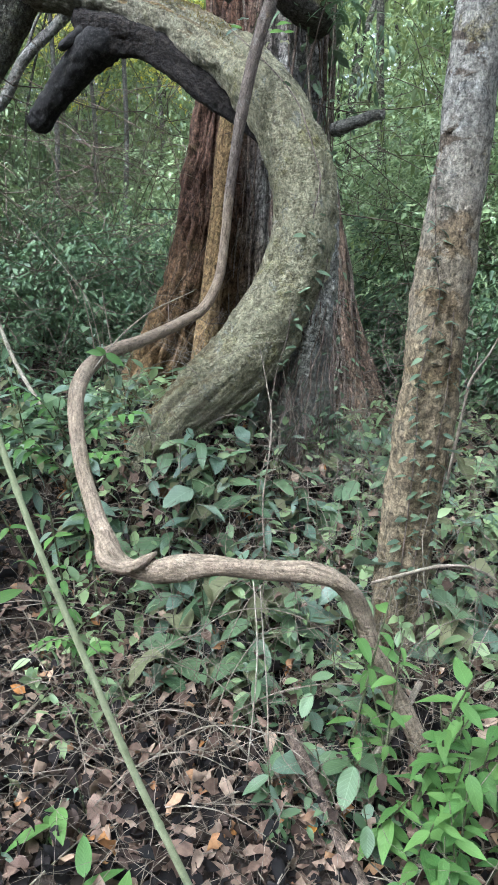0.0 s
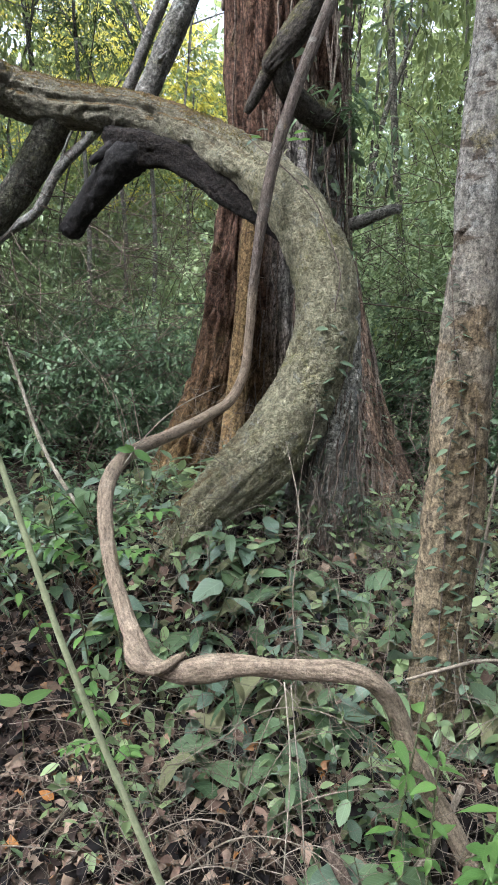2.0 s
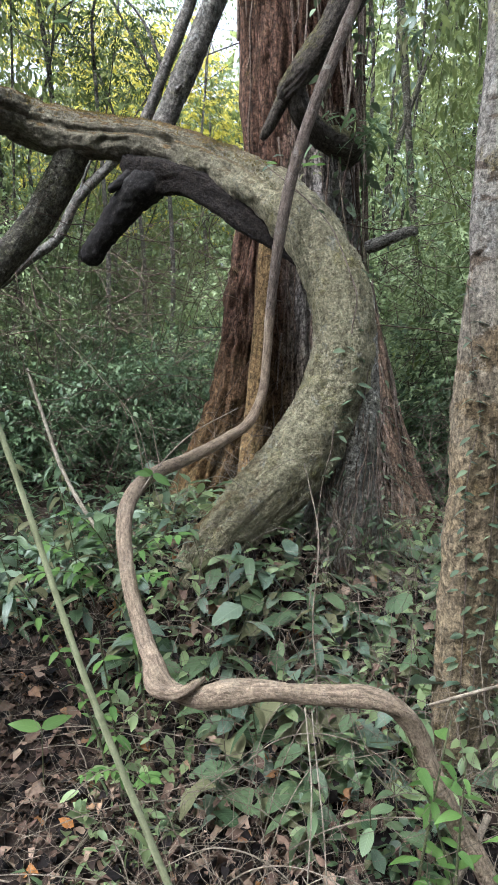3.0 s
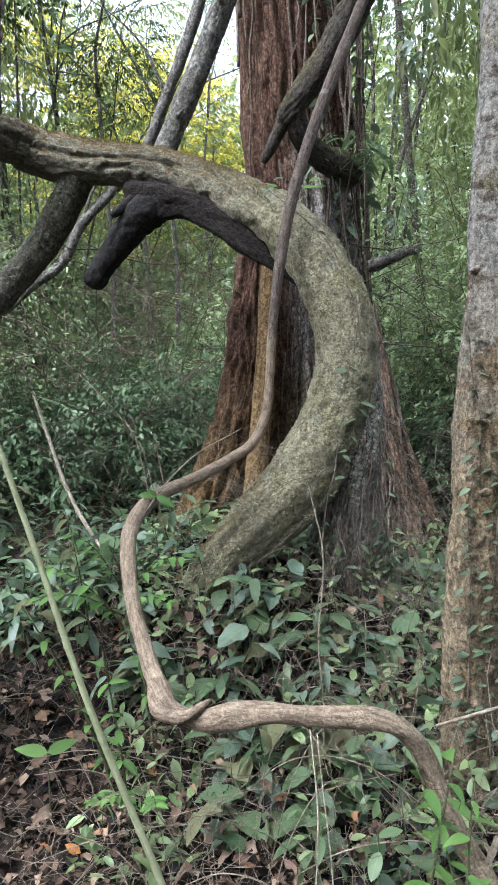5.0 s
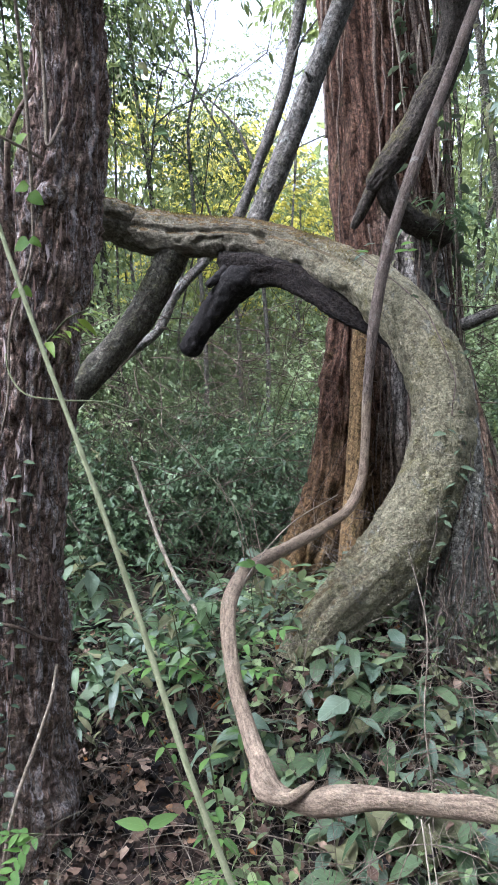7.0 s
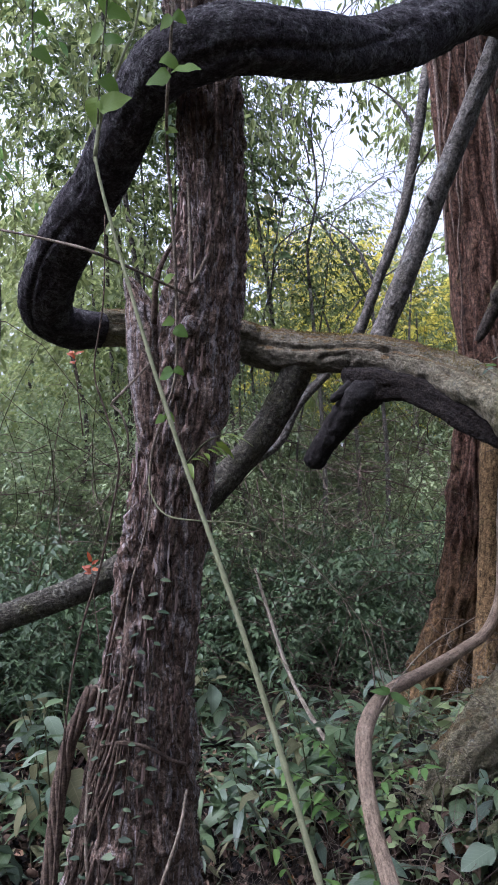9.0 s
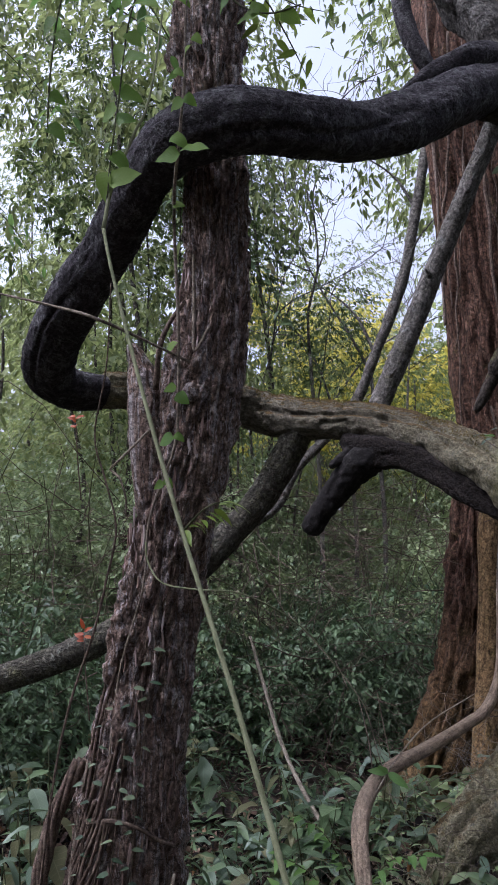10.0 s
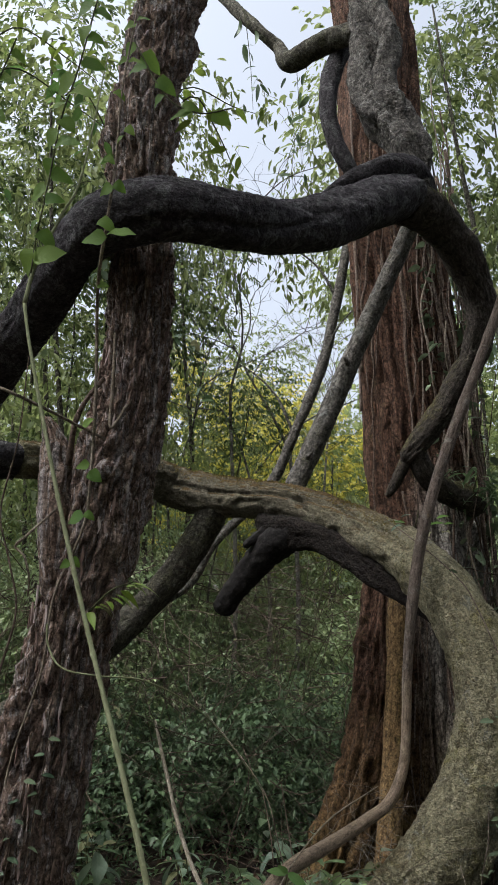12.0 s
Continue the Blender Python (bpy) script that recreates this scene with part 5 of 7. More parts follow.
def plant_undergrowth():
    rng = random.Random(21)
    # dense patch below the great tree and round the slender trunk
    for k in range(105):
        x, y = rng.uniform(-0.45, 1.8), rng.uniform(2.3, 4.6)
        if math.hypot(x - 0.78, y - 2.5) < 0.16 or math.hypot(x - 0.1, y - 3.5) < 0.22:
            continue
        plant(x, y, rng.uniform(0.12, 0.4), rng.randint(5, 8), rng.uniform(0.12, 0.21), rng.choice(("broad", "lance")), rng)
    for k in range(56):
        x, y = rng.uniform(-3.2, -0.3), rng.uniform(3.25, 5.4)
        plant(x, y, rng.uniform(0.2, 0.62), rng.randint(6, 11), rng.uniform(0.11, 0.2), rng.choice(("broad", "lance", "lance")), rng)
    for k in range(26):
        x, y = rng.uniform(-0.05, 0.62), rng.uniform(1.5, 2.25)
        if (x < 0.3 and y < 1.75) or (x < 0.2 and y < 2.15):
            continue
        plant(x, y, rng.uniform(0.1, 0.34), rng.randint(4, 7), rng.uniform(0.08, 0.14), rng.choice(("broad", "broad", "lance")), rng)
    for k in range(16):
        x, y = rng.uniform(-1.3, -0.2), rng.uniform(1.7, 3.2)
        plant(x, y, rng.uniform(0.06, 0.18), rng.randint(3, 6), rng.uniform(0.05, 0.09), "lance", rng)
    for k in range(12):
        x, y = rng.uniform(-2.6, -1.75), rng.uniform(2.6, 3.4)
        plant(x, y, rng.uniform(0.2, 0.5), rng.randint(6, 9), rng.uniform(0.12, 0.19), "broad", rng)
    for k in range(26):
        x, y = rng.uniform(-0.6, 0.55), rng.uniform(2.95, 3.32)
        plant(x, y, rng.uniform(0.14, 0.34), rng.randint(5, 8), rng.uniform(0.10, 0.17), rng.choice(("broad", "lance")), rng)
    for k in range(48):
        x, y = rng.uniform(-0.35, 1.35), rng.uniform(2.25, 3.2)
        if math.hypot(x - 0.78, y - 2.5) < 0.16:
            continue
        plant(x, y, rng.uniform(0.1, 0.3), rng.randint(4, 7), rng.uniform(0.11, 0.21), rng.choice(("broad", "broad", "lance")), rng)
    for k in range(18):
        x, y = rng.uniform(-3.6, 2.8), rng.uniform(5.7, 7.2)
        if abs(x - 0.4) < 0.9:
            continue
        plant(x, y, rng.uniform(0.7, 1.9), rng.randint(10, 16), rng.uniform(0.12, 0.2), "lance", rng)
    # fresh green saplings close by
    for x, y, h in ((0.62, 1.72, 0.5), (0.75, 1.62, 0.42), (0.55, 1.5, 0.34), (0.82, 1.85, 0.55), (0.68, 1.42, 0.36), (0.9, 1.6, 0.4), (0.5, 1.66, 0.28), (0.62, 1.9, 0.62), (0.78, 1.35, 0.3), (0.66, 1.6, 0.45), (0.85, 1.72, 0.5)):
        plant(x, y, h, rng.randint(10, 15), rng.uniform(0.075, 0.105), "bright", rng)
    for x, y, h in ((-0.42, 1.75, 0.16), (-0.6, 1.6, 0.2), (-0.3, 1.5, 0.14), (-0.2, 1.45, 0.1), (-0.62, 1.42, 0.2)):
        plant(x, y, h, rng.randint(5, 7), rng.uniform(0.1, 0.14), "bright", rng)
    for x, y, h in ((0.46, 1.86, 0.68), (0.56, 1.8, 0.62), (0.64, 1.75, 0.7), (0.72, 1.66, 0.62), (0.80, 1.55, 0.5), (0.70, 1.5, 0.44), (0.62, 1.38, 0.3), (0.86, 1.45, 0.42)):
        plant(x, y, h, rng.randint(11, 16), rng.uniform(0.075, 0.11), "bright", rng)
    # broad-leaved plants beside the flaky trunk and along the dead stick
    for k in range(22):
        x, y = (rng.uniform(-1.35, -0.6), rng.uniform(3.15, 4.1)) if k < 13 else (rng.uniform(-2.5, -1.75), rng.uniform(2.9, 3.9))
        plant(x, y, rng.uniform(0.2, 0.42) if k < 13 else rng.uniform(0.4, 0.8), rng.randint(7, 10), rng.uniform(0.14, 0.21), rng.choice(("lance", "broad", "lance")), rng)
    # leafy sprigs round the vine where it rises
    for x, y, h in ((-0.52, 2.62, 0.85), (-0.38, 2.72, 0.8), (-0.45, 2.5, 0.75)):
        plant(x, y, h, 14, 0.075, "bright", rng)
    # tall plant with upright blue-green leaves by the buttress, and drooping saplings further back
    plant(-0.01, 4.28, 0.42, 7, 0.2, "broad", rng, (0.0, 0.0))
    plant(-0.62, 7.3, 1.45, 10, 0.26, "lance", rng, (0.05, 0.0))
    plant(-0.22, 7.6, 1.5, 9, 0.22, "bright", rng, (0.0, 0.0))
    t = thing("seedling", (-0.755, 2.55, float(ground_z(-0.755, 2.55))), "seedling with two bright green leaves", "plant")
    place_part("stem", tube("stem", [(0, 0, -0.01, 0.003), (0, 0, 0.12, 0.0025), (0.0, 0, 0.27, 0.002)], 6, 0.03, None, M_STALK), t, Matrix.Identity(4))
    for yaw, roll, s in ((1.75, -0.8, 0.125), (-1.2, 0.8, 0.12)):
        place_part("leaf", LEAVES["bright"][0], t, leaf_pose(Vector((0, 0, 0.27)), yaw, 0.3, roll, s))


plant_undergrowth()


def ground_cover():
    rng = np.random.default_rng(23)

    def cover(n, x0, x1, y0, y1, h, smin, smax, blade, mat):
        x, y = rng.uniform(x0, x1, n), rng.uniform(y0, y1, n)
        keep = fbm(x * 2.2 + 30, y * 2.2 + 30, 4, 2) > 0.40
        x, y = x[keep], y[keep]
        n = len(x)
        p = np.stack([x, y, ground_z(x, y) + rng.uniform(0.01, 1, n) ** 1.5 * h], -1)
        me = scatter_mesh("ground_cover", p, rng.uniform(smin, smax, n), rng.uniform(0, 6.28, n), rng.normal(0.0, 0.45, n), rng.normal(0, 0.5, n), blade, mat)
        tagged(new("ground_cover", me), "low tangled green ground cover", "undergrowth", kind="stuff")

    cover(6500, -0.6, 2.6, 2.1, 5.2, 0.26, 0.03, 0.10, SMALL, M_FAR)
    cover(5200, -3.6, -0.3, 3.3, 6.0, 0.3, 0.05, 0.12, LONG, M_DARKLEAF)
    cover(450, 0.2, 0.7, 1.5, 2.2, 0.14, 0.03, 0.07, SMALL, M_DARKLEAF)
    cover(5000, -6, 6, 5.2, 8.5, 0.5, 0.06, 0.14, LONG, M_DARKLEAF)


ground_cover()


# ---------------------------------------------------------------- climbers, strands and stalks
def strand(name, rows, segs, step, mat, label, category, group="", seed=0, rough=0.2):
    t = thing(name, rows[0][:3], label, category, group)
    part("stem", tube("stem", rows, segs, step, lumpy(rough, 4, 12, seed) if rough else None, mat), t)
    return t


LEAVES["climber"] = [leaf_mesh("leaf", M_CLIMB, rows=6, width=0.75, fold=0.2, droop=d, tip=0.9, waist=0.35, wave=0.15, seed=i) for i, d in enumerate((0.5, 0.9, 0.3))]
LEAVES["ivy"] = [leaf_mesh("leaf", M_IVY, rows=4, width=0.55, fold=0.2, droop=d, tip=0.8, waist=0.5, seed=i) for i, d in enumerate((0.2, 0.5, 0.35))]
LEAVES["deep"] = [leaf_mesh("leaf", M_DEEPIVY, rows=4, width=0.5, fold=0.2, droop=d, tip=0.8, waist=0.5, seed=i) for i, d in enumerate((0.2, 0.5, 0.35))]
LEAVES["red"] = [leaf_mesh("leaf", M_REDLEAF, rows=5, width=0.36, fold=0.25, droop=d, tip=0.9, waist=0.6, seed=i) for i, d in enumerate((0.4, 0.8))]
LEAVES["slim"] = [leaf_mesh("leaf", M_LEAF, rows=6, width=0.15, fold=0.25, droop=d, tip=0.9, waist=0.6, seed=i) for i, d in enumerate((0.4, 0.7, 0.2))]
LEAVES["lime"] = [leaf_mesh("leaf", M_LIME, rows=5, width=0.32, fold=0.25, droop=d, seed=i) for i, d in enumerate((0.5, 0.9, 0.3))]


def leaf_on(t, kind, p, yaw, pitch, roll, size, rng):
    off = Vector(p) - Vector(t.location)
    return place_part("leaf", rng.choice(LEAVES[kind]), t, leaf_pose(off, yaw, pitch, roll, size))


def leaf_facing(t, kind, p, way, face, size, rng):
    """A leaf that points along way and shows its face towards face."""
    y = Vector(way).normalized()
    z = Vector(face)
    z = (z - y * z.dot(y)).normalized()
    x = y.cross(z)
    m = Matrix(((x.x, y.x, z.x, 0), (x.y, y.y, z.y, 0), (x.z, y.z, z.z, 0), (0, 0, 0, 1)))
    off = Vector(p) - Vector(t.location)
    return place_part("leaf", rng.choice(LEAVES[kind]), t, Matrix.Translation(off) @ m @ Matrix.Diagonal((size, size, size, 1)))


def build_climbers():
    rng = random.Random(61)
    t = strand("climbing_vine", [(-0.80, 2.05, 4.6, 0.003), (-0.841, 2.02, 4.103, 0.0035), (-0.866, 2.02, 3.839, 0.004), (-0.873, 2.03, 3.573, 0.005), (-0.896, 2.05, 3.369, 0.006), (-0.949, 2.15, 3.237, 0.006), (-1.003, 2.3, 3.14, 0.006),
                                 (-1.001, 2.34, 2.848, 0.006), (-1.005, 2.36, 2.584, 0.006), (-1.034, 2.40, 2.388, 0.005), (*hug(2.15, -0.2, 0.006), 0.005), (*hug(1.9, -0.1, 0.004), 0.004), (*hug(1.6, -0.35, 0.003), 0.004), (*hug(1.2, -0.2, 0.003), 0.003)],
               8, 0.02, M_TWIG, "thin climbing vine with fresh green lobed leaves", "vine", seed=3)
    for x, y, z, s in ((-0.891, 2.02, 3.851, 0.07), (-0.84, 2.02, 3.682, 0.075), (-0.903, 2.02, 3.575, 0.06), (-0.867, 2.02, 3.484, 0.085), (-0.912, 2.02, 3.357, 0.10), (-0.879, 2.02, 3.281, 0.11), (-0.97, 2.2, 3.2, 0.08),
                       (-0.995, 2.33, 2.763, 0.08), (-0.998, 2.33, 2.583, 0.085), (-1.005, 2.33, 2.412, 0.08), (-1.048, 2.35, 2.254, 0.075), (-0.85, 2.03, 4.0, 0.07), (-0.83, 2.03, 4.15, 0.08)):
        for side in (1, -1):
            if rng.random() < 0.25:
                continue
            leaf_facing(t, "climber", (x, y - 0.008, z + rng.uniform(-0.02, 0.02)), (side * rng.uniform(0.6, 1), -0.15, rng.uniform(-0.7, 0.15)), (rng.uniform(-0.3, 0.3), -1, rng.uniform(0.1, 0.9)), s * rng.uniform(0.55, 0.95), rng)
    for rows, n, size in (([(-0.975, 2.00, 4.257, 0.003), (-1.025, 2.00, 3.953, 0.003), (-1.070, 2.00, 3.753, 0.003), (-1.093, 2.00, 3.512, 0.003), (-1.116, 2.00, 3.302, 0.003), (-1.124, 2.00, 3.158, 0.003)], 20, 0.11),
                          ([(-0.903, 2.20, 4.264, 0.003), (-0.763, 2.20, 3.986, 0.003), (-0.633, 2.20, 3.892, 0.003), (-0.507, 2.20, 3.900, 0.003)], 8, 0.10),
                          ([(-1.273, 2.00, 4.119, 0.003), (-1.332, 2.00, 3.888, 0.003), (-1.354, 2.00, 3.637, 0.003), (-1.355, 2.00, 3.415, 0.003)], 12, 0.09)):
        t = strand("climbing_vine", rows, 6, 0.03, M_STALK, "thin vine with backlit green leaves over the dark stem", "vine", seed=4)
        path = smooth_path(rows, 0.01)
        for k in range(n):
            p = path[int((k + 0.5 * rng.random()) / n * (len(path) - 1))][:3]
            side = 1 if k % 2 else -1
            leaf_facing(t, "climber", p, (side * rng.uniform(0.5, 1), rng.uniform(-0.3, 0.3), rng.uniform(-0.8, 0.2)), (rng.uniform(-0.4, 0.4), -1, rng.uniform(0.0, 0.9)), size * rng.uniform(0.6, 1.05), rng)
    t = strand("leafy_shoot", [(-1.0, 2.42, 2.1, 0.004), (-0.92, 2.40, 2.17, 0.003), (-0.84, 2.40, 2.2, 0.002)], 6, 0.02, M_STALK, "small shoot with yellow-green pointed leaves", "plant", rough=0)
    for k in range(9):
        leaf_on(t, "lime", (-1.0 + 0.018 * k, 2.42, 2.1 + 0.012 * k), rng.uniform(-2.6, -0.6), rng.uniform(-0.5, 0.3), rng.uniform(-0.4, 0.4), rng.uniform(0.07, 0.13), rng)
    for x, y, z in ((-1.336, 2.35, 1.743), (-1.369, 2.3, 2.485)):
        t = strand("red_shoot", [(x + 0.03, y, z - 0.28, 0.0025), (x + 0.01, y, z - 0.12, 0.002), (x, y, z, 0.0015)], 6, 0.02, M_STRAND, "thin shoot tipped with young red leaves", "plant", "red shoots", rough=0)
        for k in range(6):
            leaf_facing(t, "red", (x, y, z - 0.02 + 0.008 * k), (rng.uniform(-1, 1), -0.2, rng.uniform(-0.3, 0.9)), (rng.uniform(-0.3, 0.3), -1, 0.5), rng.uniform(0.025, 0.045), rng)
    # ladder of small leaves on the flaky trunk
    for ang, z1, z0, n in ((0.42, 1.72, 0.1, 26), (0.12, 1.58, 0.2, 22), (-0.55, 1.5, 0.25, 18), (-0.9, 1.3, 0.3, 12)):
        rows = [(*hug(z1 + (z0 - z1) * k / 6, ang + rng.uniform(-0.06, 0.06), 0.006), 0.002 + 0.0004 * k) for k in range(7)]
        t = strand("ivy", rows, 6, 0.03, M_STRAND, "small ivy climbing the flaky trunk with rungs of leaves", "ivy", "ivy on the trunks", 5)
        path = smooth_path(rows, 0.01)
        for k in range(n):
            p = path[int((0.02 + 0.9 * k / n) * (len(path) - 1))][:3]
            side = 1 if k % 2 else -1
            leaf_on(t, "deep" if k % 3 else "ivy", (p[0], p[1] - 0.012, p[2]), side * rng.uniform(1.2, 1.9), rng.uniform(-0.25, 0.15), -side * rng.uniform(-0.1, 0.6), rng.uniform(0.03, 0.055), rng)
    # ivy on the slender tree
    for rows, n in (([(0.695, 2.375, 1.96, 0.0025), (0.717, 2.35, 1.699, 0.003), (0.748, 2.345, 1.542, 0.003), (0.727, 2.345, 1.396, 0.0035), (0.712, 2.345, 1.245, 0.0035), (0.725, 2.345, 1.088, 0.004), (0.733, 2.36, 0.878, 0.004), (0.737, 2.375, 0.7, 0.004), (0.74, 2.38, 0.4, 0.004)], 64),
                    ([(0.80, 2.345, 1.5, 0.002), (0.81, 2.345, 1.25, 0.003), (0.795, 2.345, 1.0, 0.003), (0.785, 2.36, 0.75, 0.003), (0.77, 2.375, 0.4, 0.003)], 44),
                    ([(0.86, 2.39, 1.45, 0.002), (0.865, 2.385, 1.15, 0.003), (0.85, 2.38, 0.85, 0.003), (0.83, 2.40, 0.5, 0.003)], 18)):
        t = strand("ivy", [(x, y, z, r * 0.6) for x, y, z, r in rows], 6, 0.03, M_ROOT, "ivy with dull green leaves climbing the slender trunk", "ivy", "ivy on the trunks", 6)
        path = smooth_path(rows, 0.01)
        for k in range(n):
            p = path[int((0.02 + 0.95 * k / n) * (len(path) - 1))][:3]
            side = 1 if k % 2 else -1
            leaf_on(t, "deep" if k % 5 else "ivy", (p[0] + rng.uniform(-0.025, 0.025), p[1] - 0.006, p[2] + rng.uniform(-0.02, 0.02)), side * rng.uniform(1.1, 1.9), rng.uniform(-0.5, 0.0), -side * rng.uniform(-0.1, 0.5), rng.uniform(0.024, 0.052), rng)
    # runner and ivy down the arch
    rows = [(0.06, 3.98, 2.68, 0.002), (0.288, 3.72, 2.44, 0.003), (0.40, 3.61, 2.3, 0.003), (0.45, 3.59, 2.2, 0.0032), (0.487, 3.50, 2.07, 0.003), (0.52, 3.47, 1.95, 0.0032), (0.50, 3.455, 1.8, 0.003), (0.49, 3.42, 1.601, 0.003), (0.42, 3.37, 1.40, 0.0028), (0.40, 3.35, 1.25, 0.0028), (0.36, 3.33, 1.1, 0.0025), (0.33, 3.3, 0.85, 0.0025)]
    t = strand("ivy", rows, 7, 0.02, M_ROOT, "pale ivy runner hanging over the mossy arch", "ivy", "ivy on the trunks", 8)
    path = smooth_path(rows, 0.01)
    for k in range(54):
        f = rng.random()
        f = f if k < 12 else 0.55 + 0.45 * f
        p = path[int(f * (len(path) - 1))][:3]
        leaf_on(t, "ivy", (p[0] + rng.uniform(-0.03, 0.06), p[1] - 0.005, p[2]), rng.uniform(-2.2, 2.2), rng.uniform(-0.6, 0.1), rng.uniform(-0.5, 0.5), rng.uniform(0.035, 0.075), rng)
    for k in range(16):
        a, z1 = rng.uniform(-1.1, 1.1), rng.uniform(0.9, 1.5)
        rows = []
        for i in range(5):
            z = z1 + (0.45 - z1) * i / 4
            rad = 0.125 + 0.155 * max(0.0, 1.45 - z)
            aa = a + rng.uniform(-0.15, 0.15)
            rows.append((0.535 + rad * math.sin(aa), 3.635 - rad * math.cos(aa), z, 0.002 + 0.0004 * i))
        t = strand("ivy", rows, 6, 0.04, M_ROOT, "ivy strand with small leaves on the liana's roots", "ivy", "ivy on the trunks", 160 + k)
        path = smooth_path(rows, 0.01)
        for q in range(18):
            p = path[int(rng.random() * (len(path) - 1))][:3]
            leaf_on(t, "ivy", (p[0] + rng.uniform(-0.02, 0.02), p[1] - 0.015, p[2]), rng.uniform(-2.2, 2.2), rng.uniform(-0.9, -0.1), rng.uniform(-0.5, 0.5), rng.uniform(0.025, 0.055), rng)
    for k in range(26):
        a, z1 = rng.uniform(-1.2, 1.2), rng.uniform(1.1, 2.1)
        rows = []
        for i in range(5):
            z = z1 + (0.5 - z1) * i / 4
            f = max(0.0, (2.1 - z) / 1.6)
            rad = 0.205 + 0.17 * f
            aa = a + rng.uniform(-0.12, 0.12)
            rows.append((0.66 + 0.18 * f + rad * math.sin(aa), 5.15 - 0.24 * f - rad * math.cos(aa), z, 0.003 + 0.0005 * i))
        t = strand("ivy", rows, 6, 0.04, M_ROOT, "ivy strand with small leaves over the buttress", "ivy", "ivy on the trunks", 20 + k)
        path = smooth_path(rows, 0.01)
        for q in range(11):
            p = path[int(rng.random() * (len(path) - 1))][:3]
            leaf_on(t, "ivy", (p[0], p[1] - 0.02, p[2]), rng.uniform(-2.2, 2.2), rng.uniform(-0.9, -0.1), rng.uniform(-0.5, 0.5), rng.uniform(0.035, 0.07), rng)
    # ivy up the great trunk
    for k in range(14):
        a, z1 = rng.uniform(-1.35, 0.2), rng.uniform(2.6, 6.2)
        rows = []
        for i in range(6):
            z = z1 - 0.32 * i
            aa = a + rng.uniform(-0.08, 0.08)
            rows.append((0.47 - 0.045 * max(0, z - 2) + 0.47 * math.cos(aa), 5.55 + 0.47 * math.sin(aa), z, 0.003 + 0.0006 * i))
        t = strand("ivy", rows, 6, 0.05, M_ROOT, "ivy with dull leaves climbing the red-brown trunk", "ivy", "ivy on the trunks", 120 + k)
        path = smooth_path(rows, 0.01)
        for q in range(18):
            p = path[int(rng.random() * (len(path) - 1))][:3]
            leaf_on(t, "ivy", (p[0] + rng.uniform(-0.04, 0.04), p[1] - 0.03, p[2]), rng.uniform(-2.4, 2.4), rng.uniform(-0.8, 0.1), rng.uniform(-0.5, 0.5), rng.uniform(0.05, 0.11), rng)
    for k in range(9):
        a, z1, dz = rng.uniform(-1.5, -0.1), rng.uniform(4.2, 6.6), rng.uniform(0.22, 0.42)
        rows = []
        for i in range(7):
            z = z1 - dz * i
            aa = a + rng.uniform(-0.16, 0.16)
            rad = 0.47 + rng.uniform(0.0, 0.04)
            rows.append((0.47 - 0.045 * max(0, z - 2) + rad * math.cos(aa), 5.55 + rad * math.sin(aa), z, rng.uniform(0.004, 0.008)))
        strand("root_strand", rows, 6, 0.04, M_TWIG if k % 2 else M_ROOT, "thin pale root strand hanging on the red-brown trunk", "root", "strands on the trunk", 400 + k, 0.3)
    # fern-like tuft on the fork, and leaves by the stub
    t = strand("epiphyte", [(0.66, 4.92, 2.95, 0.006), (0.68, 4.86, 3.02, 0.005), (0.70, 4.80, 3.1, 0.003)], 6, 0.02, M_STALK, "tuft of narrow green leaves growing on the fork", "plant", rough=0)
    for k in range(90):
        leaf_on(t, "slim", (0.66 + rng.uniform(-0.18, 0.3), 4.88 + rng.uniform(-0.1, 0.05), 3.02 + rng.uniform(-0.1, 0.14)), rng.uniform(-3.1, 3.1), rng.uniform(-0.8, 0.4), rng.uniform(-0.5, 0.5), rng.uniform(0.08, 0.17), rng)
    t = strand("epiphyte", [(0.22, 4.2, 2.62, 0.004), (0.24, 4.12, 2.68, 0.003), (0.25, 4.08, 2.74, 0.002)], 6, 0.02, M_STALK, "small tuft of green leaves growing on the arch", "plant", rough=0)
    for k in range(14):
        leaf_on(t, "bright" if k % 3 == 0 else "lance", (0.2 + rng.uniform(-0.14, 0.18), 4.05 + rng.uniform(-0.05, 0.05), 2.66 - 0.4 * rng.uniform(-0.1, 0.2)), rng.uniform(-3.1, 3.1), rng.uniform(-0.3, 0.6), rng.uniform(-0.5, 0.5), rng.uniform(0.05, 0.1), rng)
    # strands on and beside the flaky trunk
    def clinging(spans, r):
        return [(*hug(z, a, r * 0.6), r * rng.uniform(0.8, 1.15)) for z, a in spans]

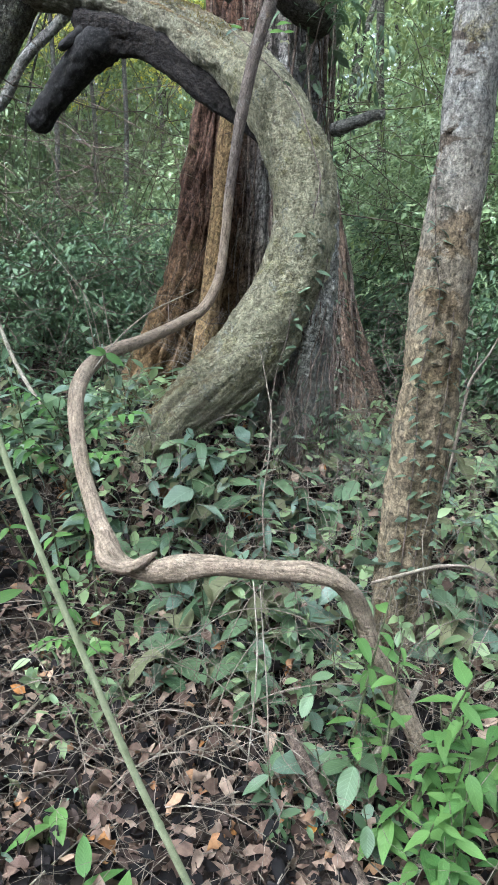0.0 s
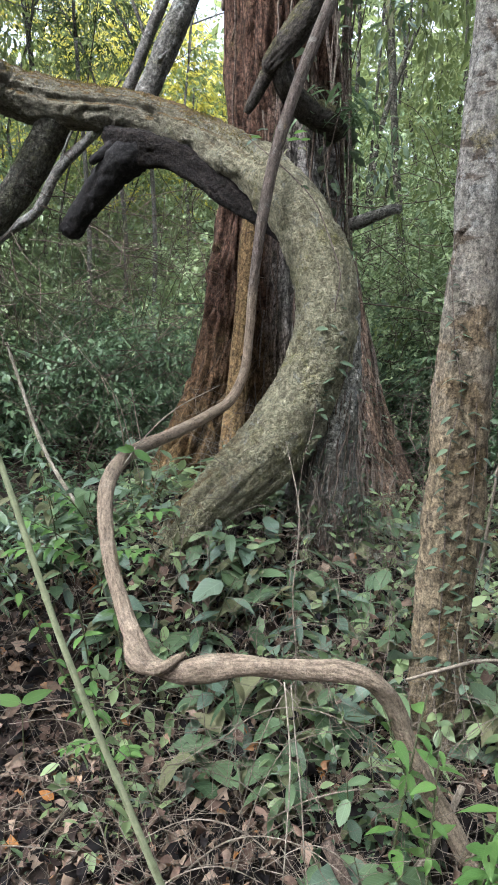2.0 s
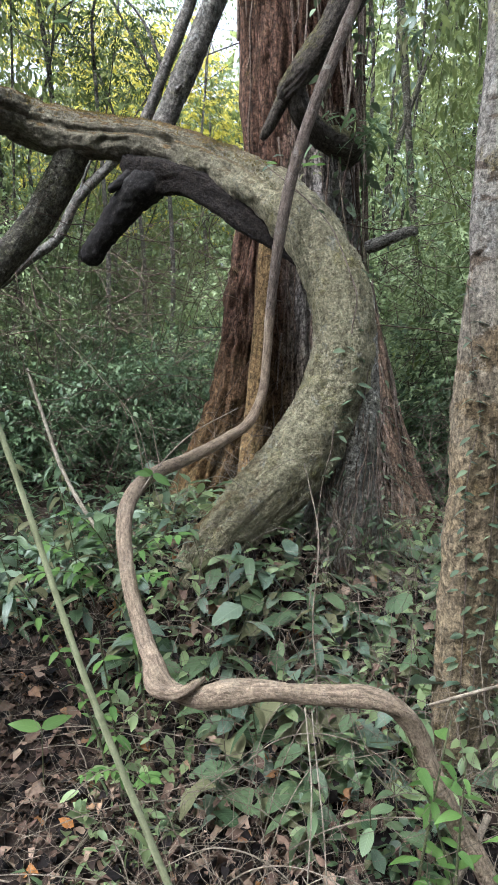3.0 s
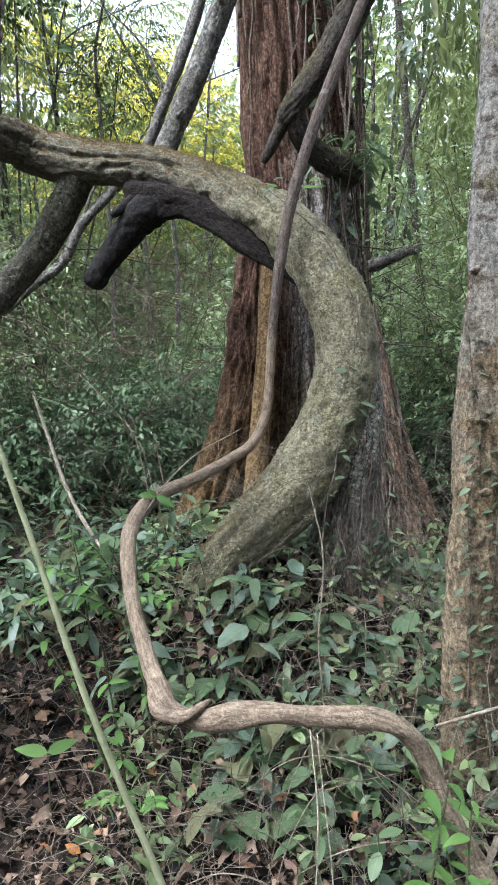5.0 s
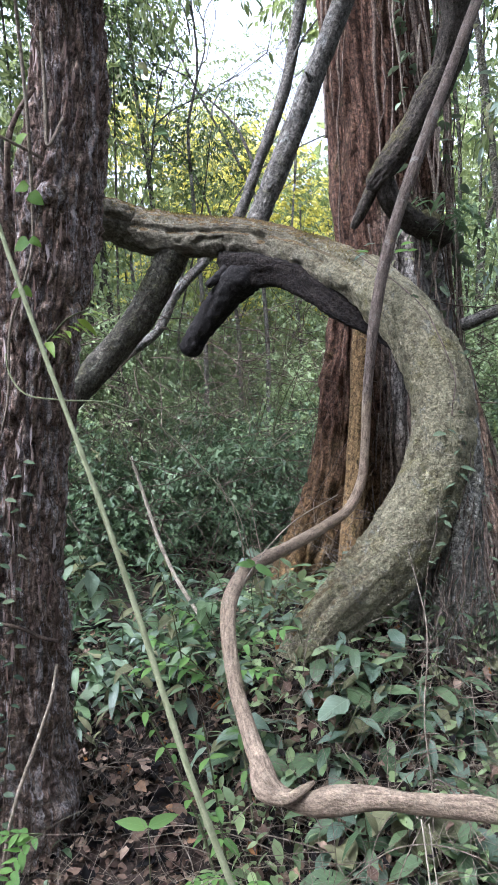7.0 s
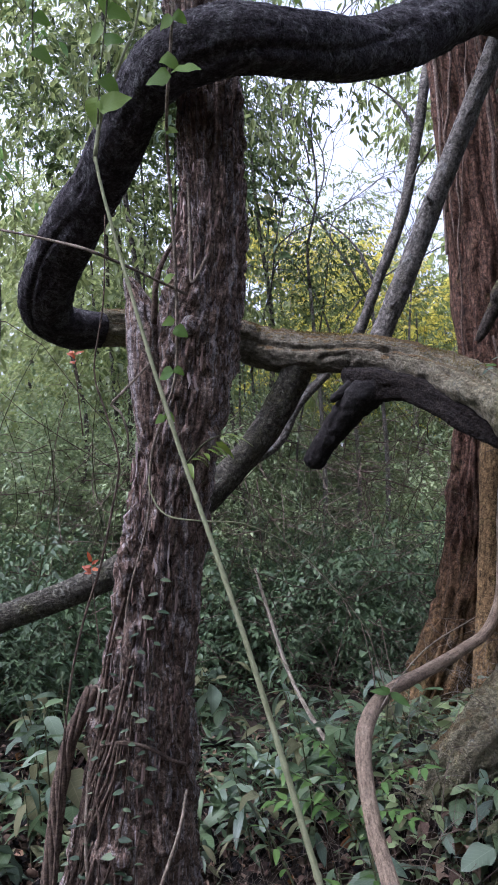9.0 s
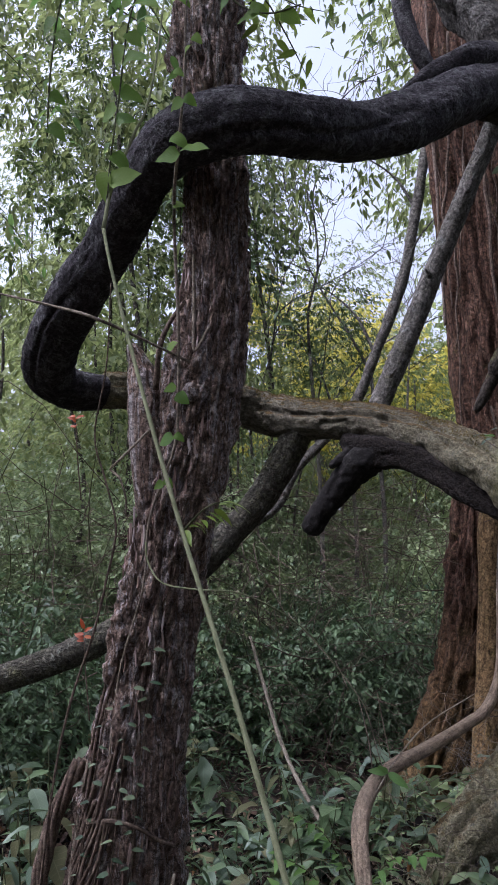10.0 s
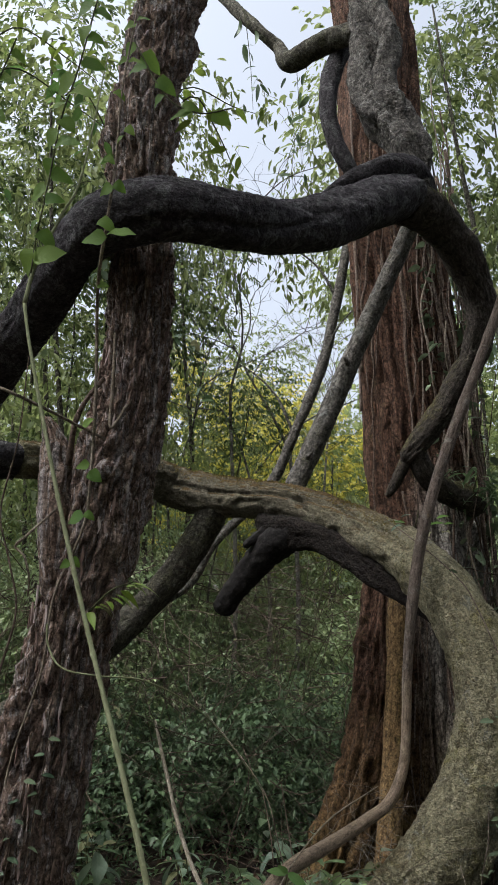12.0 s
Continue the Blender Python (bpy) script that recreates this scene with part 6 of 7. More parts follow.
    S = [(clinging([(1.28, -0.95), (1.06, -0.9), (0.82, -0.65), (0.55, -0.3), (0.1, 0.05)], 0.008), "pale root strand hanging on the trunk"),
         (clinging([(1.09, -0.5), (1.11, 0.0), (1.09, 0.45), (1.03, 0.9), (1.0, 1.2)], 0.009), "brown root strand wrapped round the trunk"),
         ([(-1.06, 2.52, 0.95, 0.006), (-1.06, 2.45, 0.85, 0.0065), (-1.1, 2.4, 0.709, 0.007), (-1.172, 2.35, 0.495, 0.007), (-1.26, 2.3, 0.05, 0.007)], "bare grey stick leaning on the trunk"),
         ([(-1.66, 2.1, 2.94, 0.003), (-1.32, 2.05, 2.821, 0.0045), (-1.137, 2.05, 2.748, 0.005), (-0.985, 2.42, 2.71, 0.005)], "thin pale twig across the trunk"),
         ([(-1.123, 2.44, 2.62, 0.011), (-1.095, 2.40, 2.766, 0.010), (-1.061, 2.42, 2.873, 0.009), (-1.02, 2.46, 2.96, 0.007)], "dark crooked dead twig beside the trunk"),
         (clinging([(3.15, -0.4), (2.93, -0.2), (2.757, 0.05), (2.85, 0.3)], 0.006), "pale root strand hanging on the trunk")]
    spine = np.array([(-1.45, 2.58, 1.28), (-1.54, 2.56, 1.08), (-1.58, 2.55, 0.9), (-1.60, 2.54, 0.7), (-1.64, 2.54, 0.4), (-1.70, 2.52, 0.05)])
    for k in range(6):
        run = []
        for i in range(19):
            f = i / 18 * (len(spine) - 1)
            p = [float(np.interp(f, range(len(spine)), spine[:, q])) for q in range(3)]
            a = 1.05 * k + 0.55 * i
            run.append((p[0] + 0.02 * math.cos(a), p[1] + 0.02 * math.sin(a), p[2], 0.011))
        S.append((run, "brown root braided with others beside the trunk"))
    for k in range(14):
        a0, z1 = rng.uniform(-1.35, -0.5), rng.uniform(0.7, 1.7)
        S.append((clinging([(z1, a0 + 0.5), (z1 * 0.86, a0 + 0.3 + rng.uniform(-0.2, 0.2)), (z1 * 0.7, a0 + 0.1 + rng.uniform(-0.2, 0.2)), (z1 * 0.55, a0 - 0.1), (z1 * 0.4, a0 - 0.25), (z1 * 0.2, a0 - 0.3)], rng.uniform(0.004, 0.009)), "brown root strand clinging to the trunk"))
    for k in range(12):
        a = -1.3 + 0.11 * k + rng.uniform(-0.05, 0.05)
        z1 = rng.uniform(0.75, 1.55) - 0.25 * max(0, a)
        S.append((clinging([(z1, a + 0.25), (z1 * 0.75, a + 0.1), (z1 * 0.62, a + rng.uniform(-0.15, 0.15)), (z1 * 0.5, a + rng.uniform(-0.12, 0.12)), (z1 * 0.35, a + rng.uniform(-0.12, 0.12)), (z1 * 0.2, a - 0.06), (0.03, a - 0.1)], rng.uniform(0.003, 0.007)), "brown root strand clinging to the trunk"))
    for k, (rows, label) in enumerate(S):
        strand("root_strand", rows, 10, 0.02, M_TWIG if "pale" in label or "grey" in label else M_STRAND, label, "root", "strands on the trunk", 30 + k, 0.3)
    t = thing("burl", hug(1.85, -0.6), "knobbly tan burl growing down the trunk", "burl")
    rows = [(*hug(1.99 - 0.06 * k, -0.66 + 0.05 * math.sin(k * 1.7), -0.016), (0.012, 0.03, 0.042, 0.034, 0.044, 0.036, 0.04, 0.03, 0.01)[k]) for k in range(9)]
    part("knob", tube("knob", rows, 40, 0.006, lambda th, s, r: lumpy(0.55, 6, 26, 70)(th, s, r) + 0.014 * (fbm(th / (2 * np.pi) * 16, s * 50, 77, 2, 16) - 0.5), M_LEFT), t)
    # tendrils on and beside the trunk
    strand("green_tendril", [(-1.094, 2.3, 2.056, 0.003), (-1.084, 2.3, 1.987, 0.003), (-1.023, 2.28, 1.92, 0.003), (-0.909, 2.3, 1.898, 0.0028), (-0.782, 2.4, 1.881, 0.0025), (-0.656, 2.6, 1.787, 0.0025), (-0.567, 2.8, 1.65, 0.002), (-0.45, 3.1, 1.4, 0.0015)],
           7, 0.02, M_STEM, "thin green tendril trailing off the flaky trunk", "vine", "", 91, 0.15)
    strand("dry_tendril", [(-1.109, 2.36, 2.458, 0.004), (-1.133, 2.3, 2.398, 0.0045), (-1.178, 2.25, 2.328, 0.0045), (-1.207, 2.25, 2.3, 0.0045), (-1.174, 2.25, 2.274, 0.0045), (-1.148, 2.25, 2.205, 0.004), (-1.159, 2.28, 2.142, 0.003)],
           7, 0.015, M_TWIG, "curled dry tendril beside the flaky trunk", "vine", "", 92, 0.15)
    strand("dry_tendril", [(-1.20, 2.2, 2.95, 0.002), (-1.208, 2.2, 2.65, 0.003), (-1.244, 2.2, 2.413, 0.003), (-1.2, 2.2, 2.258, 0.0035), (-1.157, 2.2, 2.097, 0.0035), (-1.186, 2.2, 1.934, 0.004), (-1.222, 2.2, 1.779, 0.004), (-1.35, 2.2, 1.3, 0.004), (-1.45, 2.2, 0.1, 0.005)],
           7, 0.03, M_STRAND, "thin dry stem hanging beside the flaky trunk", "vine", "", 93, 0.15)


build_climbers()


def build_stalks():
    rng = random.Random(71)
    S = [([(0.235, 2.9, 1.27, 0.002), (0.264, 2.85, 1.142, 0.003), (0.285, 2.8, 1.022, 0.003), (0.276, 2.72, 0.90, 0.0032), (0.255, 2.66, 0.7, 0.0032), (0.27, 2.6, 0.45, 0.0035), (0.26, 2.55, 0.05, 0.0035)], "thin dry stalk standing in the undergrowth"),
         ([(0.16, 1.95, 0.74, 0.002), (0.165, 1.9, 0.68, 0.0025), (0.173, 1.85, 0.537, 0.0028), (0.161, 1.8, 0.317, 0.0025), (0.155, 1.8, 0.2, 0.002)], "thin pale dry stem hanging from the vine"),
         ([(0.18, 1.95, 0.73, 0.002), (0.19, 1.88, 0.60, 0.0025), (0.205, 1.83, 0.45, 0.0025), (0.215, 1.8, 0.28, 0.002)], "thin pale dry stem hanging from the vine")]
    S += [([(0.59, 2.22, 0.60, 0.005), (0.701, 2.2, 0.646, 0.006), (0.833, 2.2, 0.678, 0.006), (0.976, 2.25, 0.634, 0.005), (1.114, 2.3, 0.522, 0.004), (1.2, 2.35, 0.3, 0.004)], "thin bare stem arching past the slender trunk"),
         ([(1.2, 3.25, 0.6, 0.008), (1.217, 3.2, 1.014, 0.007), (1.23, 3.2, 1.12, 0.006), (1.305, 3.2, 1.251, 0.005), (1.36, 3.2, 1.4, 0.004)], "crooked whitish dead stem")]
    S += [([(-0.425, 2.620, 1.131, 0.003), (-0.391, 2.700, 1.201, 0.003), (-0.320, 2.850, 1.292, 0.003), (-0.210, 3.050, 1.377, 0.003), (-0.031, 3.300, 1.450, 0.002)], "thin dry twig rising from the vine's bend"),
          ([(-0.371, 3.200, 1.014, 0.0022), (-0.432, 3.250, 1.209, 0.0022), (-0.500, 3.300, 1.406, 0.002), (-0.681, 3.400, 1.602, 0.002), (-0.854, 3.500, 1.754, 0.0015)], "long thin grass stalk bending over the shrubs"),
          ([(-0.483, 3.500, 1.081, 0.0035), (-0.499, 3.500, 1.219, 0.003), (-0.537, 3.500, 1.388, 0.0025)], "thin dry stalk standing behind the vine"),
          ([(-0.388, 3.500, 1.053, 0.0035), (-0.423, 3.500, 1.246, 0.003), (-0.450, 3.500, 1.410, 0.0025)], "thin dry stalk standing behind the vine")]
    for k in range(16):
        x, y = rng.uniform(-0.5, 0.7), rng.uniform(1.75, 3.0)
        g, a, L = float(ground_z(x, y)), rng.uniform(-0.5, 0.5) + rng.choice((0.0, math.pi)), rng.uniform(0.4, 0.9)
        h = rng.uniform(0.05, 0.3)
        dx, dy = L * math.cos(a), L * math.sin(a)
        S.append(([(x, y, g + 0.02, 0.0025), (x + dx * 0.33, y + dy * 0.33, g + h, 0.0025), (x + dx * 0.66, y + dy * 0.66, g + h * 1.1 + 0.03, 0.002), (x + dx, y + dy, g + h * 0.7 + 0.03, 0.0015)], "long dry stem bending through the undergrowth"))
    for k in range(64):
        x, y = rng.uniform(-0.5, 1.6), rng.uniform(1.7, 3.6)
        g = float(ground_z(x, y))
        dx, dy, h = rng.uniform(-0.45, 0.45), rng.uniform(-0.3, 0.3), rng.uniform(0.1, 0.5)
        S.append(([(x, y, g, 0.0022), (x + dx * 0.3, y + dy * 0.3, g + h * 0.7, 0.002), (x + dx * 0.7, y + dy * 0.7, g + h, 0.0016), (x + dx * 1.2, y + dy * 1.2, g + h * 0.8, 0.001)], "thin arching dry stalk"))
    for k in range(64):
        x, y = rng.uniform(-1.9, 0.9), rng.uniform(1.4, 3.3)
        a, L = rng.uniform(0, 6.28), rng.uniform(0.15, 0.5)
        pts = []
        for i in range(4):
            f = i / 3 - 0.5
            px, py = x + L * f * math.cos(a) + rng.uniform(-0.02, 0.02), y + L * f * math.sin(a) + rng.uniform(-0.02, 0.02)
            pts.append((px, py, float(ground_z(px, py)) + 0.025 + rng.uniform(0, 0.05), rng.uniform(0.001, 0.003)))
        S.append((pts, "fallen dry twig lying on dead leaves"))
    for k, (rows, label) in enumerate(S):
        strand("fallen_twig" if "fallen" in label else "dry_stalk", rows, 6, 0.03, M_PALE if "pale" in label else M_TWIG, label, "twig" if "fallen" in label else "stalk", "dry stalks and twigs", 80 + k, 0.15)
    # sprigs with paired leaflets beside the rising vine and low in the litter
    for p0, p1, n, size in (((-0.44, 2.44, 0.86), (-0.66, 2.36, 1.10), 7, 0.07), ((-0.42, 2.46, 0.98), (-0.22, 2.36, 1.13), 6, 0.065), ((-0.45, 2.46, 1.0), (-0.60, 2.40, 1.20), 6, 0.065), ((-0.43, 2.42, 0.92), (-0.27, 2.33, 0.98), 6, 0.06),
                            ((-0.44, 2.44, 0.9), (-0.72, 2.40, 0.98), 7, 0.07), ((-0.36, 2.25, 0.30), (-0.52, 2.15, 0.40), 8, 0.05), ((-0.34, 2.25, 0.30), (-0.30, 2.1, 0.42), 8, 0.05), ((-1.05, 2.30, 0.45), (-1.25, 2.22, 0.40), 7, 0.07), ((-1.05, 2.3, 0.45), (-1.12, 2.18, 0.36), 6, 0.07)):
        mid = tuple((a + c) / 2 + (0.04 if i == 2 else 0) for i, (a, c) in enumerate(zip(p0, p1)))
        rows = [(*p0, 0.003), (*mid, 0.0025), (*p1, 0.0015)]
        t = strand("leafy_sprig", rows, 5, 0.03, M_STALK, "arching sprig with paired bright leaflets", "plant", "leafy sprigs", 0, 0)
        path = smooth_path(rows, 0.005)
        way = math.atan2(-(p1[0] - p0[0]), p1[1] - p0[1])
        for k in range(n):
            q = path[int((0.2 + 0.78 * k / (n - 1)) * (len(path) - 1))][:3]
            for sgn in (1, -1):
                leaf_on(t, "bright", q, way + sgn * rng.uniform(0.8, 1.2), rng.uniform(-0.2, 0.3), rng.uniform(-0.2, 0.2), size * rng.uniform(0.8, 1.1), rng)
    x, y, z = (-0.353, 2.78, 1.254)
    t = strand("leafy_shoot", [(x - 0.02, y - 0.02, z - 0.12, 0.002), (x - 0.01, y - 0.02, z - 0.04, 0.002), (x, y - 0.02, z, 0.0015)], 6, 0.02, M_STALK, "small shoot with three bright leaves on the vine", "plant", rough=0)
    for way, size in (((1, -0.3, -0.55), 0.085), ((-1, -0.2, 0.15), 0.075), ((-0.5, -0.5, 0.5), 0.05)):
        leaf_facing(t, "bright", (x, y - 0.02, z), way, (0.1, -1, 0.6), size, rng)
    # large fallen leaves, each by itself
    shapes = [leaf_mesh("blade", M_DEAD, rows=7, width=w, fold=fo, droop=d, wave=0.8, tip=0.7, waist=0.6, seed=i) for i, (w, fo, d) in enumerate(((0.5, 0.5, 0.5), (0.6, -0.3, 0.3), (0.4, 0.8, 0.8), (0.55, 0.2, -0.5)))]
    for k in range(85):
        x, y = rng.uniform(-1.5, 0.9), rng.uniform(1.35, 3.2)
        t = thing("fallen_leaf", (x, y, float(ground_z(x, y)) + 0.03), "large curled dry leaf lying on the litter", "leaf", "large fallen leaves")
        place_part("blade", rng.choice(shapes), t, leaf_pose(Vector((0, 0, 0)), rng.uniform(0, 6.28), rng.uniform(-0.1, 0.5), rng.uniform(-0.6, 0.6), rng.uniform(0.05, 0.1)))
    # a thicker dead branch and root in the litter
    strand("fallen_branch", [(0.28, 1.85, 0.30, 0.016), (0.34, 1.80, 0.2, 0.018), (0.40, 1.72, 0.1, 0.02), (0.44, 1.62, 0.05, 0.02), (0.47, 1.5, 0.03, 0.022)], 14, 0.02, M_STRAND, "brown dead branch half buried in leaves", "branch", "", 99, 0.25)
    strand("fallen_branch", [(0.45, 1.85, 0.10, 0.012), (0.56, 1.9, 0.16, 0.013), (0.66, 1.98, 0.24, 0.012), (0.74, 2.05, 0.33, 0.01)], 12, 0.02, M_TWIG, "pale dead branch leaning in the undergrowth", "branch", "", 98, 0.25)
    strand("surface_root", [(-1.75, 2.35, 0.03, 0.014), (-1.6, 2.3, 0.05, 0.016), (-1.45, 2.28, 0.05, 0.016), (-1.32, 2.2, 0.03, 0.014), (-1.25, 2.1, 0.0, 0.012)], 12, 0.02, M_STRAND, "brown root snaking over the soil", "root", "", 97, 0.25)


build_stalks()


# ---------------------------------------------------------------- shrubs, woods and canopy behind
LEAFLET = (np.array([(0, 0, 0), (-0.17, 0.3, 0.05), (-0.13, 0.68, 0.02), (0, 1, -0.12), (0.13, 0.68, 0.02), (0.17, 0.3, 0.05)]), np.array([(0, 5, 4, 3), (0, 3, 2, 1)]), None)


def bush_mesh(name, twigs, rx, ry, rz, size, mat, blade, seed, per=12, reach=0.4, droop=0.5, hang=0.55):
    """Leaves set left and right along many arching twigs that point out of the crown."""
    rng = np.random.default_rng(seed)
    c = rng.normal(0, 1, (twigs, 3))
    c /= np.linalg.norm(c, axis=1)[:, None]
    c *= rng.uniform(0.08, 1.0, (twigs, 1)) ** 0.45
    away = np.arctan2(-c[:, 0], c[:, 1]) + rng.normal(0, 0.7, twigs)
    c[:, 2] = c[:, 2] * 0.5 + 0.5
    c = c * np.array([rx, ry, rz])
    length = reach * rng.uniform(0.5, 1.2, twigs)
    rise = rng.normal(0.25, 0.35, twigs)
    who = np.repeat(np.arange(twigs), per)
    f = np.tile((np.arange(per) + 0.5) / per, twigs) + rng.normal(0, 0.03, twigs * per)
    n = len(who)
    run = length[who] * f
    p = c[who] + np.stack([-np.sin(away[who]) * run, np.cos(away[who]) * run, rise[who] * run - droop * run * f], -1)
    p += rng.normal(0, 0.012, (n, 3))
    hand = np.where(np.arange(n) % 2 == 0, 1.0, -1.0)
    yaw = away[who] + hand * (1.1 - 0.7 * f) + rng.normal(0, 0.25, n)
    scale = size * (1.15 - 0.5 * np.abs(f - 0.45)) * rng.uniform(0.7, 1.25, n)
    return scatter_mesh(name, p, scale, yaw, rng.normal(-hang, 0.35, n), rng.normal(0, 0.45, n), blade, mat)


def build_shrubs():
    fol = [bush_mesh("foliage", 275, 0.98, 0.78, 2.3, 0.046, M_FAR, OVAL if k % 3 else LEAFLET, 100 + k, 11, 0.40, 0.4, 0.3) for k in range(6)]
    deep = [bush_mesh("foliage", 155, 0.75, 0.6, 1.05, 0.053, M_DARKLEAF, OVAL if k % 2 else LEAFLET, 140 + k, 11, 0.36, 0.5, 0.35) for k in range(4)]
    rng = random.Random(31)
    stems = []
    for k in range(8):
        a, h = rng.uniform(0, 6.28), rng.uniform(1.4, 2.4)
        dx, dy = 0.7 * math.cos(a), 0.7 * math.sin(a)
        stems.append(tube("stem", [(0.06 * math.cos(a), 0.06 * math.sin(a), -0.05, 0.008), (dx * 0.45, dy * 0.45, h * 0.4, 0.006), (dx * 0.7, dy * 0.9, h * 0.75, 0.004), (dx * 1.2, dy * 1.1, h, 0.002)], 5, 0.2, None, M_STALK))
    spots = []
    for k in range(92):
        spots.append((rng.uniform(-7, 6), rng.uniform(6.7, 11.5), "fol"))
    for k in range(40):
        x, y = rng.uniform(-5.0, 5.0), rng.uniform(5.9, 7.6)
        if abs(x - 0.4) < 1.1 and y < 6.5:
            continue
        spots.append((x, y, "deep"))
    for k in range(12):
        spots.append((rng.uniform(1.7, 3.4), rng.uniform(4.2, 6.0), "deep"))
    for k in range(10):
        spots.append((rng.uniform(1.5, 3.2), rng.uniform(5.6, 6.8), "fol"))
    for k in range(8):
        spots.append((rng.uniform(-5.0, -3.0), rng.uniform(4.6, 6.2), "deep"))
    for x, y, kind in spots:
        s = rng.uniform(0.75, 1.35)
        t = thing("shrub", (x, y, float(ground_z(x, y))), "dense green forest shrub with small leaves" if kind == "fol" else "leafy dark green forest shrub", "shrub", "forest shrubs")
        m = Matrix.Rotation(rng.uniform(0, 6.28), 4, "Z") @ Matrix.Diagonal((s, s, s * rng.uniform(0.85, 1.4), 1))
        place_part("foliage", rng.choice(fol if kind == "fol" else deep), t, m)
        place_part("stem", rng.choice(stems), t, m)


build_shrubs()


def build_woods():
    """Trees in front leave a window of sky; unseen trees added over and behind block light."""
    crowns = [bush_mesh("crown", 175, 2.0, 1.8, 3.8, 0.125, M_DIMCROWN if k % 3 == 2 else M_CANOPY, LEAFLET if k % 3 else OVAL, 200 + k, 14, 0.8) for k in range(6)]
    gold = [bush_mesh("crown", 150, 2.2, 2.0, 3.6, 0.13, M_YELLOW, OVAL, 220 + k, 14, 0.8) for k in range(2)]
    shade_crowns = [bush_mesh("crown", 190, 3.0, 3.0, 4.0, 0.3, M_CANOPY, DIAMOND, 240 + k, 13, 1.1) for k in range(3)]
    airy = [bush_mesh("crown", 130, 2.2, 2.0, 3.8, 0.115, M_AIRY, LEAFLET, 260 + k, 13, 0.8) for k in range(3)]
    dim = [bush_mesh("crown", 170, 1.6, 1.4, 3.4, 0.14, M_DIMCROWN, LEAFLET if k else OVAL, 280 + k, 13, 0.7) for k in range(2)]
    low = [bush_mesh("crown", 170, 1.7, 1.4, 3.0, 0.10, M_FAR if k else M_CANOPY, LEAFLET, 290 + k, 13, 0.6) for k in range(2)]
    rng = random.Random(41)
    spec = []
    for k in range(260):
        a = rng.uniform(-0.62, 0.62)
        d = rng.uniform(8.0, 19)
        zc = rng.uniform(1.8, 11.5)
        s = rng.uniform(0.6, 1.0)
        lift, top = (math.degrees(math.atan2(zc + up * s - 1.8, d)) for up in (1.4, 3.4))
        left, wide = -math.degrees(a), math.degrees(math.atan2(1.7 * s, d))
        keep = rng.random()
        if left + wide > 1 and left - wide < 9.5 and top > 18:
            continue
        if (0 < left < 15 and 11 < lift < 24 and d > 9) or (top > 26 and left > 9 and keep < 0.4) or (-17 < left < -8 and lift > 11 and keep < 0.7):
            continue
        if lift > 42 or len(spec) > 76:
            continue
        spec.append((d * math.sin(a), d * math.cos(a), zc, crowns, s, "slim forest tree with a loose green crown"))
    for k in range(7):
        a = rng.uniform(-0.32, 0.03)
        d = rng.uniform(13, 19)
        spec.append((d * math.sin(a), d * math.cos(a), d * rng.uniform(0.19, 0.35), gold, rng.uniform(0.5, 0.85), "slim forest tree with leaves coloured bright yellow as if sunlit"))
    for k in range(17):
        a = math.radians(rng.uniform(-17, 3))
        d = rng.uniform(14, 21)
        spec.append((d * math.sin(a), d * math.cos(a), 1.8 + d * math.tan(math.radians(rng.uniform(8, 23))) - 1.4, airy, rng.uniform(0.6, 0.95), "slim forest tree with thin yellow-green leaves"))
    for k in range(9):
        a = math.radians(rng.uniform(-15, 1))
        d = rng.uniform(11, 15)
        spec.append((d * math.sin(a), d * math.cos(a), 1.8 + d * math.tan(math.radians(rng.uniform(4, 13))) - 1.0, gold if k % 3 == 0 else airy, rng.uniform(0.5, 0.7), "slim forest tree with yellow-green leaves"))
    for k in range(14):
        a = math.radians(rng.uniform(-24, 12))
        d = rng.uniform(9.5, 14)
        spec.append((d * math.sin(a), d * math.cos(a), 1.0 + d * math.tan(math.radians(rng.uniform(0, 5))), low, rng.uniform(0.6, 0.9), "young forest tree with fine green leaves"))
    for x, y, zc, s in ((-2.5, 8.6, 3.0, 0.5), (-2.3, 8.2, 4.6, 0.45), (-4.0, 9.0, 6.0, 0.7), (-2.25, 8.6, 5.8, 0.45), (-1.95, 8.8, 3.8, 0.4), (-2.5, 9.2, 6.8, 0.5), (3.4, 8.6, 6.2, 0.6), (2.9, 8.6, 9.5, 0.6), (1.6, 9.2, 5.6, 0.5)):
        spec.append((x, y, zc, dim, s, "forest tree with dark drooping leaves"))
    for x, y, zc, s in ((-2.35, 7.9, 4.9, 0.42), (-2.15, 8.3, 5.9, 0.4), (-2.6, 8.4, 6.6, 0.45), (1.35, 9.4, 8.2, 0.45), (1.75, 9.8, 9.6, 0.5), (1.5, 9.2, 6.8, 0.42)):
        spec.append((x, y, zc, dim, s, "forest tree with dark drooping leaves"))
    for x, y, zc, s in ((-3.3, 15.5, 6.6, 0.5), (-2.5, 16.5, 6.0, 0.5), (-1.6, 16.0, 5.6, 0.45), (-3.9, 17.0, 8.0, 0.5), (-2.0, 17.5, 7.4, 0.42), (-4.3, 15.0, 6.0, 0.5)):
        spec.append((x, y, zc, gold, s, "slim forest tree with leaves coloured bright yellow as if sunlit"))
    # Unseen ring behind, added to cut sky light; low where the sun passes.
    ring = random.Random(77)
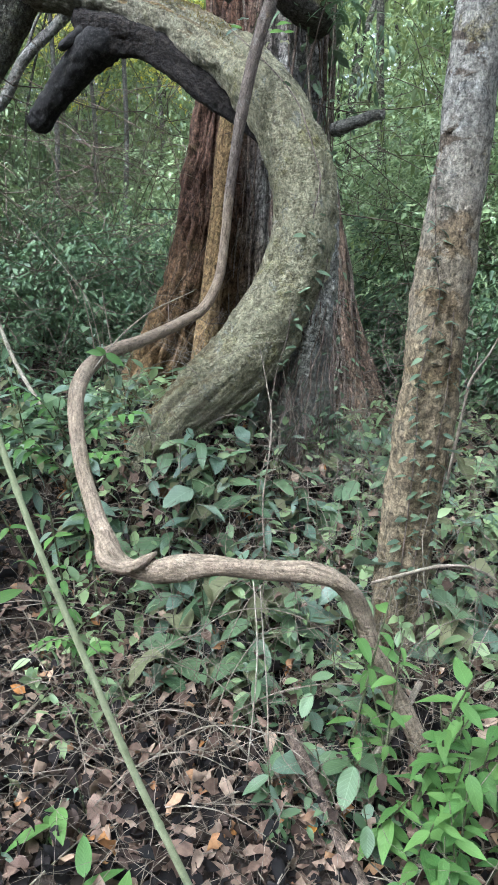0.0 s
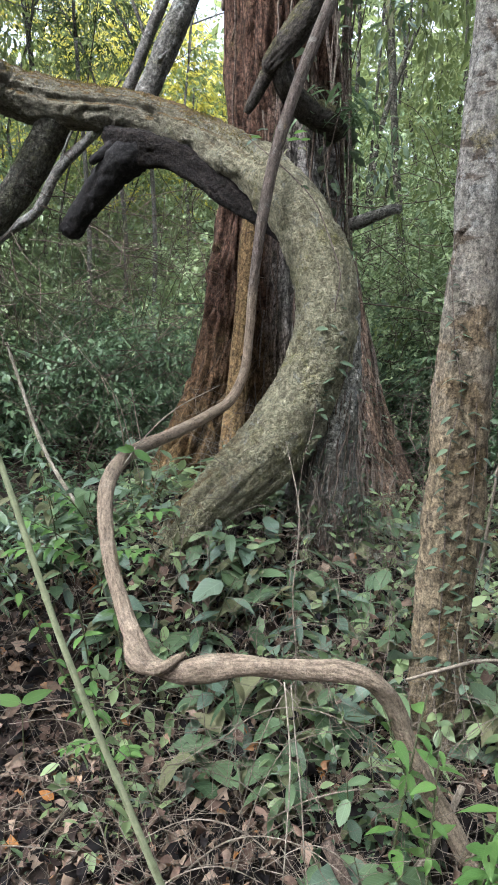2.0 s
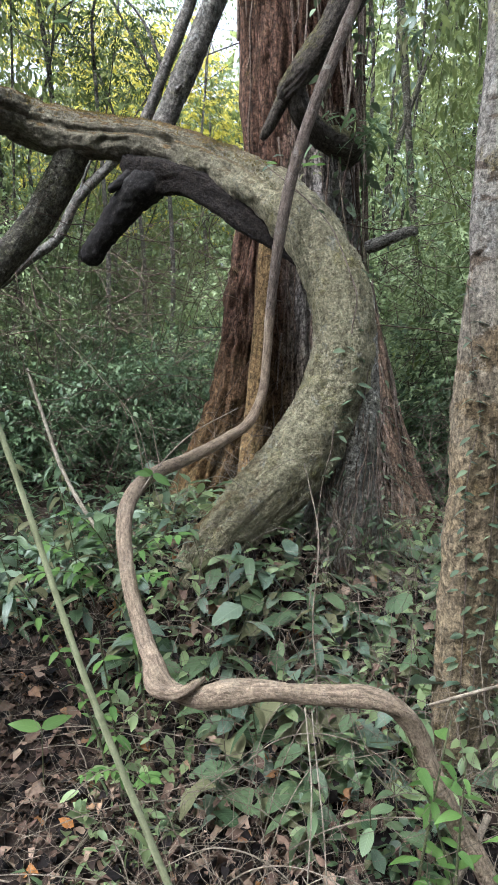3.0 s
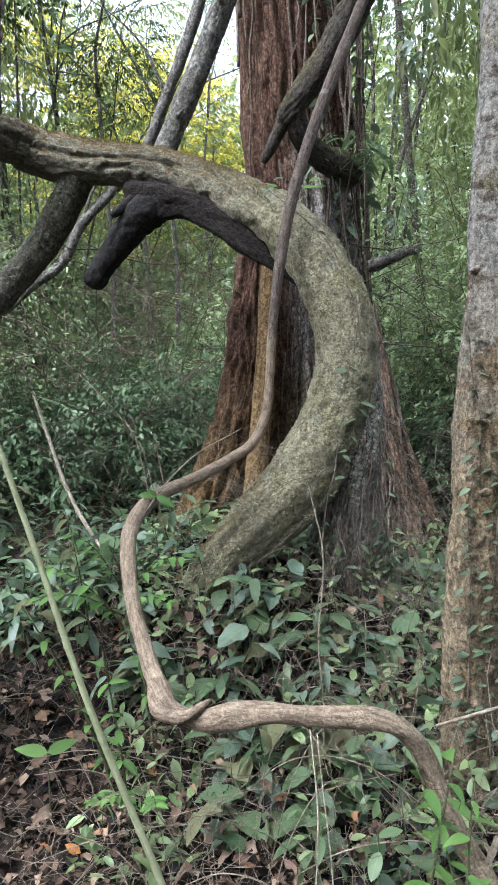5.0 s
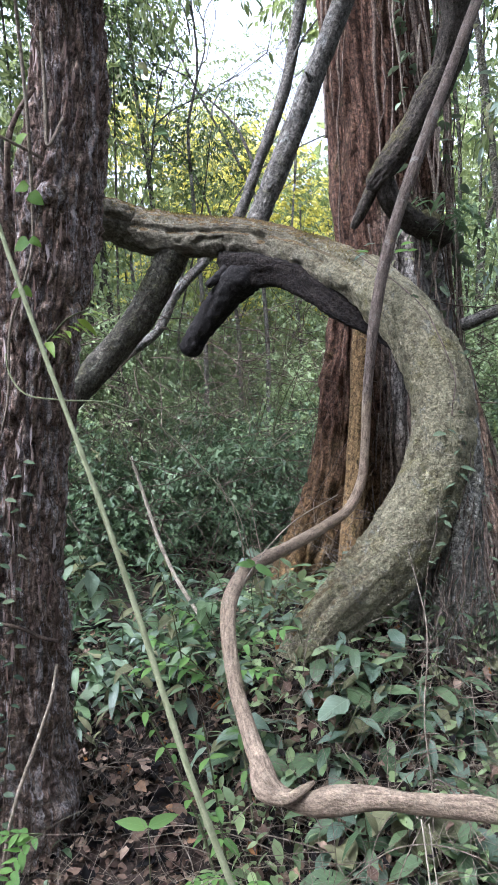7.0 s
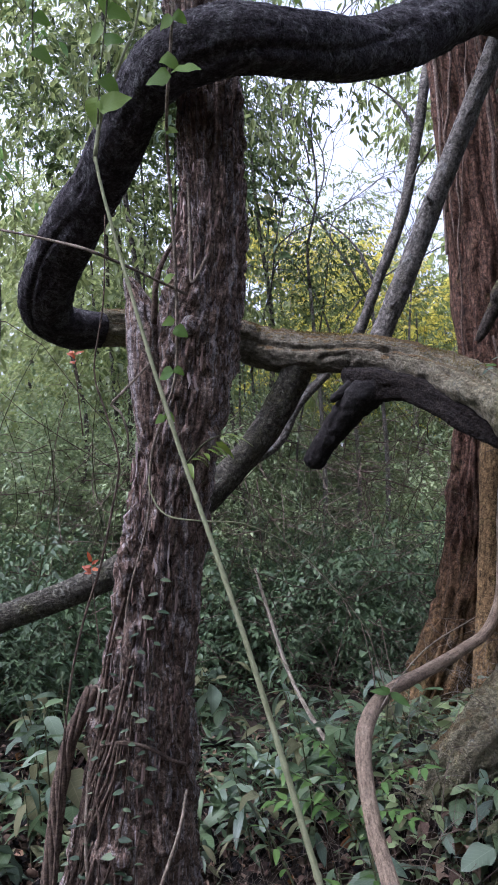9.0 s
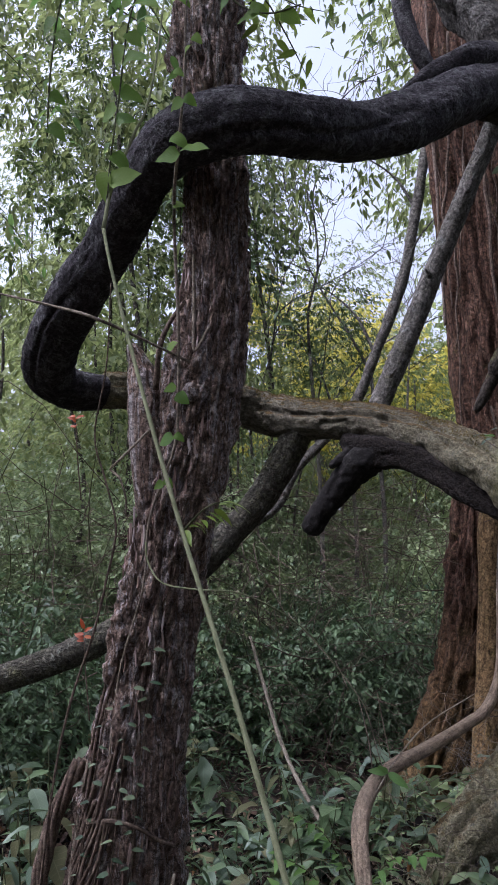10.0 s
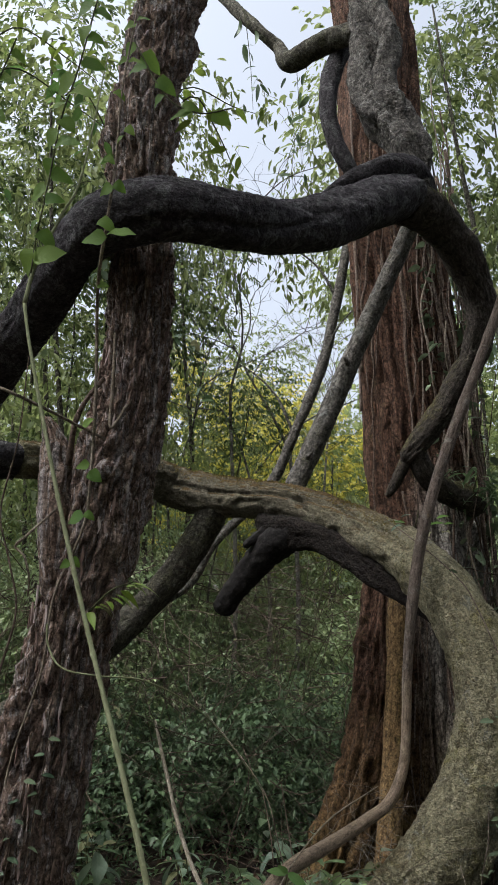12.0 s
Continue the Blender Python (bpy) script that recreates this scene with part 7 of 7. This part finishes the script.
    for k in range(30):
        a = 1.35 + 3.6 * (k + ring.random()) / 30
        d = ring.uniform(8, 15)
        zc = ring.uniform(1.0, 2.2) if abs(a - 4.15) < 0.5 else ring.uniform(2.0, 5.5)
        spec.append((d * math.sin(a), d * math.cos(a), zc, shade_crowns, ring.uniform(0.9, 1.25), "forest tree with a broad green crown, seen ahead, added unseen behind"))
    # Unseen crowns, added overhead to shade the near ground.
    for x, y, zc, s in ((-5.8, -3.1, 9.0, 0.6), (-2.5, -6.4, 9.5, 0.85), (1.6, -3.2, 10.0, 0.85), (5.6, -4.0, 9.0, 0.85), (4.4, 0.6, 10.5, 0.85), (-1.0, -9.0, 9.0, 0.85), (-1.6, -0.4, 8.2, 0.6), (1.7, -0.4, 8.6, 0.6)):
        spec.append((x, y, zc, shade_crowns, s, "unseen tall tree added overhead to shade the clearing"))
    for x, y, zc in ((-4.2, 8.5, 8.0), (-5.2, 6.8, 5.5), (3.6, 7.0, 3.6), (-2.4, 7.2, 6.2), (2.2, 8.0, 7.5)):
        spec.append((x, y, zc, crowns, 0.9, "forest tree with a broad green crown, seen ahead, added unseen behind"))
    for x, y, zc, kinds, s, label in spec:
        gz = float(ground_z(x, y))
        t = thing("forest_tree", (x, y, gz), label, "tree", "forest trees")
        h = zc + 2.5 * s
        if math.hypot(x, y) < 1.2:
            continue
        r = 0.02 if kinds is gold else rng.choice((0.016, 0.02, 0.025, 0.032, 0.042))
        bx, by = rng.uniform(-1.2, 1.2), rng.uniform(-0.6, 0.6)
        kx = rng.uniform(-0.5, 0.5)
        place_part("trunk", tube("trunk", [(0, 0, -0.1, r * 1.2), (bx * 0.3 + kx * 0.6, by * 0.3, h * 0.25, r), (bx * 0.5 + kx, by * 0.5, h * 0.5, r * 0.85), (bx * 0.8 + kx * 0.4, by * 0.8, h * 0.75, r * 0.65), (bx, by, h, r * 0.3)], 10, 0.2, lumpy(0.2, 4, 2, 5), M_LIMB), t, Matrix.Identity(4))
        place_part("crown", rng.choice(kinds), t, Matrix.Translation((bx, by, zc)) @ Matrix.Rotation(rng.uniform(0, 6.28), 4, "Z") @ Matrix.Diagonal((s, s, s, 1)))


build_woods()


def bare_branches():
    """Leafless crooked limbs against the sky."""
    rng = random.Random(43)

    def grow(t, p, way, length, r, depth):
        rows, q = [(*p, r)], Vector(p)
        n = 5
        w = Vector(way)
        for i in range(n):
            w = (w + Vector((rng.uniform(-0.45, 0.45), rng.uniform(-0.35, 0.35), rng.uniform(-0.3, 0.3)))).normalized()
            q = q + w * length / n
            rows.append((*q, r * (1 - 0.14 * (i + 1))))
            if depth and i >= (1 if depth > 1 else 2):
                side = (w + Vector((rng.uniform(-1, 1), rng.uniform(-1, 1), rng.uniform(-0.3, 0.8)))).normalized()
                grow(t, tuple(q), side, length * rng.uniform(0.4, 0.65), r * 0.55, depth - 1)
        part("branch", tube("branch", rows, 5, length / 10, None, M_TRUNK), t)

    for x, y, z, way, length in ((-1.3, 9.5, 3.6, (0.15, 0, 1), 3.0), (-0.55, 10.5, 3.8, (-0.2, 0, 1), 3.2), (-2.6, 9.5, 3.8, (0.3, 0, 1), 2.8), (-1.9, 11.0, 4.2, (0.25, 0, 1), 3.6), (-0.9, 9.0, 4.4, (-0.3, 0, 1), 2.6), (-1.6, 8.6, 4.6, (0.4, 0, 1), 2.6)):
        g = float(ground_z(x, y))
        t = thing("bare_tree", (x, y, g), "leafless crooked tree against the bright sky", "tree", "bare trees")
        part("trunk", tube("trunk", [(x, y, g - 0.1, 0.035), (x + 0.1, y, g + 2, 0.028), (x, y, z, 0.02)], 8, 0.2, None, M_TRUNK), t)
        grow(t, (x, y, z), way, length, 0.02, 3)


bare_branches()


def hanging_sprays():
    """Leafy twigs overhead, close to the liana."""
    rng = random.Random(47)
    near = ((-1.75, 2.6, 4.75, 0.55, 0.0, -0.3, 14, 0.10, "lime"), (-1.7, 2.5, 4.45, 0.55, 0.1, -0.25, 22, 0.085, "bright"), (-1.05, 3.2, 4.85, 0.5, 0.0, -0.15, 14, 0.12, "lime"), (-1.3, 2.5, 4.3, 0.3, 0.0, -0.5, 16, 0.085, "bright"), (-0.8, 2.6, 4.3, 0.22, 0.1, -0.3, 12, 0.10, "lime"),
                                               (-2.6, 3.2, 4.9, 0.6, 0.0, -0.6, 18, 0.09, "bright"), (-2.9, 3.4, 4.2, 0.6, 0.1, -0.5, 18, 0.08, "bright"), (1.5, 4.6, 5.2, -0.4, 0.0, -0.7, 22, 0.13, "lance"))
    high = (
                                               (1.3, 4.8, 4.2, -0.3, 0.1, -0.6, 22, 0.13, "lance"), (1.1, 5.05, 3.7, -0.12, 0.0, -0.6, 34, 0.11, "lance"), (1.15, 5.1, 2.95, -0.15, 0.0, -0.5, 30, 0.1, "lance"), (1.05, 5.0, 4.6, -0.2, 0.0, -0.7, 30, 0.12, "lance"),
                                               (-0.9, 4.6, 6.9, 0.1, 0.1, -0.9, 18, 0.13, "lance"), (-0.5, 4.9, 6.7, 0.05, 0.1, -1.0, 16, 0.13, "lance"),
                                               (-2.3, 5.5, 5.2, 0.5, 0.0, -0.7, 20, 0.12, "broad"), (-1.6, 5.8, 4.6, 0.3, 0.0, -0.8, 20, 0.11, "broad"))
    for x, y, z, dx, dy, dz, n, size, kind in near + high:
        rows = [(x, y, z, 0.004), (x + dx * 0.3, y + dy * 0.4 - 0.03, z + dz * 0.1 + 0.05, 0.0035), (x + dx * 0.7, y + dy * 0.75 + 0.03, z + dz * 0.5 + 0.02, 0.003), (x + dx, y + dy, z + dz, 0.0015)]
        t = strand("leafy_spray", rows, 6, 0.04, M_STALK, "hanging spray of green leaves overhead", "foliage", "overhead sprays", 0, 0)
        path = smooth_path(rows, 0.01)
        for k in range(n):
            p = path[int(rng.random() * (len(path) - 1))][:3]
            leaf_on(t, kind, (p[0] + rng.uniform(-0.1, 0.1), p[1] + rng.uniform(-0.08, 0.08), p[2] + rng.uniform(-0.1, 0.06)), rng.uniform(0, 6.28), rng.uniform(-1.1, 0.1), rng.uniform(-0.6, 0.6), size * rng.uniform(0.7, 1.2), rng)


hanging_sprays()


def leafy_curtains():
    """Slender-leaved twigs that hang from the canopy round the great trunk and against the sky."""
    rng = random.Random(53)
    spots = [(rng.uniform(-1.9, 0.0), rng.uniform(6.2, 7.4), rng.uniform(5.6, 8.2), rng.uniform(0.5, 1.1), 34) for k in range(26)]
    spots += [(rng.uniform(1.05, 2.2), rng.uniform(5.6, 7.2), rng.uniform(2.4, 8.4), rng.uniform(0.6, 1.3), 40) for k in range(26)]
    spots += [(rng.uniform(-2.6, -1.9), rng.uniform(6.6, 8.2), rng.uniform(3.6, 5.6), rng.uniform(0.5, 1.0), 44) for k in range(7)]
    spots += [(rng.uniform(-4.4, -1.9), rng.uniform(5.2, 7.2), rng.uniform(4.4, 7.6), rng.uniform(0.5, 1.0), 40) for k in range(26)]
    for x, y, z, drop, n in spots:
        t = thing("leafy_spray", (x, y, z), "drooping twig of slender dark green leaves", "foliage", "overhead sprays")
        bx, by = rng.uniform(-0.35, 0.35), rng.uniform(-0.25, 0.25)
        rows = [(0, 0, 0, 0.005), (bx * 0.4, by * 0.4, -drop * 0.15, 0.004), (bx * 0.8, by * 0.8, -drop * 0.5, 0.003), (bx, by, -drop, 0.0015)]
        place_part("stem", tube("stem", rows, 5, 0.08, None, M_STALK), t, Matrix.Identity(4))
        path = smooth_path(rows, 0.02)[:, :3]
        g = np.random.default_rng(rng.randrange(10**6))
        p = path[g.integers(0, len(path), n)] + g.normal(0, 0.09, (n, 3)) * np.array([1, 1, 0.5])
        me = scatter_mesh("leaves", p, g.uniform(0.08, 0.15, n), g.uniform(0, 6.28, n), g.normal(-0.95, 0.35, n), g.normal(0, 0.5, n), LEAFLET, M_CANOPY)
        place_part("leaves", me, t, Matrix.Identity(4))


leafy_curtains()


def twig_tangle(n, x0, x1, y0, y1, h, length, r, mat, label, seed):
    """Fine crooked twigs and thin stems woven through one another."""
    rng = np.random.default_rng(seed)
    k, segs = 7, 4
    f = np.linspace(0, 1, k)
    x, y = rng.uniform(x0, x1, n), rng.uniform(y0, y1, n)
    z = ground_z(x, y) + rng.uniform(0, 1, n) ** 1.3 * h
    a, rise = rng.uniform(0, 6.28, n), rng.normal(0.25, 0.6, n)
    L = rng.uniform(0.4, 1.0, n) * length
    bend = rng.normal(0, 0.5, (n, 3))
    p = np.stack([x, y, z], -1)[:, None] + (np.stack([np.cos(a), np.sin(a), rise], -1) * L[:, None])[:, None] * f[None, :, None]
    p = p + (bend * L[:, None])[:, None] * (f * (1 - f) * 1.6)[None, :, None] + rng.normal(0, 0.018, (n, k, 3)) * L[:, None, None]
    p[..., 2] = np.maximum(p[..., 2], ground_z(p[..., 0], p[..., 1]) + 0.004)
    rad = (r * rng.uniform(0.5, 1.3, n))[:, None] * (1 - 0.6 * f)[None]
    side = np.stack([-np.sin(a), np.cos(a), 0 * a], -1)[:, None, None]
    up = np.array([0.0, 0.0, 1.0])[None, None, None]
    th = np.linspace(0, 2 * np.pi, segs, endpoint=False)[None, None, :, None]
    v = p[:, :, None] + rad[:, :, None, None] * (np.cos(th) * side + np.sin(th) * up)
    i, j = np.meshgrid(np.arange(k - 1), np.arange(segs), indexing="ij")
    q = np.stack([i * segs + j, i * segs + (j + 1) % segs, (i + 1) * segs + (j + 1) % segs, (i + 1) * segs + j], -1).reshape(-1, 4)
    F = (q[None] + (np.arange(n) * k * segs)[:, None, None]).reshape(-1, 4)
    me = bpy.data.meshes.new("twig_tangle")
    me.from_pydata(v.reshape(-1, 3).tolist(), [], F.tolist())
    me.polygons.foreach_set("use_smooth", [True] * len(F))
    me.materials.append(mat)
    tagged(new("twig_tangle", me), label, "twigs", kind="stuff")


twig_tangle(1200, -1.6, 1.3, 1.4, 3.4, 0.13, 0.5, 0.0014, M_TWIG, "tangle of fine dry twigs over the litter", 301)
twig_tangle(1000, -0.4, 1.8, 1.7, 4.4, 0.42, 0.55, 0.0017, M_TWIG, "tangle of fine brown twigs in the undergrowth", 302)
twig_tangle(1500, -4.5, 3.5, 4.8, 8.5, 2.2, 1.1, 0.004, M_STRAND, "tangle of thin bare stems between the shrubs", 303)
twig_tangle(500, -4.5, 3.5, 5.4, 8.5, 2.6, 1.2, 0.003, M_ROOT, "tangle of thin pale stems between the shrubs", 304)
twig_tangle(420, 1.0, 2.6, 4.3, 6.6, 0.7, 0.8, 0.0032, M_ROOT, "tangle of thin pale stems between the shrubs", 305)


def far_woods():
    rng = np.random.default_rng(51)
    n = 45000
    a = rng.uniform(-1.0, 1.0, n)
    d = rng.uniform(24, 40, n)
    z = rng.uniform(0, 1, n) ** 1.2 * (11 + 2.5 * np.sin(a * 9) + 1.5 * np.sin(a * 23))
    p = np.stack([d * np.sin(a), d * np.cos(a), z], -1)
    me = scatter_mesh("far_woods", p, rng.uniform(0.35, 0.8, n), rng.uniform(0, 6.28, n), rng.normal(-0.3, 0.5, n), rng.normal(0, 0.6, n), DIAMOND, M_CANOPY)
    tagged(new("far_woods", me), "hazy green wall of distant forest leaves", "woods", kind="stuff")


far_woods()
